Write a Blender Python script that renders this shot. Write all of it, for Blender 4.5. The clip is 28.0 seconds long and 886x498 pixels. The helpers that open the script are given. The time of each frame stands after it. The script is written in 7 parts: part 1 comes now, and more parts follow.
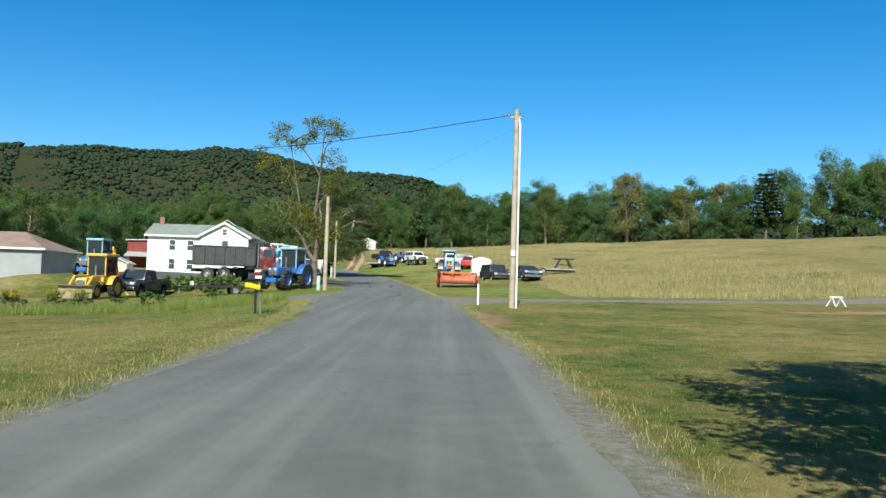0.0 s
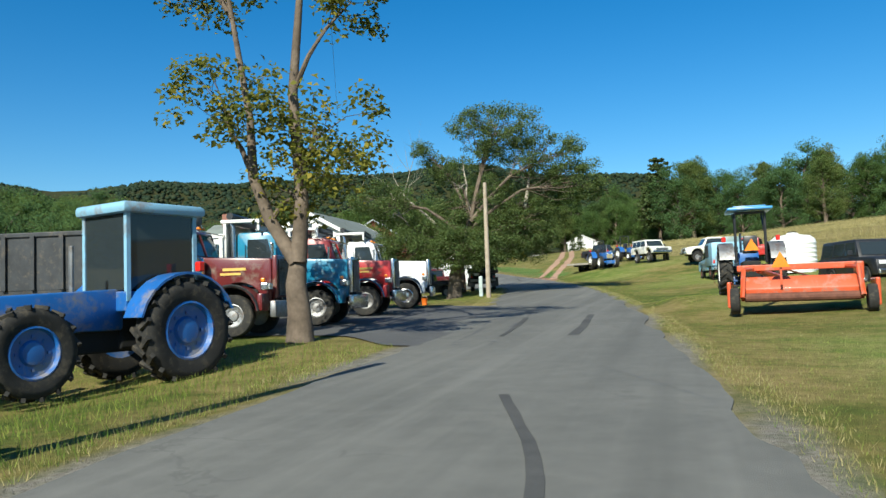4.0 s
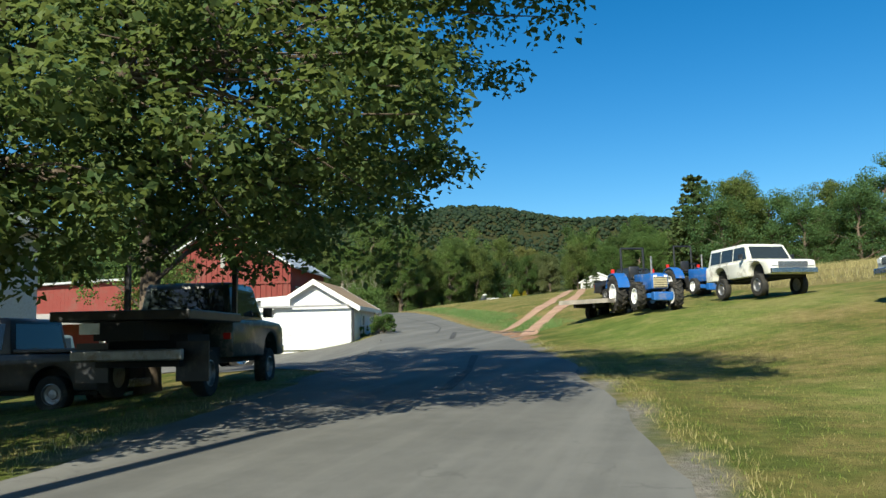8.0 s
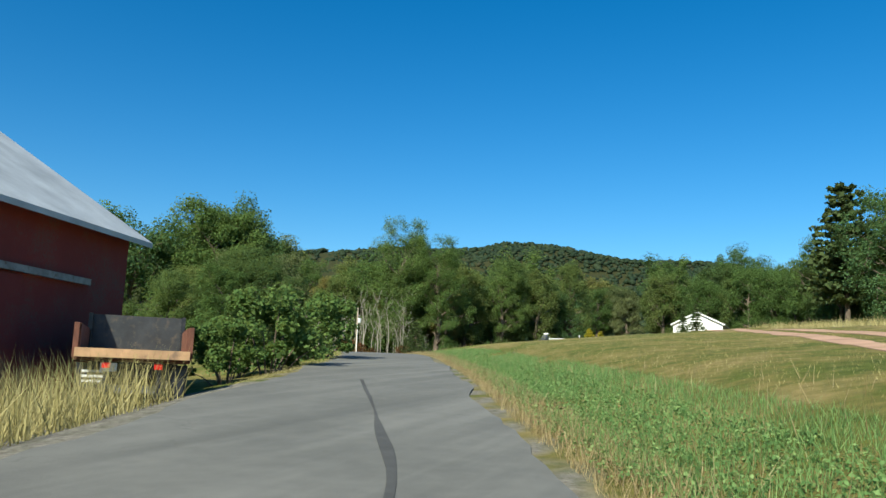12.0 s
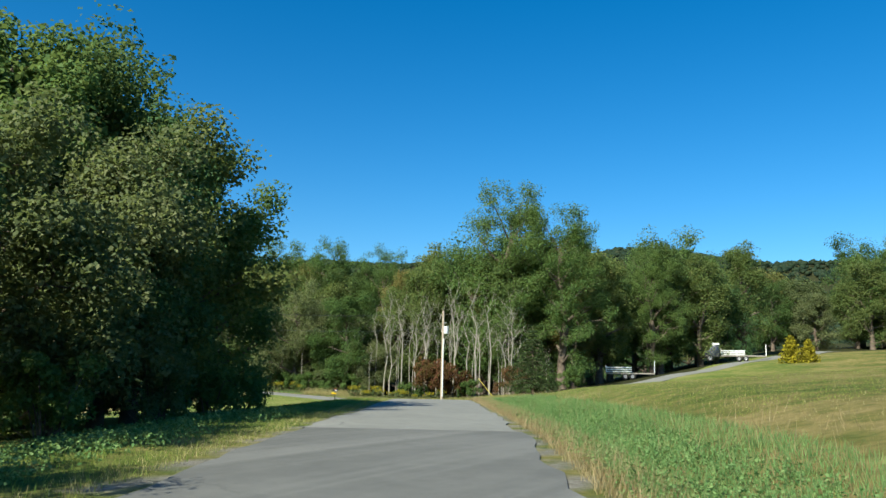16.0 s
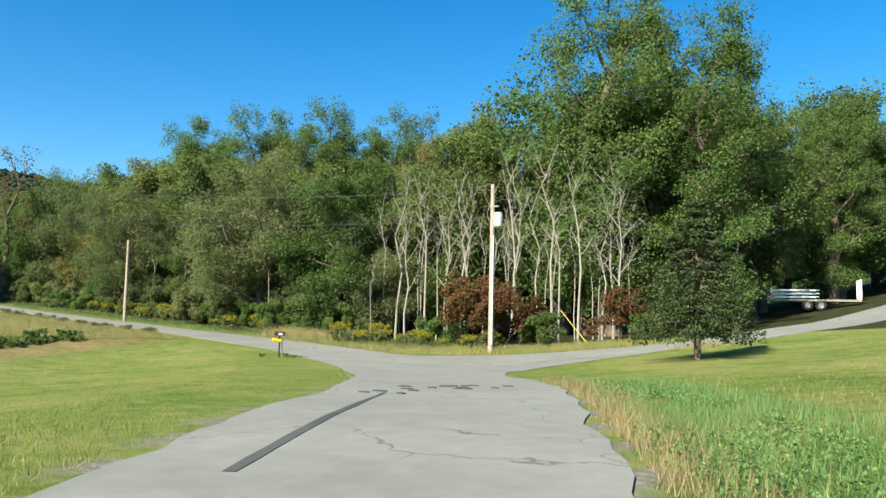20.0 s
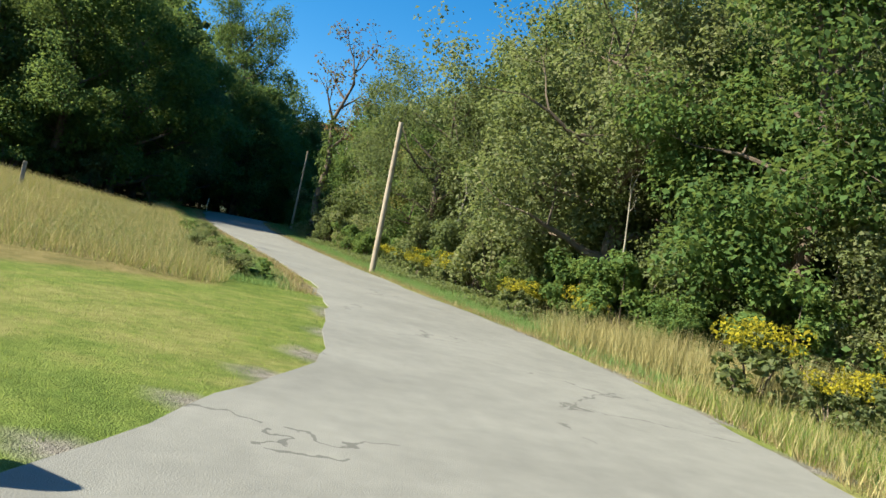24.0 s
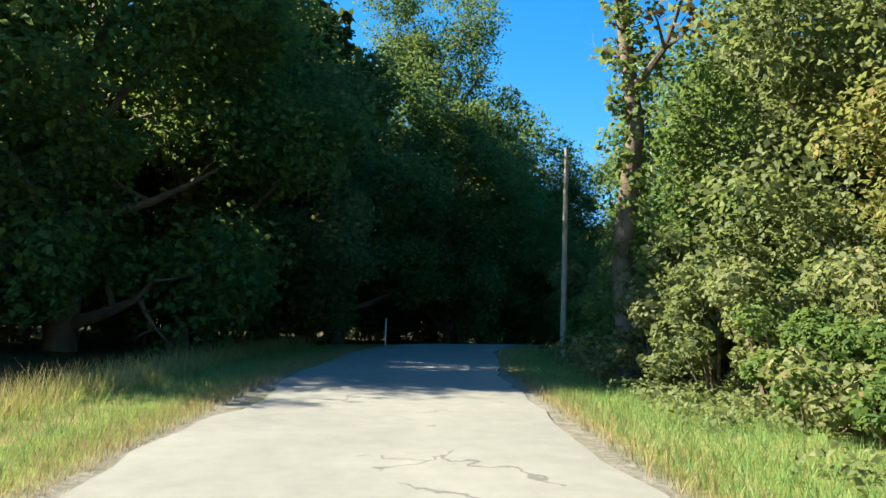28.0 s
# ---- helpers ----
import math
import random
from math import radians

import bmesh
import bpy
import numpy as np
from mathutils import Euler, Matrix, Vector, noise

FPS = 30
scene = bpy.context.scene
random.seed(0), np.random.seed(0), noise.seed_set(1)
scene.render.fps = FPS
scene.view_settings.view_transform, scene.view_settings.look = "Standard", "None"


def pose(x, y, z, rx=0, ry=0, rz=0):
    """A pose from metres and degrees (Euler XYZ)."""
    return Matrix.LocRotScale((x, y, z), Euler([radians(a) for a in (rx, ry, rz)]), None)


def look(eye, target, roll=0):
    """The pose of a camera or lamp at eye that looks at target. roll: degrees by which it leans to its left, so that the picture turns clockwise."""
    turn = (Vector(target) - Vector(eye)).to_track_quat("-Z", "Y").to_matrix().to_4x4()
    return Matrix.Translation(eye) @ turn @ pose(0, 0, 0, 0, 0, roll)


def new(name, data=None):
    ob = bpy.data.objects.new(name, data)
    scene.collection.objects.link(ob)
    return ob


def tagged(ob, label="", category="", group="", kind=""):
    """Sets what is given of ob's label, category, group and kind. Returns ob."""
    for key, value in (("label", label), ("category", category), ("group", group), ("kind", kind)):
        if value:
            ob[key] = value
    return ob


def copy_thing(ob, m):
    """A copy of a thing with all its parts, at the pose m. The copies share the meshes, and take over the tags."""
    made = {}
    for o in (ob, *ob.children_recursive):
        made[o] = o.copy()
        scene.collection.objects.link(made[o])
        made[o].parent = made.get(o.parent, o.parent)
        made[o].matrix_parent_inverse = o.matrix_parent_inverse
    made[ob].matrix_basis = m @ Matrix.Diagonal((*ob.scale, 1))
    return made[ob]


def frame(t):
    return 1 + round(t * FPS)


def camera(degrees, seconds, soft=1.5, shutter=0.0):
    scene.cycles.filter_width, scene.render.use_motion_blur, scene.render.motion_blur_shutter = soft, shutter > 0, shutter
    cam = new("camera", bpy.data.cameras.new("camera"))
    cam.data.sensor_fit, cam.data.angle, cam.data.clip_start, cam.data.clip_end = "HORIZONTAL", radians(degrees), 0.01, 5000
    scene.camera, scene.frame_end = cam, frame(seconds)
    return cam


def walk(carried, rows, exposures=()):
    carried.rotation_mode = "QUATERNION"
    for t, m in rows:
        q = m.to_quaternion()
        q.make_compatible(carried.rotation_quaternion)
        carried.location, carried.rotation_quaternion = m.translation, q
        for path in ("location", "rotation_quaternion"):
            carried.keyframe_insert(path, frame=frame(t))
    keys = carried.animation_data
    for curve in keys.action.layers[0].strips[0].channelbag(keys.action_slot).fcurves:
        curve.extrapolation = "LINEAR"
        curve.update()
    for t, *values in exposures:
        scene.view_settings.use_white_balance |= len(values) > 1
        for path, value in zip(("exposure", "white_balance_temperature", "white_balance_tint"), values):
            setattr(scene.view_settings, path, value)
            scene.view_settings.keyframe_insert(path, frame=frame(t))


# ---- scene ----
cam = camera(58.0, 28.0)
PATH = [
    (0, (-0.062, 0.433, 1.866), (-0.05, 2.431, 1.963), 1.8),
    (0.5, (-0.075, 6.925, 1.94), (-0.116, 8.922, 2.053), 0.8),
    (1, (-0.075, 13.188, 1.999), (-0.194, 15.18, 2.125), 0.2),
    (1.5, (-0.051, 18.474, 2.057), (-0.262, 20.458, 2.187), -0.0),
    (2, (-0.168, 24.684, 2.217), (-0.455, 26.659, 2.344), -0.7),
    (2.5, (-0.256, 30.937, 2.457), (-0.709, 32.881, 2.587), -0.9),
    (4.5, (-2.231, 54.785, 2.833), (-2.781, 56.704, 2.949), -1.9),
    (5, (-2.663, 60.698, 2.973), (-3.174, 62.627, 3.092), -1.8),
    (5.5, (-2.979, 65.26, 3.081), (-3.474, 67.194, 3.205), -1.7),
    (6, (-3.589, 71.411, 3.259), (-4.064, 73.349, 3.388), -1.4),
    (6.5, (-4.046, 77.231, 3.408), (-4.504, 79.173, 3.55), -1.0),
    (7, (-4.616, 82.985, 3.582), (-5.062, 84.928, 3.744), -1.4),
    (7.5, (-5.375, 88.172, 3.745), (-5.854, 90.105, 3.93), -1.6),
    (8, (-6.323, 94.442, 3.934), (-6.906, 96.341, 4.163), -1.2),
    (8.5, (-7.51, 100.739, 4.166), (-8.156, 102.614, 4.421), -0.4),
    (9, (-8.822, 106.686, 4.415), (-9.502, 108.546, 4.695), 0.9),
    (9.5, (-9.989, 111.233, 4.636), (-10.678, 113.087, 4.934), 1.5),
    (10, (-11.701, 117.211, 4.904), (-12.369, 119.071, 5.212), 1.6),
    (10.5, (-13.589, 123.128, 5.11), (-14.235, 124.996, 5.421), 1.4),
    (11, (-15.253, 128.049, 5.467), (-15.915, 129.91, 5.779), 1.5),
    (11.5, (-17.123, 132.334, 5.724), (-17.804, 134.188, 6.041), 1.6),
    (12, (-19.108, 136.972, 5.916), (-19.816, 138.815, 6.237), 2.0),
    (12.5, (-21.512, 141.459, 6.288), (-22.239, 143.294, 6.613), 1.4),
    (14.5, (-29.593, 162.747, 7.712), (-30.429, 164.534, 8.04), -0.9),
    (15, (-31.961, 167.823, 7.953), (-32.842, 169.586, 8.294), 0.2),
    (15.5, (-34.205, 172.694, 8.236), (-35.116, 174.441, 8.581), 0.9),
    (16, (-36.621, 177.221, 8.56), (-37.57, 178.948, 8.904), 1.3),
    (16.5, (-38.818, 181.981, 8.828), (-39.791, 183.698, 9.151), 0.3),
    (17, (-40.957, 186.559, 8.977), (-41.954, 188.272, 9.248), -1.0),
    (17.5, (-43.174, 190.737, 9.084), (-44.229, 192.422, 9.299), -2.0),
    (18, (-45.772, 195.444, 9.154), (-46.934, 197.063, 9.322), -1.5),
    (18.5, (-48.395, 200.212, 9.198), (-49.575, 201.821, 9.339), -1.8),
    (19, (-51.064, 204.842, 9.249), (-52.219, 206.469, 9.388), -1.9),
    (19.5, (-53.189, 208.818, 9.237), (-54.312, 210.467, 9.38), -0.7),
    (20, (-55.923, 213.727, 9.25), (-57.005, 215.401, 9.417), 1.2),
    (20.5, (-58.65, 218.889, 9.354), (-59.716, 220.573, 9.522), 1.7),
    (21, (-61.205, 223.431, 9.366), (-62.391, 225.036, 9.507), 2.0),
    (21.4, (-63.005, 226.401, 9.32), (-64.339, 227.888, 9.423), 2.7),
    (21.5, (-63.492, 227.17, 9.294), (-64.835, 228.649, 9.391), 2.4),
    (23.5, (-76.687, 242.578, 8.304), (-78.457, 243.507, 8.376), 9.0),
    (24, (-80.819, 245.652, 8.257), (-82.677, 246.386, 8.347), 11.0),
    (24.5, (-85.452, 248.335, 8.417), (-87.382, 248.846, 8.524), 11.1),
    (25, (-90.253, 250.323, 8.52), (-92.231, 250.584, 8.663), 11.2),
    (25.5, (-93.925, 251.282, 8.707), (-95.917, 251.38, 8.863), 10.9),
    (26, (-99.291, 252.243, 8.893), (-101.283, 252.229, 9.076), 10.3),
    (26.5, (-104.752, 252.757, 9.072), (-106.74, 252.746, 9.294), 8.0),
    (27, (-110.273, 252.981, 9.438), (-112.254, 253.013, 9.706), 4.7),
    (27.5, (-114.377, 253.078, 9.644), (-116.355, 253.118, 9.934), 2.8),
    (28, (-119.965, 253.103, 9.971), (-121.943, 253.17, 10.26), 1.4),
]
EXPOSURES = [(0.0, 0.8, 6350, 0), (1.2, 0.55, 6300, 0), (5.0, 0.76, 6600, 2), (7.0, 0.5, 6700, 2), (8.0, 0.78, 6800, 2), (8.5, 0.95, 6900, 2), (9.0, 0.66, 6650, 0), (9.5, 0.45, 6500, 0), (10.5, 0.45, 6550, 0), (12.0, 0.85, 6600, 0), (15.0, 0.85, 6400, 0), (18.0, 1.25, 6700, 2), (20.0, 1.3, 6750, 2), (22.5, 1.25, 6750, 3), (25.0, 1.5, 7150, 4), (26.5, 1.65, 7150, 4), (28.0, 2.0, 7200, 4)]
walk(cam, [(t, look(eye, target, roll)) for t, eye, target, roll in PATH], EXPOSURES)

# ---- sky, sun ----
SUN_WAY = Vector((0.12, 1.0, -0.80)).normalized()
world = bpy.data.worlds.new("sky")
scene.world = world
world.use_nodes = True
wn = world.node_tree.nodes
sky = wn.new("ShaderNodeTexSky")
sky.sky_type, sky.sun_disc = 'NISHITA', False
sky.sun_elevation = math.asin(-SUN_WAY.z)
sky.sun_rotation = math.atan2(-SUN_WAY.x, -SUN_WAY.y)
sky.altitude, sky.air_density, sky.dust_density, sky.ozone_density = 300, 1.0, 0.6, 4.0
deeper = wn.new("ShaderNodeHueSaturation")
deeper.inputs["Saturation"].default_value = 1.38
world.node_tree.links.new(sky.outputs[0], deeper.inputs["Color"])
world.node_tree.links.new(deeper.outputs[0], wn["Background"].inputs[0])
wn["Background"].inputs[1].default_value = 0.085
sun_data = bpy.data.lights.new("sun", 'SUN')
sun_data.energy, sun_data.angle, sun_data.color = 5.0, radians(0.53), (1.0, 0.95, 0.85)
sun = new("sun", sun_data)
sun.matrix_world = look((0, 0, 200), Vector((0, 0, 200)) + SUN_WAY)

# ---- materials ----
def nodes_of(name):
    m = bpy.data.materials.new(name)
    m.use_nodes = True
    return m, m.node_tree.nodes, m.node_tree.links, m.node_tree.nodes["Principled BSDF"]


def ramp(nd, lk, fac, stops):
    r = nd.new("ShaderNodeValToRGB")
    el = r.color_ramp.elements
    el[0].position, el[0].color = stops[0][0], (*stops[0][1], 1)
    el[1].position, el[1].color = stops[-1][0], (*stops[-1][1], 1)
    for p, c in stops[1:-1]:
        e = el.new(p)
        e.color = (*c, 1)
    lk.new(fac, r.inputs[0])
    return r.outputs[0]


def noise_tex(nd, lk, vec, scale, detail=4, rough=0.6):
    n = nd.new("ShaderNodeTexNoise")
    n.inputs["Scale"].default_value, n.inputs["Detail"].default_value, n.inputs["Roughness"].default_value = scale, detail, rough
    if vec is not None:
        lk.new(vec, n.inputs["Vector"])
    return n.outputs["Fac"]


def mixc(nd, lk, fac, a, b, mode='MIX'):
    m = nd.new("ShaderNodeMix")
    m.data_type, m.blend_type = 'RGBA', mode
    for s, v in ((m.inputs[0], fac), (m.inputs[6], a), (m.inputs[7], b)):
        if isinstance(v, (int, float)):
            s.default_value = v
        elif isinstance(v, tuple):
            s.default_value = (*v, 1)
        else:
            lk.new(v, s)
    return m.outputs[2]


def mathn(nd, lk, op, a, b=0.0, clamp=False):
    m = nd.new("ShaderNodeMath")
    m.operation, m.use_clamp = op, clamp
    for s, v in zip(m.inputs, (a, b)):
        if isinstance(v, (int, float)):
            s.default_value = v
        else:
            lk.new(v, s)
    return m.outputs[0]


def bumped(nd, lk, b, height, strength, dist):
    n = nd.new("ShaderNodeBump")
    n.inputs["Strength"].default_value, n.inputs["Distance"].default_value = strength, dist
    lk.new(height, n.inputs["Height"])
    lk.new(n.outputs[0], b.inputs["Normal"])


def plain(name, col, rough=0.5, metal=0.0, var=0.18, scale=3.0, fine=40.0, bump=0.0, dirt=None, spec=0.5):
    """Colour with blotches and grain; dirt: a second colour in patches."""
    m, nd, lk, b = nodes_of(name)
    co = nd.new("ShaderNodeTexCoord").outputs["Object"]
    big, small = noise_tex(nd, lk, co, scale), noise_tex(nd, lk, co, fine, 3)
    lo, hi = tuple(c * (1 - var) for c in col), tuple(min(1, c * (1 + var)) for c in col)
    c = ramp(nd, lk, big, [(0.3, lo), (0.7, hi)])
    c = mixc(nd, lk, mathn(nd, lk, 'MULTIPLY', small, 0.25), c, tuple(x * 0.55 for x in col))
    if dirt:
        n2 = noise_tex(nd, lk, co, scale * 1.7, 6, 0.7)
        f = ramp(nd, lk, n2, [(0.52, (0, 0, 0)), (0.68, (1, 1, 1))])
        c = mixc(nd, lk, mathn(nd, lk, 'MULTIPLY', f, 0.8), c, dirt)
    lk.new(c, b.inputs["Base Color"])
    lk.new(mathn(nd, lk, 'ADD', mathn(nd, lk, 'MULTIPLY', small, 0.2), rough - 0.1, True), b.inputs["Roughness"])
    b.inputs["Metallic"].default_value = metal
    b.inputs["Specular IOR Level"].default_value = spec
    if bump:
        bumped(nd, lk, b, small, bump, 0.02)
    return m


def leafy(name, stops, trans=0.45, rand_obj=0.5, glow=(0.24, 0.29, 0.07)):
    """Leaves: each its own shade, and each plant a little off the next."""
    m, nd, lk, b = nodes_of(name)
    geo, obj = nd.new("ShaderNodeNewGeometry"), nd.new("ShaderNodeObjectInfo")
    f = mathn(nd, lk, 'ADD', mathn(nd, lk, 'MULTIPLY', geo.outputs["Random Per Island"], 1 - rand_obj), mathn(nd, lk, 'MULTIPLY', obj.outputs["Random"], rand_obj))
    c = ramp(nd, lk, f, stops)
    lk.new(c, b.inputs["Base Color"])
    b.inputs["Roughness"].default_value = 0.7
    b.inputs["Specular IOR Level"].default_value = 0.15
    t = nd.new("ShaderNodeBsdfTranslucent")
    lk.new(mixc(nd, lk, 0.5, c, glow), t.inputs["Color"])
    mx = nd.new("ShaderNodeMixShader")
    mx.inputs[0].default_value = trans
    lk.new(b.outputs[0], mx.inputs[1])
    lk.new(t.outputs[0], mx.inputs[2])
    lk.new(mx.outputs[0], nd["Material Output"].inputs["Surface"])
    return m


def glass_mat(name, tint):
    m, nd, lk, b = nodes_of(name)
    b.inputs["Base Color"].default_value = (*tint, 1)
    b.inputs["Roughness"].default_value = 0.04
    b.inputs["Transmission Weight"].default_value = 0.25
    b.inputs["IOR"].default_value = 1.5
    return m


GREEN = leafy("leaf_green", [(0.0, (0.044, 0.086, 0.028)), (0.5, (0.090, 0.160, 0.044)), (1.0, (0.169, 0.235, 0.070))])
DEEP = leafy("leaf_deep", [(0.0, (0.043, 0.095, 0.042)), (0.6, (0.091, 0.171, 0.064)), (1.0, (0.166, 0.266, 0.081))])
OLIVE = leafy("leaf_olive", [(0.0, (0.073, 0.103, 0.044)), (0.5, (0.140, 0.171, 0.074)), (0.9, (0.225, 0.232, 0.111)), (1.0, (0.292, 0.205, 0.101))])
MIXED = leafy("leaf_mixed", [(0.0, (0.048, 0.089, 0.030)), (0.45, (0.105, 0.157, 0.048)), (0.75, (0.190, 0.204, 0.065)), (1.0, (0.303, 0.195, 0.077))], rand_obj=0.75)
RUST = leafy("leaf_rust", [(0.0, (0.078, 0.039, 0.023)), (0.6, (0.156, 0.058, 0.033)), (1.0, (0.130, 0.117, 0.039))])
GOLD = leafy("leaf_gold", [(0.0, (0.22, 0.19, 0.02)), (1.0, (0.50, 0.42, 0.03))], rand_obj=0.2)
WALNUT = leafy("leaf_walnut", [(0.0, (0.063, 0.081, 0.016)), (0.5, (0.138, 0.144, 0.025)), (1.0, (0.299, 0.241, 0.040))], rand_obj=0.1)
MAPLE = leafy("maple_leaf", [(0.0, (0.048, 0.089, 0.031)), (0.5, (0.091, 0.138, 0.046)), (1.0, (0.162, 0.199, 0.079))], rand_obj=0.1)
NEEDLE = leafy("needle_green", [(0.0, (0.022, 0.038, 0.014)), (0.5, (0.042, 0.066, 0.024)), (1.0, (0.075, 0.10, 0.035))], trans=0.2)
GRASS = leafy("grass_blade", [(0.0, (0.074, 0.134, 0.020)), (0.5, (0.162, 0.239, 0.040)), (1.0, (0.351, 0.365, 0.088))], rand_obj=0.0)
STRAW = leafy("straw_blade", [(0.0, (0.168, 0.146, 0.050)), (0.5, (0.336, 0.291, 0.123)), (1.0, (0.504, 0.437, 0.213))], 0.3, 0.0, (0.36, 0.32, 0.13))
LUSH = leafy("lush_verge_blade", [(0.0, (0.070, 0.150, 0.045)), (0.5, (0.150, 0.275, 0.090)), (1.0, (0.285, 0.400, 0.150))], rand_obj=0.0)
BROWN_STRAW = leafy("brown_seeding_blade", [(0.0, (0.150, 0.105, 0.045)), (0.5, (0.300, 0.225, 0.110)), (1.0, (0.460, 0.370, 0.205))], 0.3, 0.0, (0.32, 0.26, 0.12))
BARK = plain("bark", (0.13, 0.10, 0.075), 0.9, var=0.45, scale=2.5, fine=22, bump=0.9, spec=0.2)
PALE_BARK = plain("pale_dead_wood", (0.30, 0.27, 0.22), 0.85, var=0.3, scale=2, fine=20, bump=0.5, spec=0.2)
POLE_WOOD = plain("weathered_pole_wood", (0.36, 0.30, 0.23), 0.85, var=0.25, scale=1.2, fine=30, bump=0.5, dirt=(0.22, 0.14, 0.08), spec=0.2)
GLASS = glass_mat("tinted_glass", (0.03, 0.04, 0.045))
WIN_GLASS = glass_mat("window_glass", (0.06, 0.075, 0.08))
RUBBER = plain("tyre_rubber", (0.028, 0.027, 0.025), 0.85, var=0.3, dirt=(0.09, 0.075, 0.055), spec=0.25)
CHROME = plain("worn_chrome", (0.55, 0.55, 0.54), 0.25, 1.0, var=0.15, dirt=(0.25, 0.22, 0.18))
STEEL = plain("dull_steel", (0.30, 0.30, 0.30), 0.5, 0.8, var=0.3, dirt=(0.16, 0.10, 0.06))
BLACK = plain("black_paint", (0.016, 0.017, 0.02), 0.4, var=0.3, dirt=(0.05, 0.045, 0.04))
DARK = plain("dark_underbody", (0.012, 0.012, 0.012), 0.9, var=0.2)
WHITE = plain("white_paint", (0.78, 0.78, 0.76), 0.4, var=0.05, dirt=(0.52, 0.49, 0.43))
RED_LAMP = plain("red_lens", (0.55, 0.02, 0.015), 0.2, var=0.1)
AMBER = plain("amber_lens", (0.75, 0.22, 0.02), 0.25, var=0.1)
LAMP_GLASS = plain("lamp_glass", (0.7, 0.72, 0.72), 0.12, var=0.1)

# ---- building kit ----
class Kit:
    """Gathers boxes, tubes and profiles into one mesh."""

    def __init__(self):
        self.v, self.f = [], []

    def add(self, verts, faces):
        n = len(self.v)
        self.v += [tuple(p) for p in verts]
        self.f += [tuple(i + n for i in q) for q in faces]
        return self

    def box(self, x, y, z, sx, sy, sz, rz=0.0, ry=0.0, rx=0.0, ch=0.0):
        """A box on its centre, with chamfered edges when ch is given."""
        m = pose(x, y, z, rx, ry, rz)
        if ch <= 0:
            p = [(a * sx / 2, b * sy / 2, c * sz / 2) for c in (-1, 1) for a, b in ((-1, -1), (1, -1), (1, 1), (-1, 1))]
            f = [(3, 2, 1, 0), (4, 5, 6, 7), (0, 1, 5, 4), (1, 2, 6, 5), (2, 3, 7, 6), (3, 0, 4, 7)]
            return self.add([m @ Vector(q) for q in p], f)
        bm = bmesh.new()
        bmesh.ops.create_cube(bm, size=1)
        bmesh.ops.scale(bm, vec=(sx, sy, sz), verts=bm.verts)
        bmesh.ops.bevel(bm, geom=list(bm.edges), offset=min(ch, min(sx, sy, sz) * 0.45), segments=2, profile=0.5, affect='EDGES')
        return self.take(bm, m)

    def take(self, bm, m=Matrix()):
        bm.verts.index_update()
        self.add([m @ w.co for w in bm.verts], [[w.index for w in f.verts] for f in bm.faces])
        bm.free()
        return self

    def tube(self, pts, radii, n=8, cap=True):
        pts = [Vector(p) for p in pts]
        if isinstance(radii, (int, float)):
            radii = [radii] * len(pts)
        rings, up = [], Vector((0.31, 0.17, 0.93))
        for i, p in enumerate(pts):
            d = (pts[min(i + 1, len(pts) - 1)] - pts[max(i - 1, 0)]).normalized()
            u = d.cross(up)
            u = u.normalized() if u.length > 0.05 else d.orthogonal().normalized()
            w = d.cross(u)
            rings.append([p + radii[i] * (math.cos(2 * math.pi * k / n) * u + math.sin(2 * math.pi * k / n) * w) for k in range(n)])
        f = []
        for i in range(len(pts) - 1):
            f += [(i * n + k, i * n + (k + 1) % n, (i + 1) * n + (k + 1) % n, (i + 1) * n + k) for k in range(n)]
        if cap:
            f += [tuple(range(n))[::-1], tuple((len(pts) - 1) * n + k for k in range(n))]
        return self.add([q for r in rings for q in r], f)

    def rod(self, a, b, r, n=8):
        return self.tube([a, b], [r, r], n)

    def prism(self, prof, y0, y1, ch=0.0, top=0.0, zt=0.0, m=Matrix()):
        """A side outline of (x, z) drawn across from y0 to y1; points above zt lean in by top per metre."""
        bm = bmesh.new()
        side = []
        for y, s in ((y0, 1), (y1, -1)):
            side.append([bm.verts.new((x, y + s * max(0, z - zt) * top, z)) for x, z in prof])
        k = len(prof)
        bm.faces.new(side[0])
        bm.faces.new(side[1][::-1])
        for i in range(k):
            bm.faces.new((side[0][(i + 1) % k], side[0][i], side[1][i], side[1][(i + 1) % k]))
        bmesh.ops.recalc_face_normals(bm, faces=bm.faces)
        if ch > 0:
            es = [e for e in bm.edges if e.is_manifold and e.calc_face_angle(0) > 0.3]
            bmesh.ops.bevel(bm, geom=es, offset=ch, segments=2, profile=0.5, affect='EDGES', clamp_overlap=True)
        return self.take(bm, m)

    def lathe(self, prof, c, axis='y', n=24):
        """Turned outline of (radius, along)."""
        c = Vector(c)
        verts = []
        for r, a in prof:
            for k in range(n):
                t = 2 * math.pi * k / n
                p = {'y': (r * math.cos(t), a, r * math.sin(t)), 'z': (r * math.cos(t), r * math.sin(t), a), 'x': (a, r * math.cos(t), r * math.sin(t))}[axis]
                verts.append(c + Vector(p))
        f = [(i * n + k, (i + 1) * n + k, (i + 1) * n + (k + 1) % n, i * n + (k + 1) % n) for i in range(len(prof) - 1) for k in range(n)]
        return self.add(verts, f)

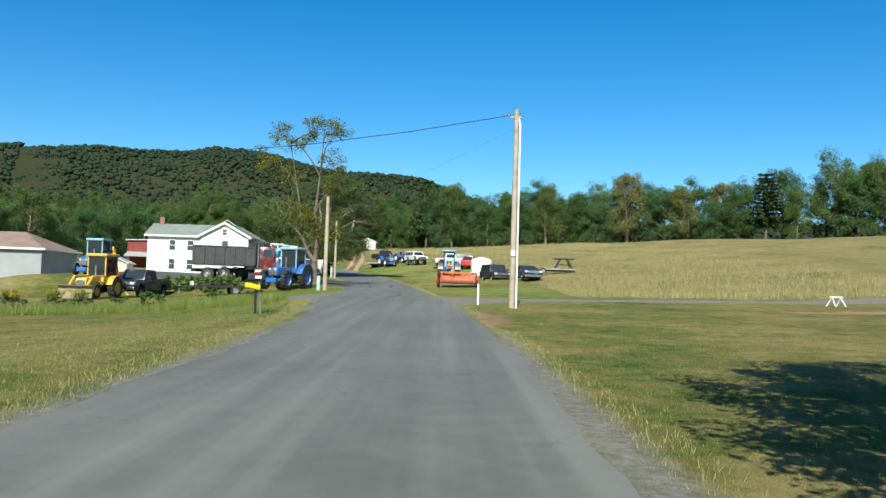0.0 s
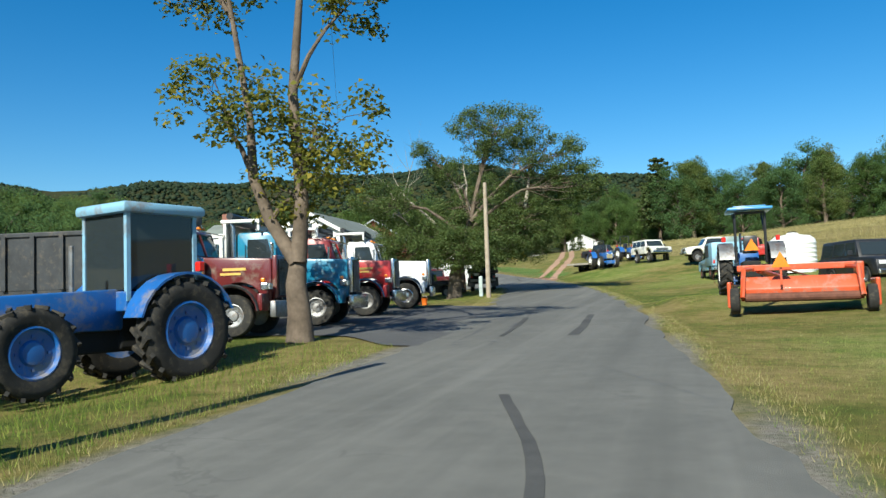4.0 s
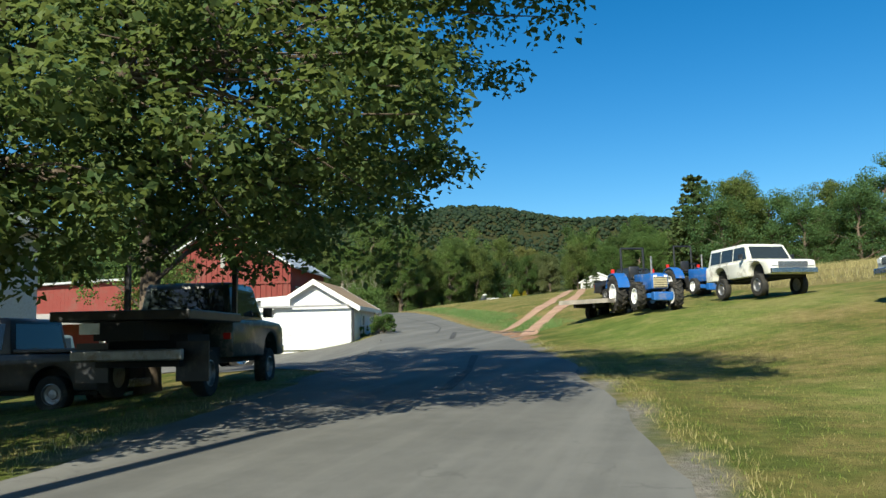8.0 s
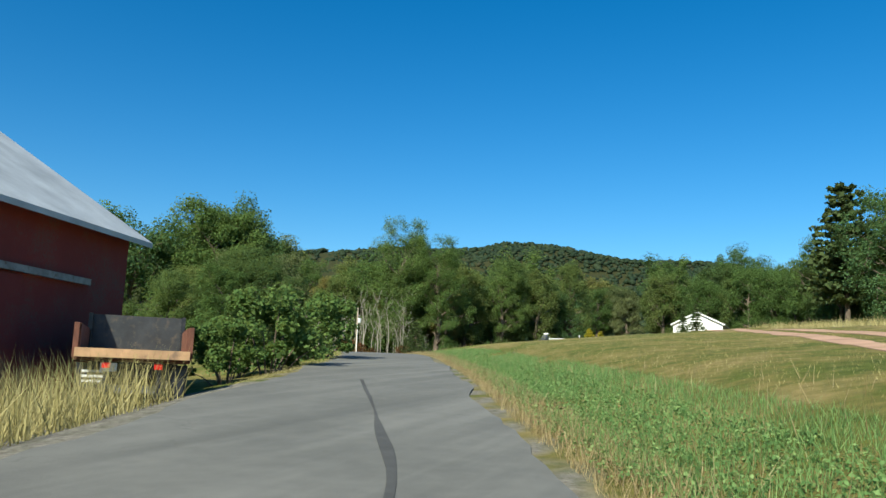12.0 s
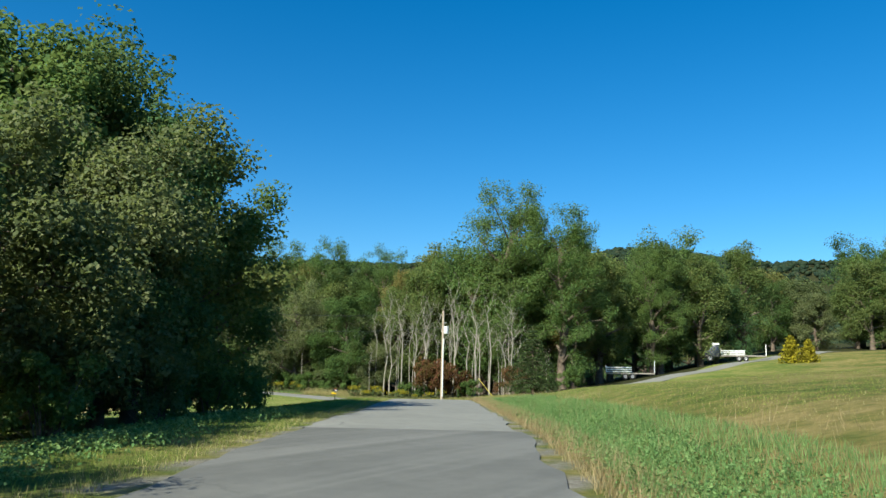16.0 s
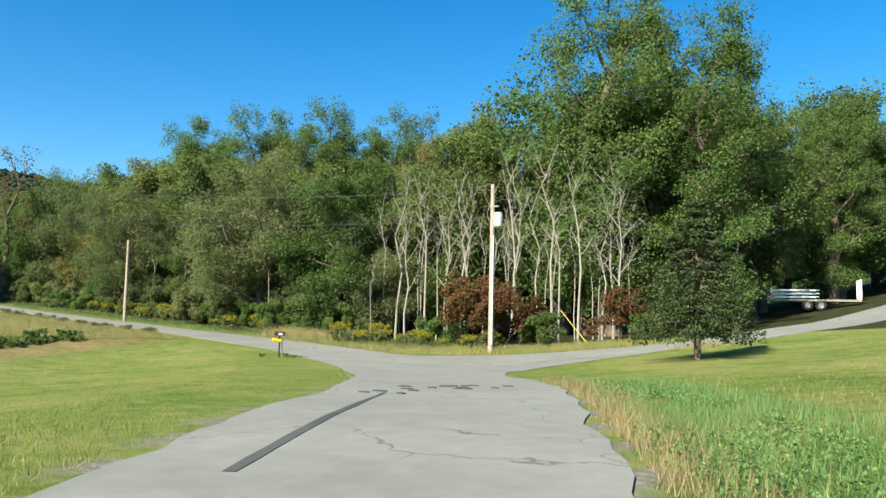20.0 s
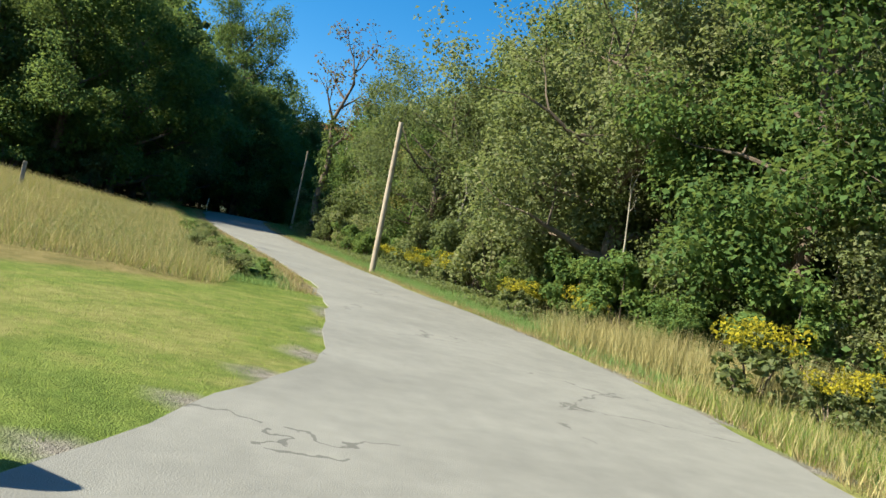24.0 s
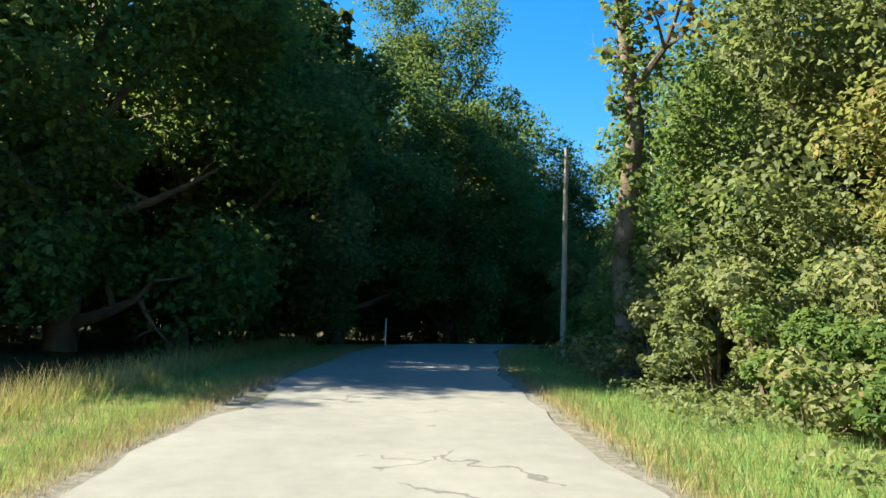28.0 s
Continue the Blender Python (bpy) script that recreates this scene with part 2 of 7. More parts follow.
    def mesh(self, name, mat, smooth=False):
        me = bpy.data.meshes.new(name)
        me.from_pydata(self.v, [], self.f)
        if mat:
            me.materials.append(mat)
        bm = bmesh.new()
        bm.from_mesh(me)
        bmesh.ops.recalc_face_normals(bm, faces=bm.faces)
        if smooth:
            for e in bm.edges:
                e.smooth = e.calc_face_angle(3.0) < 0.7
            for f in bm.faces:
                f.smooth = True
        bm.to_mesh(me)
        bm.free()
        return me


def part(name, kit, mat, parent, label="", smooth=False):
    ob = new(name, kit.mesh(name, mat, smooth) if isinstance(kit, Kit) else kit)
    ob.parent = parent
    return tagged(ob, label) if label else ob


def thing(name, label, category, m=Matrix(), group="", kind=""):
    ob = new(name)
    ob.empty_display_size = 0.2
    ob.matrix_world = m
    return tagged(ob, label, category, group, kind)


def raw_mesh(name, verts, faces_flat, per, mat, smooth=False):
    """A large mesh from arrays: all its faces have the same number of corners."""
    verts = np.asarray(verts, np.float32)
    idx = np.asarray(faces_flat, np.int32).ravel()
    me = bpy.data.meshes.new(name)
    me.vertices.add(len(verts))
    me.vertices.foreach_set("co", verts.ravel())
    me.loops.add(len(idx))
    me.loops.foreach_set("vertex_index", idx)
    nf = len(idx) // per
    me.polygons.add(nf)
    me.polygons.foreach_set("loop_start", np.arange(nf, dtype=np.int32) * per)
    me.polygons.foreach_set("loop_total", np.full(nf, per, np.int32))
    if smooth:
        me.polygons.foreach_set("use_smooth", np.ones(nf, bool))
    me.update(calc_edges=True)
    if mat:
        me.materials.append(mat)
    return me

# ---- the lie of the land ----
EYE_HEIGHT = 1.45
line = [(0.3, -70.0, 0.1), (0.1, -30.0, 0.25)] + [(e[0], e[1], e[2] - EYE_HEIGHT) for _, e, _, _ in PATH]
line += [(-132.0, 253.0, 9.25), (-142.0, 253.2, 10.0), (-150.0, 253.9, 10.65), (-156.0, 255.2, 11.0), (-162.0, 258.2, 11.2), (-169.0, 264.5, 11.2), (-180.0, 280.0, 11.0), (-200.0, 320.0, 11.0)]
LINE = np.array(line)


def smooth_line(p, step=1.0):
    """Even points along a line, softened."""
    d = np.r_[0, np.cumsum(np.hypot(*np.diff(p[:, :2], axis=0).T))]
    s = np.arange(0, d[-1], step)
    q = np.stack([np.interp(s, d, p[:, k]) for k in range(3)], 1)
    for _ in range(3):
        ext = np.vstack([q[:1]] * 5 + [q] + [q[-1:]] * 5)
        q2 = np.stack([np.convolve(ext[:, k], np.ones(11) / 11, 'valid') for k in range(3)], 1)
        q2[:3], q2[-3:] = q[:3], q[-3:]
        q = q2
    return q


TRACK = smooth_line(LINE)
TAN = np.gradient(TRACK[:, :2], axis=0)
TAN /= np.hypot(*TAN.T)[:, None]


ROAD_L, ROAD_R = -3.75, 1.35
ROWS = np.arange(len(TRACK))
LO = np.interp(ROWS, [77, 95, 103, 109, 116, 124, 150, 163, 172, 190, 240, 252, 262, 281, 301, 307, 311, 318, 329, 341, 348, 361, 366, 371, 377, 383, 398], [-3.65, -4.0, -4.5, -4.8, -4.5, -4.2, -4.4, -4.9, -4.6, -4.0, -3.4, -3.2, -3.8, -3.35, -3.5, -3.3, -2.7, -2.2, -2.25, -2.0, -1.75, -1.75, -1.9, -2.1, -2.4, -2.6, -2.6])
HI = np.interp(ROWS, [76, 87, 100, 105, 137, 160, 171, 180, 195, 218, 240, 251, 262, 281, 301, 306, 313, 319, 330, 340, 346, 353, 358, 361, 368, 374, 380, 400], [1.6, 1.55, 1.15, 1.4, 1.25, 1.1, 1.25, 1.5, 1.7, 1.65, 1.0, 1.2, 1.0, 1.05, 1.1, 1.4, 2.3, 2.5, 2.9, 3.7, 3.7, 3.25, 3.05, 2.7, 2.4, 2.25, 2.15, 2.0])


def step01(a, b, x):
    t = np.clip((x - a) / (b - a), 0, 1)
    return t * t * (3 - 2 * t)


def waves(x, y, seed=0.0):
    return (np.sin(x * 0.061 + 1.3 + seed) * np.cos(y * 0.053 - 0.7 + seed * 2) + 0.5 * np.sin(x * 0.13 - y * 0.11 + 2.1 + seed) + 0.25 * np.sin(x * 0.37 + y * 0.29 + seed))


def land(x, y):
    """Height of the ground, how far to the track's left (-) or right (+), and the row of the nearest track point."""
    x, y = np.asarray(x, float).ravel(), np.asarray(y, float).ravel()
    z, off, near = np.empty_like(x), np.empty_like(x), np.empty(len(x), int)
    tx, ty, tz = TRACK.T.astype(np.float32)
    for a in range(0, len(x), 1500):
        c = slice(a, a + 1500)
        dx, dy = x[c, None].astype(np.float32) - tx, y[c, None].astype(np.float32) - ty
        d2 = dx * dx
        d2 += dy * dy
        k = d2.argmin(1)
        r = np.arange(len(k))
        side = np.sign(TAN[k, 1] * dx[r, k] - TAN[k, 0] * dy[r, k])
        off[c], near[c] = np.sqrt(d2[r, k]) * side, k
        d2 += 6
        np.multiply(d2, d2, out=d2)
        np.reciprocal(d2, out=d2)
        z[c] = (d2 @ tz) / d2.sum(1)
    rd, ld = np.maximum(off - 5, 0), np.maximum(-off - 6, 0)
    steep = 0.015 + 0.095 * step01(40, 115, y) * step01(-95, -50, x)
    hillness = 1 - step01(230, 480, np.hypot(x + 30, y - 160))
    z = z + hillness * 34 * (1 - np.exp(-rd * steep / 34))
    west = step01(-85, -112, x)
    farm = step01(112, 120, y) * step01(172, 160, y)
    yard = step01(60, 66, y) * step01(97, 89, y) * step01(-40, -32, x)
    z = z + 0.8 * step01(1.6, 7, off) * step01(112, 128, y) * step01(236, 214, y) * step01(-75, -62, x)
    z = z + west * 9 * (1 - np.exp(-ld * 0.075 / 9)) - (1 - west) * 1.5 * ((1 - farm) * (1 - yard) * (1 - np.exp(-ld * 0.085)) + farm * (1 - np.exp(-0.2 * np.maximum(-off - 3.9, 0))))
    z = z + 0.12 * yard * step01(4, 7, -off) + 0.35 * (1 - yard) * step01(8, 40, np.abs(off)) * waves(x, y)
    # the wooded ridge all round, higher to the north-west
    cx, cy = x + 30, y - 120
    r, b = np.hypot(cx, cy), np.degrees(np.arctan2(-cx, cy))
    elev = np.interp(b, [-60, -30, -12, 0, 16, 30, 42, 65, 100], [4.5, 4.8, 5.3, 7.6, 9.7, 8.6, 7.2, 8.3, 8.3]) - 0.3 + 0.3 * np.sin(b * 0.19) + 0.22 * np.sin(b * 0.53 + 1)
    back = step01(150, 110, np.abs(b))
    top = 1650 * np.tan(np.radians(elev)) * (0.25 + 0.75 * back)
    z = z + top * step01(330, 1700, r) ** 1.25 + step01(300, 900, r) * 5 * waves(x * 0.12, y * 0.12, 3.0)
    z = z + 0.42 * np.exp(-((x + 21.3) / 3.4) ** 2 - ((y - 117.6) / 3.4) ** 2)
    z = z + 0.45 * step01(ROAD_R + 0.2, ROAD_R + 1.8, off) * np.exp(-((y - 79.3) / 3.6) ** 2) * (np.abs(x) < 14)
    return z, off, near


def ground_z(x, y):
    return float(land([x], [y])[0][0])

LANE = np.array([(-14.2, 130.5), (-14.4, 134.5), (-14.55, 140.5), (-14.9, 148), (-15.6, 156.5), (-16.5, 166), (-17.6, 176), (-20, 195), (-23, 225), (-26, 262)])
BRANCH = np.array([(-80, 246.5), (-73, 250), (-69.4, 254.6), (-65.6, 259), (-62, 265), (-58, 276), (-52, 296), (-44, 330)])
DRIVE_R = np.array([(-1.0, 44.5), (8, 48.0), (25, 51), (60, 52), (120, 47)])
DRIVE_L = np.array([(-2.5, 41.5), (-13, 43.5), (-30, 47), (-60, 52)])
YARD = [(-5.4, 65.2), (-7.9, 65.4), (-9.3, 67.0), (-11.5, 67.4), (-30, 66.5), (-31, 86), (-17, 84.6), (-12.9, 82.6), (-9.5, 84.0), (-6.8, 85)]
APRON = [(-13.4, 111.5), (-18.5, 113.5), (-23.5, 117), (-28.5, 122), (-35, 127.5), (-38.2, 130.0), (-33, 130.6), (-26.6, 130.5), (-21.4, 131.0), (-21.9, 134.5), (-23.2, 139.5), (-22.0, 140.5), (-17.0, 127), (-14, 117)]
PAD = [(-24, 141), (-28, 138), (-37, 146), (-35, 153), (-29, 153.5), (-26.3, 148)]
FLARE = [(-66.0, 233.4), (-68.3, 236.7), (-70.3, 240.6), (-70.8, 243.8), (-70.0, 247.6), (-67.9, 252.9), (-65, 256.6), (-67.4, 260.4), (-71, 256.8), (-74.6, 253.9), (-78.7, 252), (-82.5, 251), (-89, 251.2), (-86, 247), (-72, 235.5)]


def to_line(x, y, p):
    """Distance to a line, and whether the points lie to its right."""
    best, side = np.full(len(x), 1e9), np.zeros(len(x))
    for a, b in zip(p[:-1], p[1:]):
        d = b - a
        t = np.clip(((x - a[0]) * d[0] + (y - a[1]) * d[1]) / (d @ d), 0, 1)
        ex, ey = x - a[0] - t * d[0], y - a[1] - t * d[1]
        e = np.hypot(ex, ey)
        s = np.sign(d[1] * (x - a[0]) - d[0] * (y - a[1]))
        side, best = np.where(e < best, s, side), np.minimum(best, e)
    return best, side


def inside(x, y, poly):
    n, r = len(poly), np.zeros(len(x), bool)
    for i in range(n):
        (x0, y0), (x1, y1) = poly[i], poly[(i + 1) % n]
        cut = ((y0 > y) != (y1 > y)) & (x < (x1 - x0) * (y - y0) / (y1 - y0 + 1e-9) + x0)
        r ^= cut
    return r


FIELD_EDGE = np.array([(8.5, 40), (9, 70), (10.5, 100), (7.5, 118), (-2.5, 136), (-8.5, 146), (-13, 156), (-17.2, 190), (-21, 225), (-24, 262), (-24, 300)])


def zones(x, y, off, near=None):
    """Shares of dry field, gravel, red dirt and forest floor."""
    near = land(x, y)[2] if near is None else near
    _, fs = to_line(x, y, FIELD_EDGE)
    fd = to_line(x, y, FIELD_EDGE)[0] * fs
    dry = step01(-0.6, 1.2, fd) * step01(51, 55, y) * (x > -40)
    west = step01(-96, -99, x + 0.35 * (y - 247)) * step01(-3.2, -5.0, off) * (y < 262)
    dry = np.maximum(dry, west)
    dirt = 0.95 * step01(1.35, 0.5, to_line(x, y, np.array([(-15.7, 133.4), (-14.4, 130.6), (-13.3, 127.2)]))[0]) + 0.75 * np.exp(-((x - 1.9) / 0.7) ** 2 - ((y - 27) / 6) ** 2)
    dirt = np.maximum(dirt, 0.8 * step01(2.0, 0.6, np.abs(y - 36.5)) * step01(14, 17, x) * step01(34, 28, x))
    wr, wl = 1.5 + 2.4 * step01(7, 0, x), 1.6 + 3.0 * step01(-12, -4, x)
    grav = np.maximum(step01(wr + 0.8, wr, to_line(x, y, DRIVE_R)[0]), step01(wl + 0.9, wl, to_line(x, y, DRIVE_L)[0]))
    grav = np.maximum(grav, inside(x, y, PAD) * 1.0)
    grav = np.maximum(grav, 0.75 * step01(0.4 + 0.35 * step01(-75, -50, x), 0.1, np.minimum(np.abs(off - HI[near]), np.abs(off - LO[near]))))
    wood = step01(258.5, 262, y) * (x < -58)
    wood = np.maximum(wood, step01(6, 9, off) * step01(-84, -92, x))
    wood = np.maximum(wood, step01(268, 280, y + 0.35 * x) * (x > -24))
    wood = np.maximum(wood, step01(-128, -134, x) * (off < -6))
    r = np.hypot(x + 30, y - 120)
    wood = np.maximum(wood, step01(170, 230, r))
    return dry * (1 - wood), grav, dirt * (1 - grav * 0.5), wood


def lines_for(lo, hi, step, far):
    """Grid lines: even in the middle, wider and wider outside it."""
    mid = np.arange(lo, hi, step)
    out, d, v = [], step, 0.0
    while v < far:
        d *= 1.13
        v += d
        out.append(v)
    out = np.array(out)
    return np.r_[lo - out[::-1], mid, hi - step + out]


gx, gy = lines_for(-160, 32, 0.8, 2600), lines_for(-20, 268, 0.8, 2600)
X, Y = np.meshgrid(gx, gy)
X, Y = X.ravel(), Y.ravel()
Z, OFF, NEAR = land(X, Y)
DRY, GRAV, DIRT, WOOD = zones(X, Y, OFF, NEAR)
under = (OFF > LO[NEAR] + 0.85) & (OFF < HI[NEAR] - 0.85) & (np.hypot(X - TRACK[NEAR, 0], Y - TRACK[NEAR, 1]) < 4.5)
def well_inside(poly):
    ring = np.array(poly + poly[:1])
    return inside(X, Y, poly) & (to_line(X, Y, ring)[0] > 1.0)


paved = under | (to_line(X, Y, BRANCH)[0] < 1.3) | well_inside(FLARE) | well_inside(YARD) | well_inside(APRON)
Z2 = Z - 0.10 * paved + 0.05 * DRY * (np.abs(OFF) > 6)
nx, ny = len(gx), len(gy)
i = np.arange(nx * ny).reshape(ny, nx)
quads = np.stack([i[:-1, :-1], i[:-1, 1:], i[1:, 1:], i[1:, :-1]], -1).reshape(-1, 4)

m, nd, lk, b = nodes_of("ground_cover")
co = nd.new("ShaderNodeTexCoord").outputs["Object"]


def attr(key):
    a = nd.new("ShaderNodeAttribute")
    a.attribute_name = key
    return a.outputs["Fac"]


n1, n2, n3, n4 = noise_tex(nd, lk, co, 0.16, 5), noise_tex(nd, lk, co, 1.1, 5, 0.65), noise_tex(nd, lk, co, 9, 4, 0.7), noise_tex(nd, lk, co, 55, 3)
mixn = mathn(nd, lk, 'ADD', mathn(nd, lk, 'MULTIPLY', n1, 0.55), mathn(nd, lk, 'MULTIPLY', n2, 0.45))
lawn = ramp(nd, lk, mixn, [(0.33, (0.057, 0.092, 0.018)), (0.43, (0.121, 0.144, 0.032)), (0.50, (0.201, 0.178, 0.055)), (0.59, (0.310, 0.241, 0.098))])
hay = ramp(nd, lk, mixn, [(0.36, (0.132, 0.126, 0.042)), (0.46, (0.240, 0.198, 0.078)), (0.56, (0.300, 0.234, 0.102)), (0.66, (0.372, 0.300, 0.144))])
gravel = ramp(nd, lk, n3, [(0.3, (0.182, 0.163, 0.137)), (0.7, (0.351, 0.319, 0.273))])
redsoil = ramp(nd, lk, mixn, [(0.35, (0.33, 0.175, 0.11)), (0.65, (0.50, 0.30, 0.20))])
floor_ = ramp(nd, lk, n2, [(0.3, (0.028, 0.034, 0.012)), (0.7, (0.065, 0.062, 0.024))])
edge = mathn(nd, lk, 'MULTIPLY', mathn(nd, lk, 'SUBTRACT', n2, 0.5), 0.9)


def zone_fac(key):
    f = mathn(nd, lk, 'ADD', attr(key), mathn(nd, lk, 'MULTIPLY', edge, mathn(nd, lk, 'MULTIPLY', attr(key), 1.0)))
    return ramp(nd, lk, f, [(0.3, (0, 0, 0)), (0.62, (1, 1, 1))])


lush = ramp(nd, lk, mixn, [(0.34, (0.115, 0.172, 0.034)), (0.46, (0.192, 0.245, 0.056)), (0.58, (0.288, 0.287, 0.096))])
lawn = mixc(nd, lk, attr("lush"), lawn, lush)
c = mixc(nd, lk, zone_fac("dry"), lawn, hay)
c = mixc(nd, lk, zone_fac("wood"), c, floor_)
c = mixc(nd, lk, zone_fac("dirt"), c, redsoil)
c = mixc(nd, lk, zone_fac("gravel"), c, gravel)
tuft = ramp(nd, lk, noise_tex(nd, lk, co, 3.6, 6, 0.75), [(0.42, (0.55, 0.55, 0.55)), (0.56, (0, 0, 0))])
c = mixc(nd, lk, tuft, c, mixc(nd, lk, 1.0, c, (0.55, 0.62, 0.5), 'MULTIPLY'))
c = mixc(nd, lk, mathn(nd, lk, 'MULTIPLY', n4, 0.55), c, mixc(nd, lk, 1.0, c, (0.45, 0.45, 0.4), 'MULTIPLY'))
lk.new(c, b.inputs["Base Color"])
b.inputs["Roughness"].default_value, b.inputs["Specular IOR Level"].default_value = 0.95, 0.1
bumped(nd, lk, b, mathn(nd, lk, 'ADD', n3, n4), 0.8, 0.06)
GROUND = m
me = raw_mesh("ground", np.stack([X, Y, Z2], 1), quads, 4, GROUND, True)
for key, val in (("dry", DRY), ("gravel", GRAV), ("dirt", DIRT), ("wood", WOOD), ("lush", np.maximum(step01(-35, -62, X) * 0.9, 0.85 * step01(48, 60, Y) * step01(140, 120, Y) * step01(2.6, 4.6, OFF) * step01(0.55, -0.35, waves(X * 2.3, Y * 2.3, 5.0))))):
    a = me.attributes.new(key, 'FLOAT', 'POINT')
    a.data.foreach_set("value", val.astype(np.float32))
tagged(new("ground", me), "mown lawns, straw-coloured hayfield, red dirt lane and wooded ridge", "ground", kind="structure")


def asphalt(name, dark, light, crack=0.5, streak=0.0):
    m, nd, lk, b = nodes_of(name)
    co = nd.new("ShaderNodeTexCoord").outputs["Object"]
    n1, n2, n3 = noise_tex(nd, lk, co, 0.35, 5), noise_tex(nd, lk, co, 3.0, 5), noise_tex(nd, lk, co, 90, 2)
    f = mathn(nd, lk, 'ADD', mathn(nd, lk, 'MULTIPLY', n1, 0.6), mathn(nd, lk, 'MULTIPLY', n2, 0.4))
    c = ramp(nd, lk, f, [(0.35, dark), (0.65, light)])
    if streak:
        run = nd.new("ShaderNodeVectorMath")
        run.operation = 'MULTIPLY'
        run.inputs[1].default_value = (1.5, 0.035, 1.0)
        lk.new(co, run.inputs[0])
        n5 = noise_tex(nd, lk, run.outputs[0], 1.0, 4, 0.55)
        c = mixc(nd, lk, ramp(nd, lk, n5, [(0.50, (0, 0, 0)), (0.72, (streak, streak, streak))]), c, tuple(x * 1.55 for x in light))
        c = mixc(nd, lk, ramp(nd, lk, n5, [(0.30, (streak, streak, streak)), (0.46, (0, 0, 0))]), c, tuple(x * 0.75 for x in dark))
    v = nd.new("ShaderNodeTexVoronoi")
    v.feature = 'DISTANCE_TO_EDGE'
    v.inputs["Scale"].default_value = 0.42
    wob = nd.new("ShaderNodeTexNoise")
    wob.inputs["Scale"].default_value, wob.inputs["Detail"].default_value = 1.6, 4
    lk.new(co, wob.inputs["Vector"])
    va = nd.new("ShaderNodeVectorMath")
    va.operation = 'MULTIPLY_ADD'
    va.inputs[1].default_value = (1.3, 1.3, 0)
    lk.new(wob.outputs["Color"], va.inputs[0])
    lk.new(co, va.inputs[2])
    lk.new(va.outputs[0], v.inputs["Vector"])
    line_ = mathn(nd, lk, 'LESS_THAN', v.outputs["Distance"], 0.008)
    where = mathn(nd, lk, 'GREATER_THAN', n1, 0.56)
    c = mixc(nd, lk, mathn(nd, lk, 'MULTIPLY', mathn(nd, lk, 'MULTIPLY', line_, where), crack), c, tuple(x * 0.35 for x in dark))
    c = mixc(nd, lk, mathn(nd, lk, 'MULTIPLY', n3, 0.5), c, mixc(nd, lk, 1.0, c, (0.55, 0.55, 0.55), 'MULTIPLY'))
    lk.new(c, b.inputs["Base Color"])
    b.inputs["Roughness"].default_value, b.inputs["Specular IOR Level"].default_value = 0.85, 0.25
    bumped(nd, lk, b, n3, 0.5, 0.01)
    return m


ASPHALT = asphalt("worn_asphalt", (0.112, 0.110, 0.100), (0.158, 0.154, 0.139), 0.2, 0.42)
CHIPSEAL = asphalt("pale_chip_seal", (0.182, 0.178, 0.158), (0.254, 0.248, 0.219), 0.6)
PATCH = asphalt("dark_asphalt", (0.070, 0.070, 0.072), (0.115, 0.113, 0.11))


def strip(name, pts, lo, hi, mat, label, lift=0.03, n=7, ragged=0.10, seed=1, edged=False):
    """A paved band along points, between two offsets, with a ragged edge."""
    pts = np.asarray(pts, float)
    d = np.r_[0, np.cumsum(np.hypot(*np.diff(pts[:, :2], axis=0).T))]
    s = np.arange(0, d[-1], min(0.7, d[-1] / 9))
    p = np.stack([np.interp(s, d, pts[:, k]) for k in (0, 1)], 1)
    for _ in range(3):
        p[1:-1] = (p[:-2] + 2 * p[1:-1] + p[2:]) / 4
    t = np.gradient(p, axis=0)
    t /= np.hypot(*t.T)[:, None]
    nrm = np.stack([t[:, 1], -t[:, 0]], 1)
    rag = np.random.RandomState(seed)
    jl, jr = (np.convolve(rag.randn(len(p)), np.ones(5) / 2.4, 'same') * ragged for _ in range(2))
    u = np.linspace(0, 1, n)[None]
    if edged:
        row = land(p[:, 0], p[:, 1])[2]
        lo, hi = LO[row], HI[row]
    o = (lo + jl)[:, None] * (1 - u) + (hi + jr)[:, None] * u
    xy = p[:, None] + nrm[:, None] * o[..., None]
    z = land(xy[..., 0], xy[..., 1])[0].reshape(o.shape) + lift
    v = np.concatenate([xy, z[..., None]], -1)
    skirt = np.array([0, 0, 0.16])
    v = np.concatenate([v[:, :1] - skirt, v[:, :1], v, v[:, -1:], v[:, -1:] - skirt], 1).reshape(-1, 3)
    k = np.arange(len(p) * (n + 4)).reshape(len(p), n + 4)
    q = np.stack([k[:-1, :-1], k[:-1, 1:], k[1:, 1:], k[1:, :-1]], -1)
    q = np.delete(q, [1, n + 1], axis=1).reshape(-1, 4)
    return tagged(new(name, raw_mesh(name, v, q, 4, mat, True)), label, "road", kind="structure")


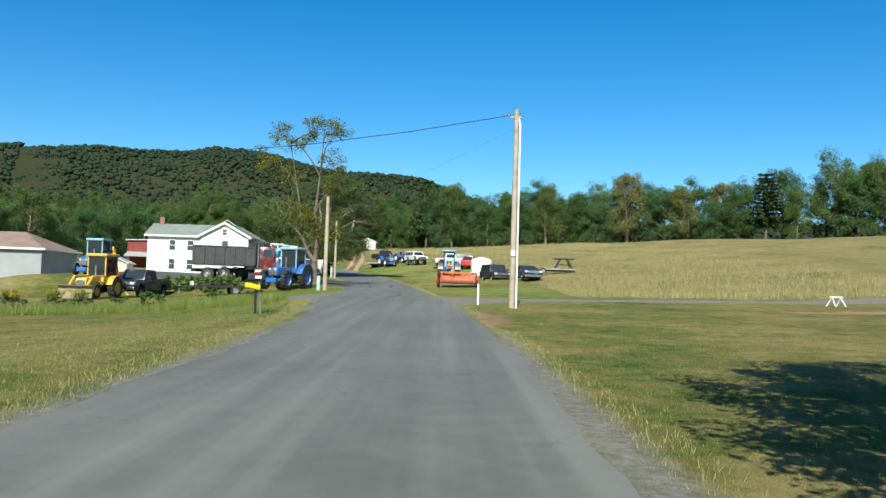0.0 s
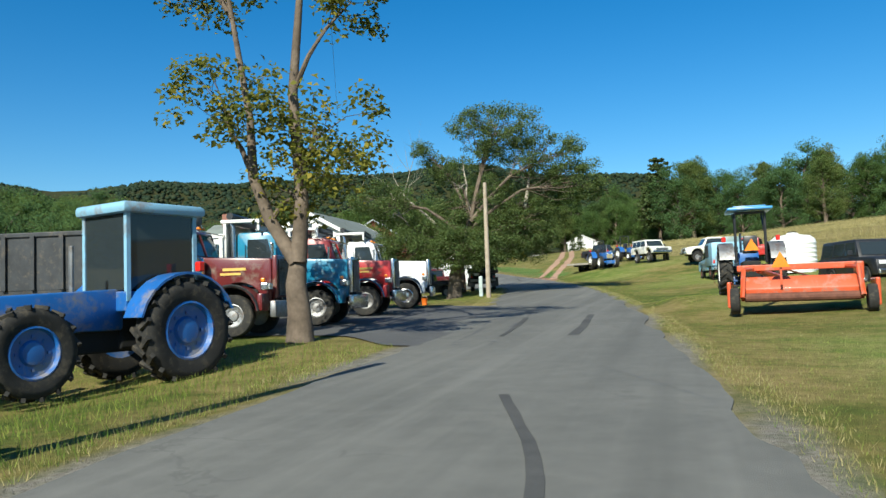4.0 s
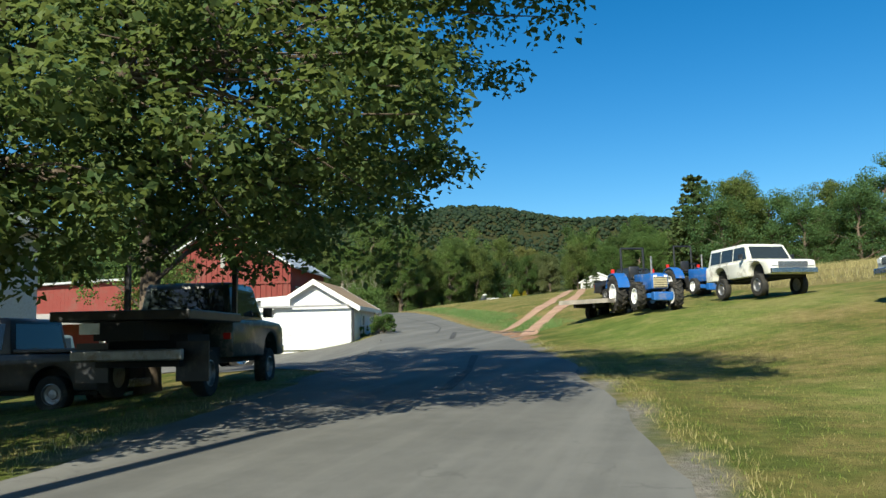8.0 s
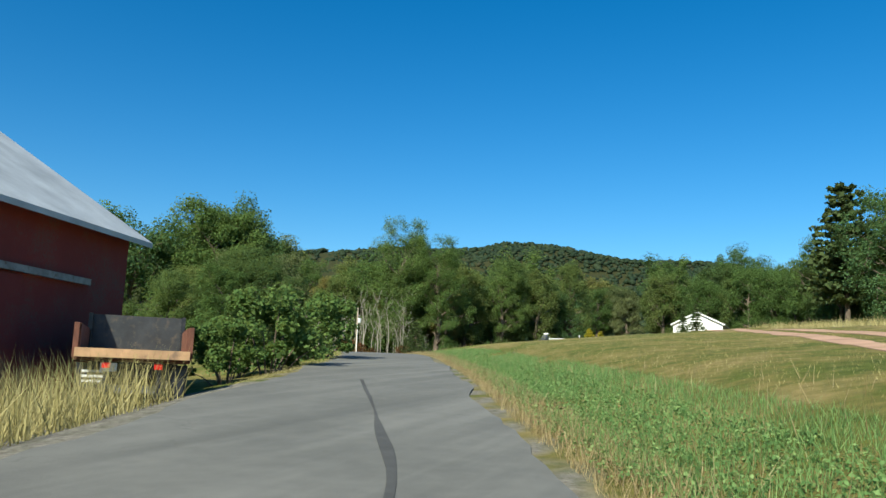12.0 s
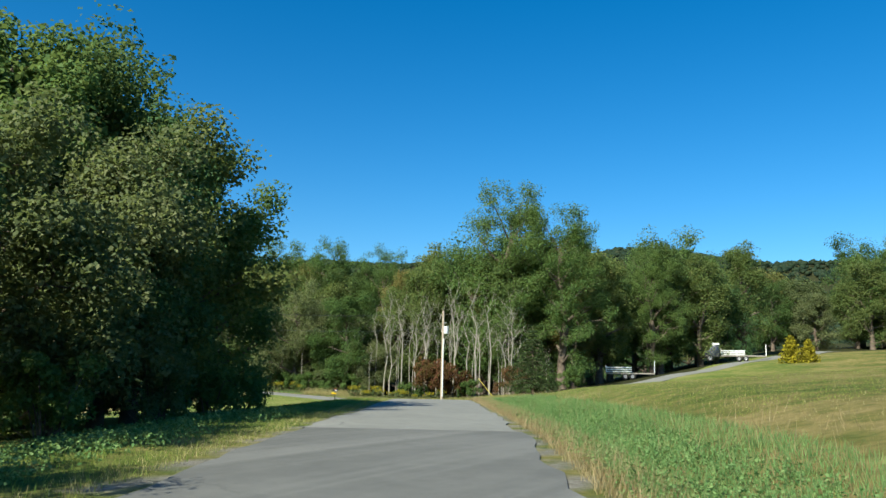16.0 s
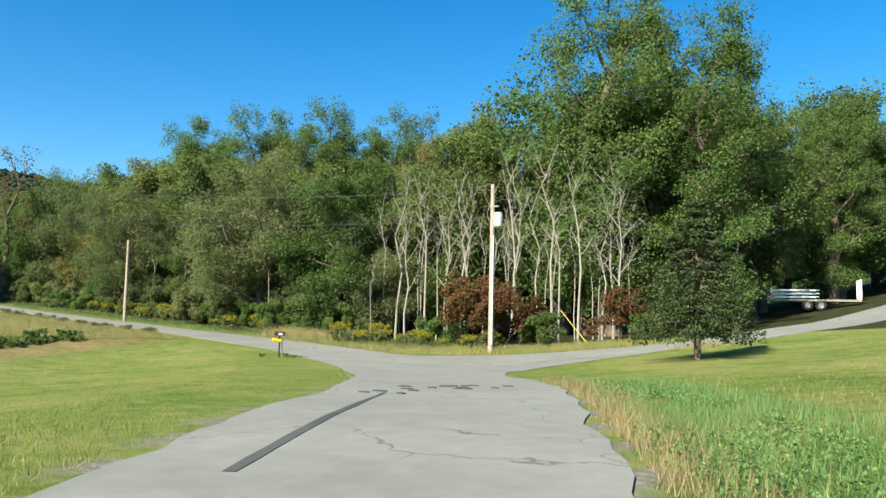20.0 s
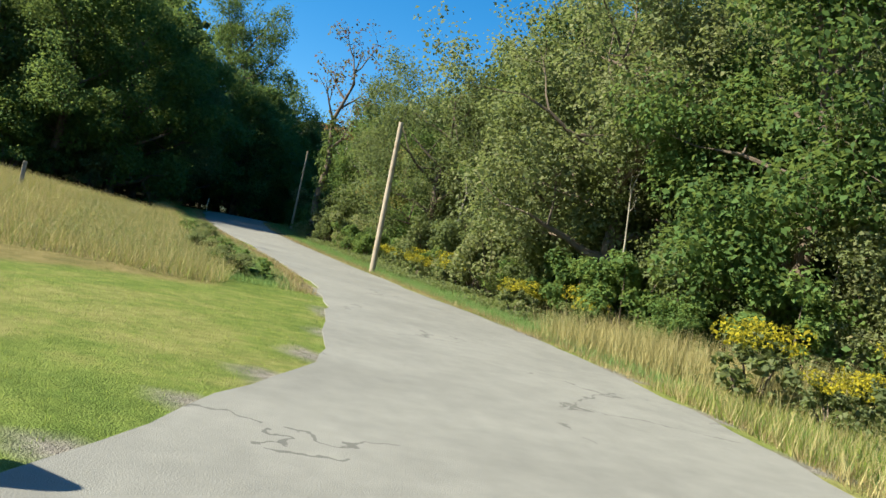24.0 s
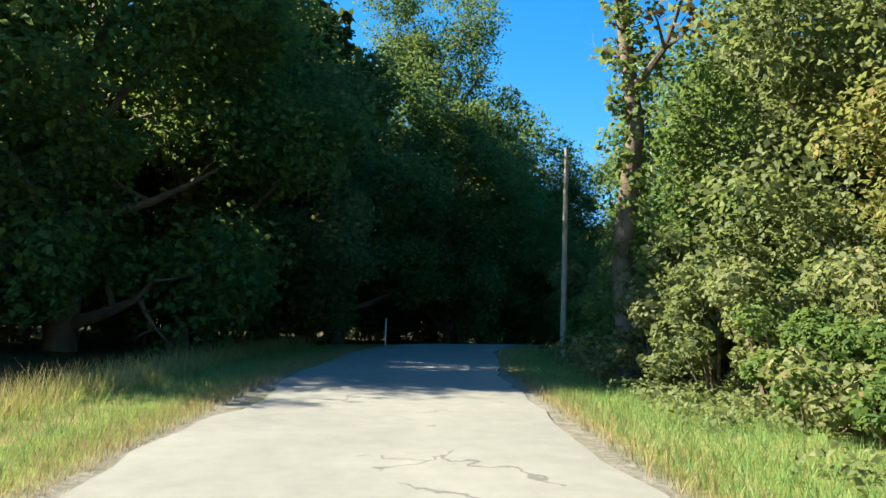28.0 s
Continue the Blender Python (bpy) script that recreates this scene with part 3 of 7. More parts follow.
def slab(name, poly, mat, label, lift):
    """A paved area inside a ring of corners, cut into small squares."""
    px, py = np.array(poly).T
    xs, ys = np.arange(px.min(), px.max() + 0.6, 0.6), np.arange(py.min(), py.max() + 0.6, 0.6)
    A, B = np.meshgrid(xs, ys)
    flat = inside(A.ravel(), B.ravel(), poly)
    inn = flat.reshape(A.shape)
    keep = (inn[:-1, :-1] | inn[:-1, 1:] | inn[1:, 1:] | inn[1:, :-1]).ravel()
    # corners outside slide onto the ring
    best, sx, sy = np.full(A.size, 1e9), A.ravel().copy(), B.ravel().copy()
    for (x0, y0), (x1, y1) in zip(poly, poly[1:] + poly[:1]):
        t = np.clip(((A.ravel() - x0) * (x1 - x0) + (B.ravel() - y0) * (y1 - y0)) / ((x1 - x0) ** 2 + (y1 - y0) ** 2), 0, 1)
        ex, ey = x0 + t * (x1 - x0), y0 + t * (y1 - y0)
        e = np.hypot(A.ravel() - ex, B.ravel() - ey)
        go = (e < best) & ~flat
        sx, sy, best = np.where(go, ex, sx), np.where(go, ey, sy), np.where(e < best, e, best)
    A, B = sx.reshape(A.shape), sy.reshape(A.shape)
    zz = land(A.ravel(), B.ravel())[0] + lift
    k = np.arange(A.size).reshape(A.shape)
    q = np.stack([k[:-1, :-1], k[:-1, 1:], k[1:, 1:], k[1:, :-1]], -1).reshape(-1, 4)[keep]
    return tagged(new(name, raw_mesh(name, np.stack([A.ravel(), B.ravel(), zz], 1), q, 4, mat, True)), label, "road", kind="structure")


cut = int(np.argmin(np.hypot(TRACK[:, 0] + 45.5, TRACK[:, 1] - 193.0)))
strip("road", TRACK[: cut + 1], ROAD_L, ROAD_R, ASPHALT, "worn grey asphalt country road with skid marks", edged=True)
strip("road_chip_seal", TRACK[cut:], ROAD_L, ROAD_R + 0.1, CHIPSEAL, "pale cracked chip-sealed road climbing into the woods", seed=2, edged=True)
strip("road_branch", BRANCH, -2.1, 2.1, CHIPSEAL, "pale side road turning off past a spruce", 0.035, seed=3)
slab("road_flare", FLARE, CHIPSEAL, "pale paved mouth of the junction", 0.018)
slab("apron", APRON, ASPHALT, "worn asphalt apron before the white garage", 0.02)
slab("yard", YARD, PATCH, "dark asphalt yard where the trucks stand", 0.03)


def skid(pts, w, seed):
    strip("skid_mark", pts, -w / 2, w / 2, SKID, "black tyre mark on the road", 0.037, 3, 0.02, seed)


SKID = asphalt("tyre_mark", (0.052, 0.051, 0.049), (0.095, 0.093, 0.088), 0.0)
skid([(-4.34, 76.02), (-4.14, 72.56), (-4.05, 70.43), (-3.95, 67.05)], 0.24, 5)
skid([(-6.39, 75.19), (-5.81, 69.85), (-5.63, 67.14)], 0.14, 6)
skid([(-2.6, 46), (-2.2, 50.5), (-2.7, 55), (-3.9, 59)], 0.14, 7)
skid([(-10.5, 108), (-11.2, 112), (-12.6, 118)], 0.2, 8)
skid([(-16.23, 127.64), (-17.94, 134.09)], 0.18, 9)
skid([(-18.6, 133), (-20.2, 139), (-22.3, 144.2), (-23.6, 146.6), (-26.1, 151.4), (-28.6, 156)], 0.09, 10)
skid([(-13.2, 131), (-17, 135.5), (-19, 137)], 0.1, 11)
skid([(-61.2, 218.6), (-63.4, 222.6), (-65.3, 226.4)], 0.12, 12)
DIRT_MAT = plain("red_dirt_track", (0.38, 0.235, 0.165), 0.95, var=0.25, scale=0.7, fine=12, bump=0.4, dirt=(0.20, 0.17, 0.07), spec=0.1)
for side_, mouth, sd in ((-0.78, [(-15.8, 133.7), (-15.35, 136.8)], 14), (0.78, [(-13.2, 129.2), (-13.55, 132.5), (-13.7, 136.8)], 15)):
    up_ = [(p[0] + side_, p[1]) for p in LANE[2:]]
    strip("dirt_track", mouth + up_, -0.41, 0.41, DIRT_MAT, "wheel track of red dirt running up the hayfield", 0.02, 6, 0.06, sd)
RNG = np.random.RandomState(17)
for j in range(16):
    x_, y_ = -64.9 + 0.5 * RNG.randn(), 227.9 + 1.0 * RNG.randn()
    w_ = 0.08 + 0.1 * RNG.rand()
    a_ = [(x_ + w_ * math.cos(q * 0.785) * (0.8 + 0.4 * RNG.rand()), y_ + 0.7 * w_ * math.sin(q * 0.785)) for q in range(8)]
    z_ = ground_z(x_, y_) + 0.05
    spot = Kit().add([(p[0], p[1], z_) for p in a_] + [(p[0], p[1], z_ - 0.03) for p in a_], [tuple(range(8))] + [(k, (k + 1) % 8, (k + 1) % 8 + 8, k + 8) for k in range(8)])
    tagged(new("damp_spot", spot.mesh("damp_spot", SKID)), "small dark damp spot on pale road", "stain", kind="structure")

# ---- plants ----
def leaves(rng, centers, radii, per, size, flat=0.75, squash=0.8, droop=0.0, hollow=0.45):
    """Many small leaf blades in clumps, as corner and face arrays."""
    centers, radii = np.asarray(centers, float), np.asarray(radii, float)
    n = len(centers) * per
    c = np.repeat(centers, per, 0)
    r = np.repeat(radii, per)
    d = rng.randn(n, 3)
    d /= np.linalg.norm(d, axis=1)[:, None]
    rad = r * (hollow + (1 - hollow) * rng.rand(n) ** 0.6)
    p = c + d * rad[:, None] * np.array([1, 1, squash])
    p[:, 2] -= droop * rng.rand(n) * r
    nrm = d * 0.6 + rng.randn(n, 3) * 0.6 + np.array([0, 0, flat])
    nrm /= np.linalg.norm(nrm, axis=1)[:, None]
    t = np.cross(nrm, rng.randn(n, 3))
    t /= np.linalg.norm(t, axis=1)[:, None]
    s = np.cross(nrm, t)
    L = (size * (0.6 + 0.8 * rng.rand(n)))[:, None]
    W = L * (0.5 + 0.3 * rng.rand(n))[:, None]
    bend = nrm * L * 0.22
    v = np.stack([p - t * L * 0.5 - bend, p + s * W * 0.5, p + t * L * 0.5 - bend, p - s * W * 0.5], 1).reshape(-1, 3)
    return v, np.arange(n * 4).reshape(-1, 4)


def limb(kit, rng, a, way, length, r0, levels, tips, bend=0.25, n=6, rise=0.12):
    """A tapering limb with side limbs; its ends are gathered in tips."""
    p, d, pts, rad = Vector(a), Vector(way).normalized(), [Vector(a)], [r0]
    steps = 4
    for k in range(steps):
        d = (d + Vector(rng.randn(3)) * bend * 0.5 + Vector((0, 0, rise))).normalized()
        p = p + d * length / steps
        pts.append(p.copy())
        rad.append(r0 * (1 - 0.75 * (k + 1) / steps))
        if levels > 0 and k >= 1:
            for _ in range(1 if levels > 1 else 2):
                side = (d * 0.7 + Vector(rng.randn(3)) * 0.75).normalized()
                limb(kit, rng, p, side, length * (0.45 + 0.25 * rng.rand()), rad[-1] * 0.75, levels - 1, tips, bend, max(4, n - 1), rise)
        elif levels == 0 and k == 2:
            tips.append(p.copy())
    kit.tube(pts, rad, n, cap=False)
    tips.append(p)


def decid(name, label, h, spread, seed, mat, bark=None, per=26, size=0.42, clear=0.25, limbs=8, levels=2, clump=0.95, trunks=1, squash=0.8, upright=0.7, group="", trunk_r=None, lean=(0, 0), flat=0.75):
    rng = np.random.RandomState(seed)
    root = thing(name, label, "tree", group=group)
    kit, tips = Kit(), []
    for q in range(trunks):
        ax, ay = (0, 0) if trunks == 1 else (0.18 * math.cos(6.28 * q / trunks), 0.18 * math.sin(6.28 * q / trunks))
        r0 = trunk_r or 0.022 * h + 0.05
        top = Vector((ax * h * 0.9 + lean[0] * h, ay * h * 0.9 + lean[1] * h, h * 0.86))
        mid = [Vector((ax * 0.6 + 0.03 * h * rng.randn() * u, ay * 0.6 + 0.03 * h * rng.randn() * u, 0)) + top * u for u in (0, 0.04, 0.2, 0.4, 0.6, 0.8, 1)]
        mid[0].z -= 0.3
        kit.tube(mid, [r0 * f for f in (1.45, 1.1, 0.92, 0.78, 0.55, 0.32, 0.1)], 10, cap=False)
        for k in range(limbs // trunks):
            u = clear + (0.97 - clear) * (k + 0.5 * rng.rand()) / (limbs // trunks)
            base = mid[0].lerp(mid[1], 1) if u < 0.04 else None
            j = min(5, max(1, [i for i, w in enumerate((0, 0.04, 0.2, 0.4, 0.6, 0.8, 1)) if w <= u][-1]))
            us = (0, 0.04, 0.2, 0.4, 0.6, 0.8, 1)
            f = (u - us[j]) / (us[j + 1] - us[j])
            base = mid[j].lerp(mid[j + 1], f)
            ang = k * 2.4 + rng.rand() * 0.8 + q
            prof = math.sin(math.pi * min(0.98, 0.18 + 0.82 * (u - clear) / (1 - clear) * 0.86)) ** 0.7
            length = spread * (0.45 + 0.6 * prof) * (0.85 + 0.3 * rng.rand())
            limb(kit, rng, base, (math.cos(ang), math.sin(ang), upright * (0.3 + u)), length, r0 * (0.62 - 0.42 * u), levels, tips, rise=0.06)
        tips.append(mid[-1])
    part("trunk", kit, bark or BARK, root, smooth=True)
    if per:
        T = np.array([tuple(t) for t in tips])
        T = T[T[:, 2] > h * 0.06]
        v, f = leaves(rng, T, clump * (0.6 + 0.8 * rng.rand(len(T))), per, size, squash=squash, flat=flat)
        part("crown", raw_mesh("crown", v, f, 4, mat), mat, root)
    return root


def conifer(name, label, h, spread, seed, mat, tiers=16, size=0.5, pine=False, group="", clear=0.06, per=12):
    rng = np.random.RandomState(seed)
    root = thing(name, label, "tree", group=group)
    kit = Kit()
    kit.tube([(0, 0, -0.3), (0.02, 0, h * 0.3), (0, 0.03, h * 0.7), (0, 0, h)], [0.017 * h + 0.04, 0.013 * h + 0.03, 0.007 * h + 0.02, 0.01], 8, cap=False)
    C, R = [], []
    for k in range(tiers):
        u = clear + (1 - clear) * (k + 0.3 * rng.rand()) / tiers
        reach = spread * ((1 - u) ** 0.8 if not pine else (0.35 + 0.65 * math.sin(math.pi * min(1, 0.15 + u * 0.85)) * (1.1 - 0.5 * u)))
        n = 7 if not pine else 5
        for q in range(n):
            ang = q * 6.283 / n + k * 1.1 + rng.rand() * 0.5
            L = reach * (0.75 + 0.45 * rng.rand())
            rise = 0.12 * L if pine else -0.18 * L
            d = Vector((math.cos(ang), math.sin(ang), 0))
            a = Vector((0, 0, u * h))
            b = a + d * L + Vector((0, 0, rise))
            kit.tube([a, a.lerp(b, 0.5) + Vector((0, 0, 0.05 * L)), b], [0.012 * h * (1 - u) + 0.012, 0.02, 0.008], 4, cap=False)
            m = max(2, int(L / (0.5 if not pine else 0.75)))
            for s in range(m):
                w = (s + 0.8) / m
                C.append(tuple(a.lerp(b, w) + Vector((0, 0, 0.04 * L))))
                R.append((0.20 + 0.13 * L * (0.5 + 0.5 * w)) * (1.25 if pine else 1.0))
    part("trunk", kit, BARK, root, smooth=True)
    v, f = leaves(rng, C, R, per, size, flat=0.9, squash=0.38 if pine else 0.45, droop=0.3)
    part("crown", raw_mesh("crown", v, f, 4, mat), mat, root)
    return root


def shrub(name, label, h, spread, seed, mat, n=26, per=50, size=0.2, category="bush", group="", stem=True):
    rng = np.random.RandomState(seed)
    root = thing(name, label, category, group=group)
    kit, C, R = Kit(), [], []
    for k in range(n):
        a, u = rng.rand() * 6.283, rng.rand() ** 0.7
        rr = spread * math.sqrt(rng.rand()) * (1.0 - 0.45 * u)
        p = (rr * math.cos(a), rr * math.sin(a), h * (0.12 + 0.85 * u))
        C.append(p)
        R.append(0.22 * (h + spread) * (0.5 + 0.5 * rng.rand()) * 0.6)
        if stem and k % 3 == 0:
            kit.tube([(p[0] * 0.15, p[1] * 0.15, -0.15), (p[0] * 0.6, p[1] * 0.6, p[2] * 0.6), p], [0.03, 0.02, 0.006], 4, cap=False)
    if kit.v:
        part("stem", kit, BARK, root, smooth=True)
    v, f = leaves(rng, C, R, per, size)
    part("foliage", raw_mesh("foliage", v, f, 4, mat), mat, root)
    return root


def plant(proto, x, y, scale=1.0, turn=0.0, sink=0.05, sz=None):
    """A copy of a plant on the ground."""
    o = copy_thing(proto, pose(x, y, ground_z(x, y) - sink, 0, 0, turn))
    o.scale = (scale, scale, sz or scale)
    return o


def place(root, x, y, turn=0.0, sink=0.05):
    root.matrix_world = pose(x, y, ground_z(x, y) - sink, 0, 0, turn)
    return root


def blades(name, label, x, y, h, w, mat, seed, category="grass", lean=0.35):
    """Grass as single blades: one object."""
    rng = np.random.RandomState(seed)
    n = len(x)
    z = land(x, y)[0] - 0.03
    h = h * (0.55 + 0.75 * rng.rand(n))
    a = rng.rand(n) * 6.283
    dx, dy = np.cos(a) * w, np.sin(a) * w
    lx, ly = rng.randn(n) * h * lean, rng.randn(n) * h * lean
    v = np.stack([np.stack([x - dx, y - dy, z], 1), np.stack([x + dx, y + dy, z], 1), np.stack([x + lx, y + ly, z + h], 1)], 1).reshape(-1, 3)
    return tagged(new(name, raw_mesh(name, v, np.arange(3 * n), 3, mat)), label, category, kind="stuff")


def beside(n, rows, lo, hi, seed, power=1.0):
    """Random points beside the track, between two offsets."""
    rng = np.random.RandomState(seed)
    k = rng.uniform(rows[0], rows[1], n)
    i = k.astype(int)
    o = lo + (hi - lo) * rng.rand(n) ** power
    o = o + (LO[i] - ROAD_L if hi <= 0 else HI[i] - ROAD_R)
    t = TAN[i]
    p = TRACK[i, :2] + t * (k - i)[:, None] + np.stack([t[:, 1], -t[:, 0]], 1) * o[:, None]
    return p[:, 0], p[:, 1]


def row_at(x, y):
    return int(np.argmin(np.hypot(TRACK[:, 0] - x, TRACK[:, 1] - y)))

# ---- woods ----
def forest_tree(seed, mat, h=14.0, spread=3.4, **k):
    o = dict(per=100, size=0.235, levels=1, limbs=16, clump=1.15, clear=0.07)
    o.update(k)
    return decid("woodland_tree", "broad-leaved tree in dull early-autumn green", h, spread, seed, mat, group="trees of the wood edge", **o)


def near_tree(seed, mat, h=10.0, spread=2.7, **k):
    o = dict(per=74, size=0.155, levels=2, limbs=12, clump=0.78, clear=0.05)
    o.update(k)
    return decid("roadside_tree", "leafy tree in a roadside clump", h, spread, seed, mat, group="trees beside the road", **o)


NEARS = [near_tree(17, GREEN), near_tree(18, MIXED, 9.5, 2.9), near_tree(19, OLIVE, 8.5, 2.6), near_tree(20, DEEP, 9.0, 2.6)]
KINDS = [forest_tree(11, GREEN), forest_tree(12, MIXED, 15, 3.1), forest_tree(13, DEEP, 13, 3.8), forest_tree(14, OLIVE, 11, 3.2, clear=0.1),
         forest_tree(15, MIXED, 17, 3.0, clear=0.16), forest_tree(16, GREEN, 16, 4.2, clear=0.12)]
PINE = conifer("pine_tree", "tall dark white pine at the wood edge", 19, 4.4, 21, NEEDLE, tiers=15, size=0.75, pine=True, group="trees of the wood edge", clear=0.22, per=16)
FIR = conifer("spruce_tree", "dense dark green spruce", 11, 2.9, 22, NEEDLE, tiers=18, size=0.42, group="trees of the wood edge", per=9)
DEAD = decid("dead_tree", "bare grey dead tree with broken branches", 13, 2.4, 31, None, PALE_BARK, per=0, limbs=9, levels=2, clear=0.35, upright=1.2, group="dead trees", trunk_r=0.085)
DEAD2 = decid("dead_tree", "thin bare pale dead tree", 14, 1.6, 32, None, PALE_BARK, per=0, limbs=8, levels=1, clear=0.45, upright=1.6, group="dead trees", trunk_r=0.085)
BUSH = shrub("bush", "rough green roadside bush", 2.2, 1.6, 41, GREEN, 26, 150, 0.13, group="roadside bushes")
BUSH_O = shrub("bush", "sunlit olive-green roadside bush", 2.6, 1.7, 42, OLIVE, 26, 150, 0.13, group="roadside bushes")
BUSH_R = shrub("bush", "rust-red autumn bush at the wood edge", 2.6, 1.7, 43, RUST, 26, 130, 0.14, group="roadside bushes")
TALL = decid("tree", "tall leafy tree with an open airy crown", 22, 4.6, 33, GREEN, per=66, size=0.185, levels=2, limbs=17, clump=0.95, clear=0.16, upright=0.9, group="trees of the wood edge")
TALL2 = decid("tree", "tall slender dark green tree", 19, 3.6, 34, MIXED, per=66, size=0.18, levels=2, limbs=16, clump=0.9, clear=0.2, upright=1.0, group="trees of the wood edge")
VINE = decid("tree", "old leaning tree hung with leafy vines", 12, 4.2, 35, OLIVE, per=60, size=0.15, levels=2, limbs=13, clump=0.85, clear=0.18, upright=0.5, group="trees beside the road", trunk_r=0.34)
THIN = decid("dead_tree", "slim pale bare stem among the trees", 12, 1.0, 36, None, PALE_BARK, per=0, limbs=6, levels=1, clear=0.5, upright=1.9, group="dead trees", trunk_r=0.055)
used = set()


def put(proto, x, y, scale=1.0, sz=None):
    """The first call moves the pattern itself into place, the next ones copy it."""
    turn = (x * 37.7 + y * 91.3) % 360
    if proto in used:
        return plant(proto, x, y, scale, turn, 0.1, sz)
    used.add(proto)
    place(proto, x, y, turn, 0.1)
    proto.scale = (scale, scale, sz or scale)
    return proto


rng = random.Random(7)


def belt(pts, rows, gap, deep, kinds, lo, hi, jitter=2.0):
    """Trees along a line and in rows behind it (to the line's right)."""
    pts = [Vector((*p, 0)) for p in pts]
    for a, b in zip(pts[:-1], pts[1:]):
        d = (b - a)
        nrm = Vector((d.y, -d.x, 0)).normalized()
        n = max(1, round(d.length / gap))
        for r in range(rows):
            for k in range(n):
                p = a + d * ((k + 0.5 * (r % 2) + 0.3 * rng.random()) / n) + nrm * (r * deep) + Vector((rng.uniform(-jitter, jitter), rng.uniform(-jitter, jitter), 0))
                put(rng.choice(kinds), p.x, p.y, rng.uniform(lo, hi) * (1 + 0.06 * r))


K = KINDS
# right-hand wood above the hayfield
belt([(190, 170), (150, 222), (95, 250), (45, 262), (16, 266), (-8, 268)], 2, 8.5, 9, [K[0], K[2], K[2], K[5], PINE, K[4]], 1.05, 1.5, 2.5)
belt([(-4, 282), (-12, 312), (-32, 334), (-60, 340)], 2, 8, 10, [K[0], K[1], K[5], K[3]], 0.85, 1.1)
# wood beyond the junction
belt([(-54, 316), (-65, 297), (-74, 277), (-78, 267)], 2, 6.5, 7, [K[1], K[2], K[4], K[5]], 0.95, 1.2)
belt([(-75, 268.5), (-92, 267.5), (-112, 269), (-134, 270.5), (-160, 268)], 3, 6.2, 7, [K[1], K[3], K[1], K[0], K[4]], 0.85, 1.15)
for x, y, s, q in ((-77, 268, 1.12, 0), (-70.5, 269.0, 0.95, 0), (-74, 273, 0.95, 1), (-70.5, 284, 0.85, 1), (-82, 272, 0.85, 1), (-65, 290, 0.75, 0), (-73, 278, 0.8, 1)):
    put((TALL, TALL2)[q], x, y, s)
for j in range(26):
    put((THIN, THIN, DEAD2)[j % 3], -73.5 - j * 0.78 + 0.4 * math.sin(j * 2.3), 261.2 + 3.2 * abs(math.sin(j * 1.9)), 0.75 + 0.4 * abs(math.sin(j * 3.1)))
put(DEAD, -69.3, 261.0, 0.42)
for x, y, s in ((-76, 260.5, 1.0), (-78.5, 262, 1.1), (-80, 260, 0.95), (-82, 263, 1.15), (-84.5, 261, 1.0), (-87, 262.5, 0.95), (-90, 261.5, 0.9), (-75, 264, 1.1), (-73.5, 261, 0.9), (-96, 263, 0.9)):
    put(DEAD2 if (int(x * 2) % 3) else DEAD, x, y, s)
# dark wood left of the climbing road
belt([(-178, 257), (-169, 250), (-160, 246.5), (-150, 244.0), (-143, 241.5), (-142, 232)], 2, 6.5, 6, [K[3], K[0], PINE, K[5], K[3]], 0.8, 1.1)
belt([(-139, 263), (-150, 263.5), (-159, 268), (-166, 276), (-176, 295)], 2, 6.5, 8, [K[0], K[2], PINE, K[5]], 0.6, 0.75)
belt([(-178, 262), (-196, 225), (-200, 190)], 2, 8, 9, [K[0], K[2], PINE], 0.6, 0.85)
# far left woods and behind the farm
belt([(-62, 190), (-72, 176), (-76, 150), (-70, 128), (-66, 108), (-74, 84), (-92, 66), (-120, 40)], 2, 9, 11, [K[0], K[1], K[2], K[2]], 0.7, 0.95)
belt([(-100, 192), (-118, 178), (-150, 165)], 2, 9, 10, [K[0], K[1], K[2]], 0.8, 1.1)
# woods behind, up to the foot of the ridge
belt([(60, 300), (0, 322), (-50, 362), (-110, 330), (-180, 310), (-240, 260)], 2, 11, 16, [K[0], K[2], K[1], K[5]], 1.0, 1.3, 4)
belt([(-150, 165), (-190, 130), (-170, 80), (-170, 20)], 2, 12, 16, [K[0], K[2], K[1]], 0.9, 1.2, 4)
# tree clump left of the rise
for x, y, s, q in ((-47, 177.5, 0.55, 1), (-51, 182.5, 0.72, 1), (-53.8, 188, 0.85, 2), (-56.5, 193.0, 0.9, 3), (-59.6, 198.0, 1.0, 0), (-62.4, 203, 0.78, 0), (-57.0, 185, 0.66, 1), (-62.2, 194.6, 1.26, 3), (-45, 172, 0.45, 0), (-50, 174, 0.5, 1), (-59.0, 189.5, 1.14, 0), (-66, 200.5, 1.12, 0), (-60.4, 192.6, 1.2, 1), (-55.3, 190.8, 0.9, 2), (-58.2, 195.6, 1.02, 1)):
    put(NEARS[q], x, y, s)
for x, y, s in ((-42.5, 170.6, 0.7), (-44.9, 175, 0.8), (-47.1, 179, 0.85), (-49.4, 183.4, 0.85), (-51.7, 188, 0.85), (-54.2, 193, 0.85), (-56.6, 197.5, 0.8), (-58.9, 201.5, 0.7), (-33.5, 157, 0.9), (-36, 161, 1.0), (-38.5, 165.5, 1.0), (-34, 160, 1.3), (-37, 168, 1.4)):
    put(rng.choice([BUSH, BUSH_O, BUSH]), x, y, s)
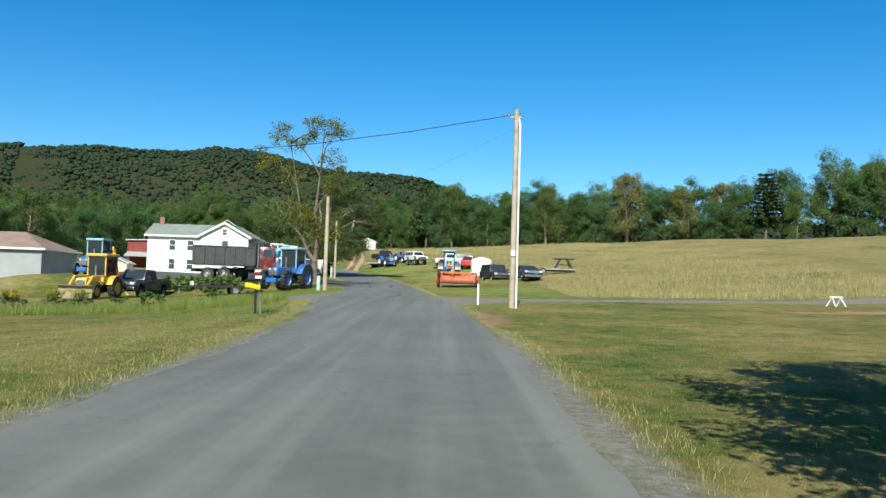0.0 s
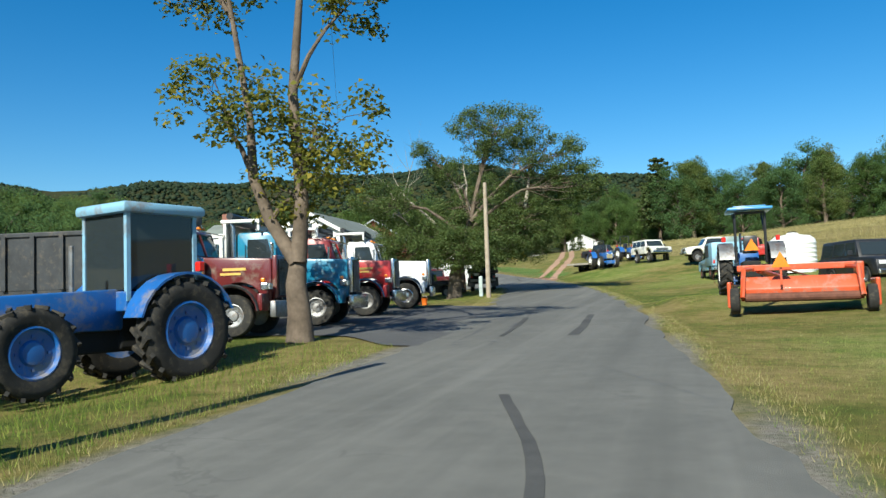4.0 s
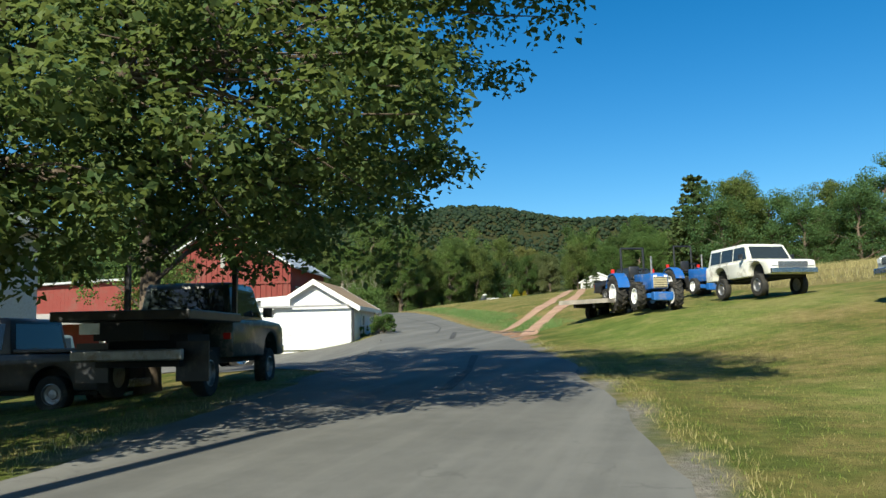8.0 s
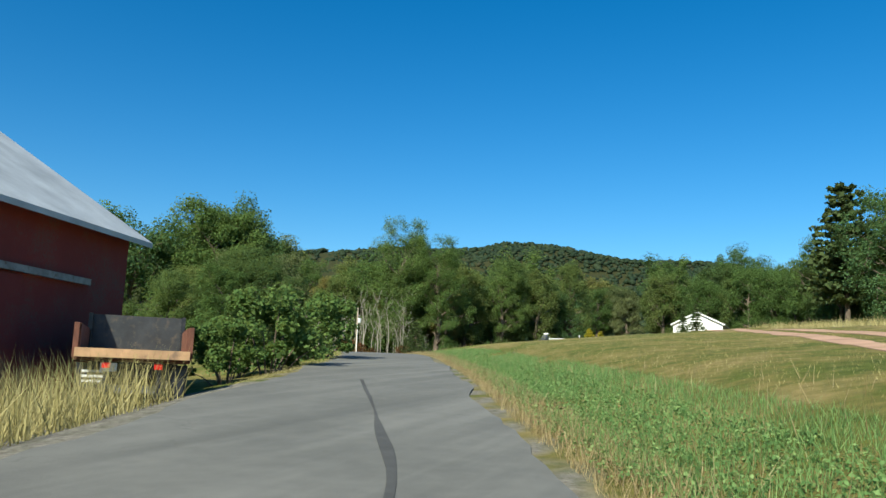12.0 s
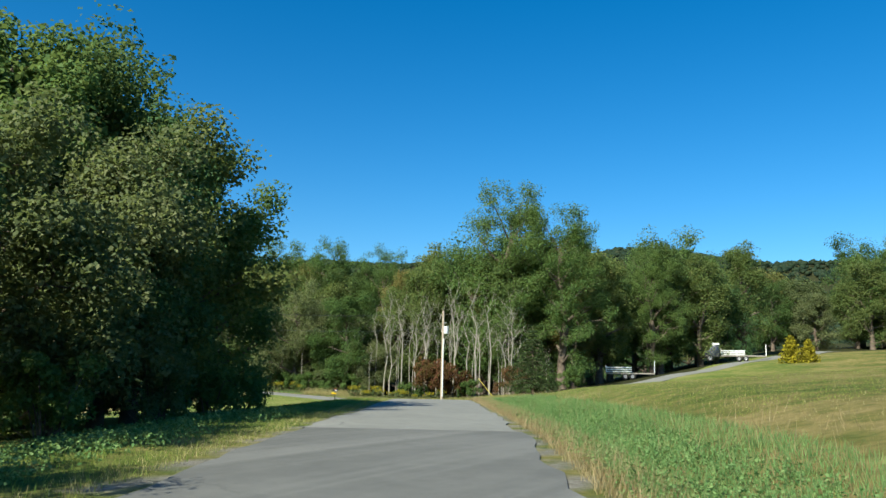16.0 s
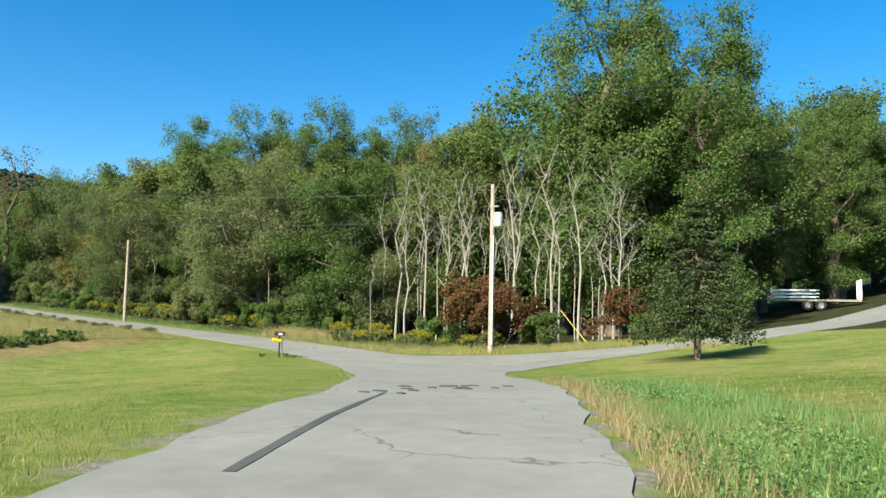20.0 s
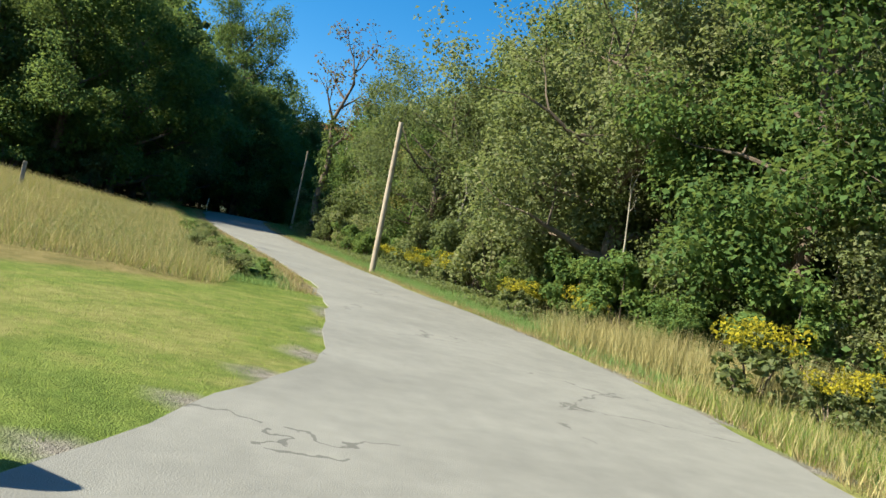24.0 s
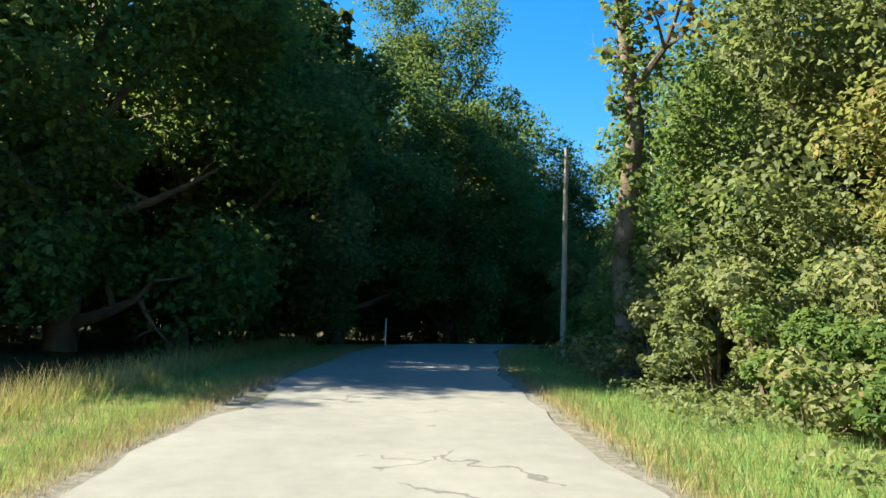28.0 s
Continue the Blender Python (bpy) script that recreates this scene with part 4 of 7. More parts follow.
for k in range(46):
    x = -93.5 - k * 1.28
    put(rng.choice([BUSH, BUSH_O, BUSH_O, BUSH]), x, 259.0 + 0.02 * (k % 7) + rng.uniform(0, 2.2) + (0.2 if x < -118 else 0), rng.uniform(0.6, 1.25))
for x, y, s in ((-80.2, 257.2, 1.55), (-82.2, 257.9, 1.75), (-78.6, 258.4, 1.2), (-73.2, 260.4, 1.25), (-71.9, 261.2, 0.9)):
    put(BUSH_R, x, y, s)
for x, y, s in ((-77, 257.8, 1.0), (-83.5, 258, 0.8), (-71, 259.5, 0.9), (-69, 262, 1.0), (-86, 258.6, 0.9), (-67.5, 265, 1.1)):
    put(BUSH, x, y, s)
for k in range(17):
    put((NEARS[2], NEARS[1], NEARS[2], NEARS[0], VINE)[(k * 3) % 5], -94 - k * 3.0, 262.2 + rng.uniform(-0.2, 2.2) + (0.6 if k > 8 else 0), rng.uniform(0.65, 1.2))
put(VINE, -104.5, 261.2, 1.0)
for k in range(10):
    put((TALL2, TALL)[k % 2], -86 - k * 4.6, 271 + 4 * abs(math.sin(k * 1.7)), 0.74 + 0.2 * abs(math.sin(k * 2.9)))
put(VINE, -121.5, 260.8, 0.85)
for k in range(14):
    put(THIN, -92 - k * 3.7, 260.0 + 2.5 * abs(math.sin(k * 2.2)), rng.uniform(0.5, 0.8))
for k in range(6):
    put((BUSH, BUSH_O)[k % 2], -138.5 - rng.uniform(-1, 1), 230 + k * 2.6, rng.uniform(0.8, 1.3))
put(DEAD, -150, 262, 1.15)
for k in range(16):
    put((BUSH, BUSH_O, BUSH)[k % 3], -146 - k * 1.9, 244.5 + 0.52 * k + rng.uniform(-1.2, 0.4), rng.uniform(0.8, 1.7))
for k in range(12):
    put((BUSH, BUSH_O)[k % 2], -147 - k * 1.8 + rng.uniform(-0.5, 0.5), 259.6 + 0.12 * k * k * 0.35 + rng.uniform(0, 1.5), rng.uniform(0.8, 1.5))
for x, y, s, q in ((-139, 240.5, 1.25, 0), (-139.5, 236, 1.1, 1), (-140, 231.5, 1.2, 0), (-141, 244, 1.35, 0), (-146, 245.5, 1.3, 0), (-151.5, 247.5, 1.2, 2), (-157, 249.5, 1.25, 0)):
    put(NEARS[q], x, y, s)
for x, y, s in ((-131.0, 258.6, 0.8), (-132.6, 258.9, 0.9), (-134.4, 258.6, 0.95), (-136.2, 258.0, 0.9), (-128.2, 258.9, 0.85), (-129.7, 259.3, 0.95), (-139.6, 258.4, 0.9), (-138.2, 258.9, 1.0), (-125.6, 259.0, 0.8), (-142.0, 258.6, 0.9), (-140.8, 259.4, 1.1)):
    put(BUSH_O if int(x * 5) % 3 == 0 else BUSH, x, y, s)
for k in range(13):
    put((BUSH, BUSH_O, BUSH)[k % 3], -137.2 - 1.1 * k, 237.5 + 0.85 * k + rng.uniform(-0.8, 0.8), rng.uniform(1.0, 1.7))
for k in range(11):
    put((NEARS[3], NEARS[0], BUSH)[k % 3], -163 - 1.4 * k, 254.5 + 0.9 * k + rng.uniform(-0.8, 0.8), rng.uniform(0.9, 1.3))
put(PINE, -155.5, 243.8, 1.05)
put(PINE, -160.5, 247.5, 0.95)
put(TALL, -171.0, 254.0, 1.05)
spruce = conifer("spruce_tree", "broad conical spruce on the lawn beside the junction", 6.6, 3.0, 25, NEEDLE, tiers=14, size=0.13, per=44, clear=0.17)
place(spruce, -64.5, 245.3)
put(FIR, -28, 292, 0.72)
put(FIR, -30.5, 294, 0.62)
YEW = conifer("arborvitae", "golden-yellow conical shrub on the lawn", 3.6, 1.6, 23, GOLD, tiers=14, size=0.3, group="yellow shrubs", per=14)
put(YEW, -46.5, 285, 1.0)
put(YEW, -44.6, 286, 0.85)


# far canopy on the ridge: one lumpy sheet of crowns
def canopy(n, r0, r1, seed, b0, b1):
    g = np.random.RandomState(seed)
    r = r0 + (r1 - r0) * g.rand(n) ** 0.8
    a = np.radians(b0 + (b1 - b0) * g.rand(n))
    x, y = -30 - r * np.sin(a), 120 + r * np.cos(a)
    z = land(x, y)[0]
    bm = bmesh.new()
    bmesh.ops.create_icosphere(bm, subdivisions=1, radius=1)
    base = np.array([tuple(q.co) for q in bm.verts])
    tri = np.array([[w.index for w in f.verts] for f in bm.faces])
    bm.free()
    s = (1.6 + 2.2 * g.rand(n) ** 1.5) * (1 + r / 2600)
    v = base[None] * (s[:, None] * (0.55 + 0.8 * g.rand(n, len(base))))[..., None] * np.array([1, 1, 0.8])
    v += np.stack([x, y, z + s * 0.55], 1)[:, None]
    f = tri[None] + (np.arange(n) * len(base))[:, None, None]
    return v.reshape(-1, 3), f.reshape(-1, 3)


v1, f1 = canopy(17000, 320, 950, 3, -55, 125)
v2, f2 = canopy(26000, 800, 1750, 4, -40, 110)
FAR = leafy("far_canopy", [(0.0, (0.011, 0.022, 0.011)), (0.5, (0.016, 0.029, 0.013)), (0.9, (0.023, 0.035, 0.015)), (1.0, (0.032, 0.034, 0.016))], trans=0.0, rand_obj=0.0)
tagged(new("far_woods", raw_mesh("far_woods", np.vstack([v1, v2]), np.vstack([f1, f2 + len(v1)]), 3, FAR, True)), "unbroken woods over the hills and ridge", "woods", kind="stuff")

# ---- buildings ----
def siding_mat(name, col, pitch, dirt=None, vertical=False, rough=0.6):
    """Painted boards: a shadow line at each lap or joint, and weathering."""
    m, nd, lk, b = nodes_of(name)
    co = nd.new("ShaderNodeTexCoord").outputs["Object"]
    sep = nd.new("ShaderNodeSeparateXYZ")
    lk.new(co, sep.inputs[0])
    u = mathn(nd, lk, 'ADD', sep.outputs[0], sep.outputs[1]) if vertical else sep.outputs[2]
    fr = mathn(nd, lk, 'FRACT', mathn(nd, lk, 'DIVIDE', u, pitch))
    n1, n2 = noise_tex(nd, lk, co, 0.8, 5), noise_tex(nd, lk, co, 14, 4)
    c = ramp(nd, lk, n1, [(0.3, tuple(x * 0.8 for x in col)), (0.7, col)])
    if dirt:
        c = mixc(nd, lk, ramp(nd, lk, mathn(nd, lk, 'ADD', mathn(nd, lk, 'MULTIPLY', n1, 0.6), mathn(nd, lk, 'MULTIPLY', n2, 0.4)), [(0.5, (0, 0, 0)), (0.66, (1, 1, 1))]), c, dirt)
    lk.new(c, b.inputs["Base Color"])
    b.inputs["Roughness"].default_value = rough
    bumped(nd, lk, b, fr, 0.9, 0.02)
    return m


def roof_mat(name, col, pitch=0.14, metal=0.0, rough=0.85, ribs=False):
    m, nd, lk, b = nodes_of(name)
    co = nd.new("ShaderNodeTexCoord").outputs["Object"]
    sep = nd.new("ShaderNodeSeparateXYZ")
    lk.new(co, sep.inputs[0])
    fr = mathn(nd, lk, 'FRACT', mathn(nd, lk, 'DIVIDE', sep.outputs[1 if ribs else 2], pitch))
    n1, n2 = noise_tex(nd, lk, co, 0.9, 6), noise_tex(nd, lk, co, 30, 3)
    c = ramp(nd, lk, n1, [(0.3, tuple(x * 0.7 for x in col)), (0.7, tuple(min(1, x * 1.15) for x in col))])
    c = mixc(nd, lk, mathn(nd, lk, 'MULTIPLY', n2, 0.5), c, tuple(x * 0.5 for x in col))
    lk.new(c, b.inputs["Base Color"])
    b.inputs["Roughness"].default_value, b.inputs["Metallic"].default_value = rough, metal
    bumped(nd, lk, b, fr, 0.8, 0.02)
    return m


VINYL = siding_mat("white_clapboard", (0.80, 0.80, 0.78), 0.16, (0.62, 0.61, 0.56))
BARN_RED = siding_mat("barn_red_boards", (0.20, 0.030, 0.022), 0.3, (0.12, 0.06, 0.045), True, 0.8)
GREY_WALL = siding_mat("grey_block_wall", (0.30, 0.31, 0.32), 0.2)
ROOF_GREY = roof_mat("grey_green_shingle", (0.20, 0.225, 0.20))
ROOF_BROWN = roof_mat("brown_shingle", (0.34, 0.23, 0.13), 0.22)
ROOF_RUST = roof_mat("rust_brown_metal_roof", (0.26, 0.17, 0.13), 0.4, ribs=True)
ROOF_TIN = roof_mat("weathered_tin_roof", (0.55, 0.57, 0.57), 0.5, 0.3, 0.5, True)


def gable(parent, x0, x1, y0, y1, h, peak, wall, roof, over=0.35, name_w="wall", t=0.14, trim=None):
    """A gabled block: the ridge runs along y, the gable ends face -y and +y."""
    xm = (x0 + x1) / 2
    k = Kit()
    k.prism([(x0, -0.4), (x1, -0.4), (x1, h), (xm, peak), (x0, h)], y0, y1)
    w = part(name_w, k, wall, parent)
    s = (peak - h) / (xm - x0)
    for sg in (-1, 1):
        e = x0 - over if sg < 0 else x1 + over
        ze = h - over * s
        k = Kit()
        k.prism([(xm, peak + 0.02), (e, ze + 0.02), (e, ze + 0.02 + t), (xm, peak + 0.02 + t)], y0 - over, y1 + over)
        part("roof", k, roof, parent)
        if trim:
            k = Kit()
            for yy in (y0 - over - 0.02, y1 + over - 0.02):
                k.prism([(xm, peak + t + 0.03), (e, ze + t + 0.03), (e, ze - 0.10), (xm, peak - 0.10)], yy, yy + 0.04)
            k.box(e + 0.03 * sg, (y0 + y1) / 2, ze + 0.05, 0.06, y1 - y0 + 2 * over, 0.2)
            part("trim", k, trim, parent)
    return w


def sash(parent, x, y, z, w, h, face='-y', frame_mat=None):
    """A sash window set on a wall face."""
    fm = frame_mat or WHITE
    win = new("window")
    win.parent = parent
    turn = {'-y': 0, '+x': 90, '+y': 180, '-x': -90}[face]
    win.matrix_local = pose(x, y, z, 0, 0, turn)
    k = Kit()
    for dx in (-1, 1):
        k.box(dx * (w / 2 + 0.04), -0.03, 0, 0.09, 0.07, h + 0.16)
    for dz in (-1, 0, 1):
        k.box(0, -0.035, dz * (h / 2 + (0.04 if dz else 0)), w + 0.16 if dz else w, 0.06, 0.09 if dz else 0.05)
    part("window_frame", k, fm, win)
    part("pane", Kit().box(0, -0.012, h / 4, w, 0.02, h / 2 - 0.05), WIN_GLASS, win)
    part("pane", Kit().box(0, -0.012, -h / 4, w, 0.02, h / 2 - 0.05), WIN_GLASS, win)
    part("window_sill", Kit().box(0, -0.06, -h / 2 - 0.1, w + 0.24, 0.12, 0.05), fm, win)
    return win


def on(x, y, turn=0.0, dz=0.0):
    return pose(x, y, ground_z(x, y) + dz, 0, 0, turn)


# white farmhouse
house = thing("farmhouse", "two-storey white clapboard farmhouse with a grey-green shingle roof", "house", pose(-27.5, 103.0, 2.55, 0, 0, 2))
gable(house, -3.0, 3.0, 0, 10.5, 5.05, 6.7, VINYL, ROOF_GREY, 0.4, trim=WHITE)
k = Kit().prism([(1.2, -0.4), (8.0, -0.4), (8.0, 5.05), (4.6, 6.55), (1.2, 5.05)], 0, 7.2, m=pose(-2.9, 0, 0, 0, 0, 90))
part("wall", k, VINYL, house)
for a, b_ in (((4.6, 6.58), (0.75, 4.86)), ((4.6, 6.58), (8.45, 4.86))):
    k = Kit().prism([a, b_, (b_[0], b_[1] + 0.14), (a[0], a[1] + 0.14)], -2.2, 7.6, m=pose(-2.9, 0, 0, 0, 0, 90))
    part("roof", k, ROOF_GREY, house)
k = Kit().box(-6.8, 0.72, 4.92, 7.2, 0.06, 0.22)
part("trim", k, WHITE, house)
part("chimney", Kit().box(-9.3, 4.6, 6.9, 0.6, 0.6, 1.3, ch=0.03), plain("old_brick", (0.24, 0.11, 0.08), 0.9), house)
for x, z, w, h in ((0.0, 5.55, 0.55, 0.75), (0.1, 3.75, 0.75, 1.35), (0.1, 1.2, 0.75, 1.35)):
    sash(house, x, -0.01, z, w, h)
for x in (-4.6, -6.9):
    for z in (3.75, 1.3):
        sash(house, x, 1.19, z, 0.75, 1.3)
for y in (1.6, 4.6, 7.6):
    sash(house, 3.01, y, 3.75, 0.75, 1.3, '+x')
sash(house, 3.01, 1.4, 1.3, 0.75, 1.3, '+x')
sash(house, 3.01, 6.8, 1.3, 0.75, 1.3, '+x')
part("air_conditioner", Kit().box(0.1, -0.22, 0.72, 0.62, 0.44, 0.40, ch=0.03), WHITE, house, "white window air conditioner")
part("downspout", Kit().tube([(3.12, -0.12, 5.0), (3.02, -0.1, 4.7), (3.02, -0.1, 0.1)], 0.05, 8), WHITE, house)
k = Kit().prism([(0, 0), (1.6, -0.55), (1.6, -0.43), (0, 0.14)], 2.2, 5.4, m=pose(3.0, 0, 2.95))
part("porch_roof", k, ROOF_GREY, house)
for y in (2.35, 5.25):
    part("porch_post", Kit().box(4.45, y, 1.15, 0.11, 0.11, 2.5), WHITE, house)
d_ = Kit().box(3.02, 3.8, 1.05, 0.06, 0.95, 2.1, ch=0.01)
part("door", d_, plain("dark_door", (0.05, 0.055, 0.05), 0.5), house)

# red barn
barn = thing("barn", "old red board barn with a weathered tin roof", "barn", pose(-38.1, 144.15, 3.6, 0, 0, 11))
gable(barn, -5.0, 5.0, 0, 9.2, 5.9, 9.1, BARN_RED, ROOF_TIN, 0.45, trim=None)
for j in range(25):
    x = -4.8 + j * 0.4
    k = Kit()
    k.box(x, -0.03, (5.9 + (5 - abs(x)) * 0.62) / 2 - 0.2, 0.05, 0.05, 5.9 + (5 - abs(x)) * 0.62 - 0.1)
    part("batten", k, BARN_RED, barn)
part("band", Kit().box(0, -0.05, 4.7, 10.0, 0.06, 0.14), BARN_RED, barn)
part("slot_window", Kit().box(0.05, -0.06, 6.7, 0.32, 0.05, 1.7), plain("grey_board", (0.28, 0.27, 0.25), 0.8), barn)
part("track_rail", Kit().box(5.08, 4.2, 4.4, 0.14, 6.5, 0.16), STEEL, barn)
part("side_door", Kit().box(5.06, 3.4, 2.1, 0.08, 3.2, 4.3), BARN_RED, barn)
for x, y in ((-0.05, 1.5), (-0.05, 7.5)):
    part("lightning_rod", Kit().tube([(x, y, 9.1), (x, y, 10.4)], 0.015, 5), STEEL, barn)
k = Kit().prism([(-17, -0.4), (-5.05, -0.4), (-5.05, 5.3), (-17, 4.9)], 1.2, 8)
part("wing_wall", k, BARN_RED, barn)
k = Kit().prism([(-17.3, 4.95), (-5.0, 5.35), (-5.0, 5.5), (-17.3, 5.1)], 0.8, 8.4)
part("wing_roof", k, ROOF_TIN, barn)
k = Kit().box(-11, -0.4, 2.5, 12, 3.4, 0.12, rx=14)
part("lean_roof", k, plain("dull_grey_roof", (0.33, 0.32, 0.30), 0.8), barn)

# white garage with a lean-to
garage = thing("garage", "white clapboard garage with a brown shingle roof and a long lean-to", "garage", pose(-22.5, 131.7, 3.72, 0, 0, 11))
gable(garage, -4.1, 0.0, 0, 5.2, 2.08, 3.3, VINYL, ROOF_BROWN, 0.3, trim=WHITE)
k = Kit().prism([(-10.5, -0.8), (-4.1, -0.8), (-4.1, 2.46), (-10.5, 2.05)], 0.0, 5.0)
part("lean_to_wall", k, VINYL, garage)
k = Kit().prism([(-10.85, 2.05), (-3.35, 2.53), (-3.35, 2.66), (-10.85, 2.18)], -0.345, 5.2)
part("lean_to_roof", k, WHITE, garage)
part("sliding_door", Kit().box(-2.15, -0.07, 1.0, 4.0, 0.06, 2.15), VINYL, garage)
part("door_track", Kit().box(-3.4, -0.35, 2.1, 6.4, 0.05, 0.10), STEEL, garage)
part("header_board", Kit().box(-4.0, -0.19, 2.3, 1.5, 0.29, 0.42), VINYL, garage)
part("corner_post", Kit().box(-0.05, -0.05, 0.95, 0.09, 0.09, 2.2), BLACK, garage)
for j in range(10):
    part("clapboard", Kit().box(-2.15, -0.104, 0.08 + j * 0.2, 4.0, 0.014, 0.022), VINYL, garage)
    part("clapboard", Kit().box(-7.3, -0.004, 0.02 + j * 0.17, 6.3, 0.014, 0.02), VINYL, garage)
sash(garage, -7.4, -0.01, 1.0, 0.62, 1.35, '-y')
sash(garage, 0.01, 1.9, 1.1, 0.5, 1.1, '+x')

# grey shed
shed = thing("shed", "low grey shed with a rust-brown roof", "shed", pose(-38.4, 78.0, ground_z(-38.4, 78.0), 0, 0, 4))
k = Kit().prism([(-12, -0.4), (0, -0.4), (0, 2.9), (-12, 2.9)], 0, 9)
part("wall", k, GREY_WALL, shed)
k = Kit()
k.add([(-12.4, -0.4, 2.9), (0.4, -0.4, 2.9), (0.4, 9.4, 2.9), (-12.4, 9.4, 2.9), (-8.5, 4.5, 4.7), (-3.5, 4.5, 4.7)], [(0, 1, 5, 4), (1, 2, 5), (2, 3, 4, 5), (3, 0, 4), (3, 2, 1, 0)])
part("roof", k, ROOF_RUST, shed)
part("fascia", Kit().box(-6, -0.42, 2.86, 12.8, 0.05, 0.18).box(0.42, 4.5, 2.86, 0.05, 9.8, 0.18), WHITE, shed)

# house on the hill
hill = thing("hill_house", "single-storey white house with a brown roof on the hill", "house", on(-28.2, 300.0, -3))
gable(hill, -4.6, 4.6, 0, 13, 3.4, 5.6, VINYL, ROOF_RUST, 0.4, trim=WHITE)
part("brick_base", Kit().box(0, -0.03, 0.25, 9.3, 0.1, 0.8), plain("brick_base", (0.26, 0.11, 0.08), 0.9), hill)
sash(hill, 4.61, 3, 1.5, 0.9, 1.2, '+x')
sash(hill, 4.61, 7, 1.5, 0.9, 1.2, '+x')

# small cream outbuilding behind the weeds
cot = thing("outbuilding", "small cream outbuilding with a pale roof", "shed", on(-40, 98, 10))
gable(cot, -2.0, 2.0, 0, 4, 1.9, 2.8, plain("cream_paint", (0.55, 0.48, 0.36), 0.7), ROOF_TIN, 0.25)
part("door", Kit().box(0.4, -0.04, 0.9, 0.9, 0.06, 1.8), DARK, cot)

# ---- poles and wires ----
def pole(x, y, h, r, z=None, label="", lean=(0, 0), name="utility_pole"):
    p = thing(name, label or "weathered wooden utility pole", "utility pole", pose(x, y, ground_z(x, y) - 0.15 if z is None else z), group="roadside poles")
    part("shaft", Kit().tube([(0, 0, -0.5), (lean[0] * 0.5, lean[1] * 0.5, h * 0.5), (lean[0], lean[1], h)], [r, r * 0.88, r * 0.75], 12), POLE_WOOD, p, smooth=True)
    return p


p1 = pole(3.27, 35.9, 8.75, 0.135, 1.2, "tall wooden utility pole with a white conduit up its side")
part("conduit", Kit().tube([(0.19, -0.02, -0.4), (0.165, -0.02, 8.1), (0.08, 0, 8.4)], 0.04, 8), WHITE, p1, "white plastic conduit", True)
part("crossarm", Kit().box(-0.05, 0, 8.4, 0.5, 0.09, 0.09), POLE_WOOD, p1)
for x in (-0.35, 0.3):
    part("insulator", Kit().lathe([(0.0, 0), (0.05, 0), (0.06, 0.06), (0.03, 0.1), (0.045, 0.14), (0, 0.16)], (x if x < 0 else 0.2, 0, 8.44), "z", 10), STEEL, p1)
part("tag", Kit().box(-0.02, -0.17, 2.3, 0.18, 0.02, 0.24), WHITE, p1)
p2 = pole(-7.59, 54.2, 6.45, 0.15, 1.33, "bare wooden pole beside a green pedestal")
p3 = pole(-12.2, 95.1, 6.7, 0.15, 2.75, "pale wooden pole beside a grey pedestal")
p4 = pole(-78.4, 253.7, 9.2, 0.16, 7.7, "utility pole with a grey transformer")
part("transformer", Kit().lathe([(0, 0), (0.24, 0.02), (0.26, 0.1), (0.26, 0.75), (0.22, 0.82), (0, 0.84)], (0.42, -0.1, 6.7), 'z', 16), plain("transformer_grey", (0.5, 0.52, 0.52), 0.4), p4, "grey can transformer", True)
part("bracket", Kit().box(0.2, -0.05, 7.1, 0.3, 0.08, 0.08).box(0.2, -0.05, 7.9, 0.5, 0.08, 0.08), STEEL, p4)
part("conduit", Kit().tube([(0.12, -0.12, 0), (0.12, -0.12, 6.2)], 0.05, 8), WHITE, p4)
p5 = pole(-115.1, 256.05, 7.0, 0.14, 8.1, "bare pale wooden pole at the road's edge")
p6 = pole(-118.9, 240.1, 10.5, 0.17, 8.0, "wooden utility pole leaning in the tall grass", (0.93, -1.3))
p7 = pole(-143.6, 257.5, 6.6, 0.09, None, "grey pole at the edge of the woods", (0.1, 0.1))
ped = thing("pedestal", "green telephone pedestal beside a pole", "pedestal", pose(-7.95, 53.7, 1.35))
part("box", Kit().box(0, 0, 0.5, 0.22, 0.22, 1.1, ch=0.03), plain("pale_green_paint", (0.33, 0.45, 0.38), 0.5), ped)
ped = thing("pedestal", "grey-green telephone pedestal beside a pole", "pedestal", pose(-12.55, 94.7, 2.7))
part("box", Kit().box(0, 0, 0.55, 0.22, 0.2, 1.2, ch=0.03), plain("grey_green_paint", (0.36, 0.42, 0.40), 0.5), ped)


def wire(a, b, sag, r=0.006, label="black sagging overhead wire between poles"):
    a, b = Vector(a), Vector(b)
    pts = [a.lerp(b, u / 14) - Vector((0, 0, sag * 4 * (u / 14) * (1 - u / 14))) for u in range(15)]
    tagged(part("overhead_wire", Kit().tube(pts, r, 5, False), BLACK, None), label, "wire", "overhead wires")


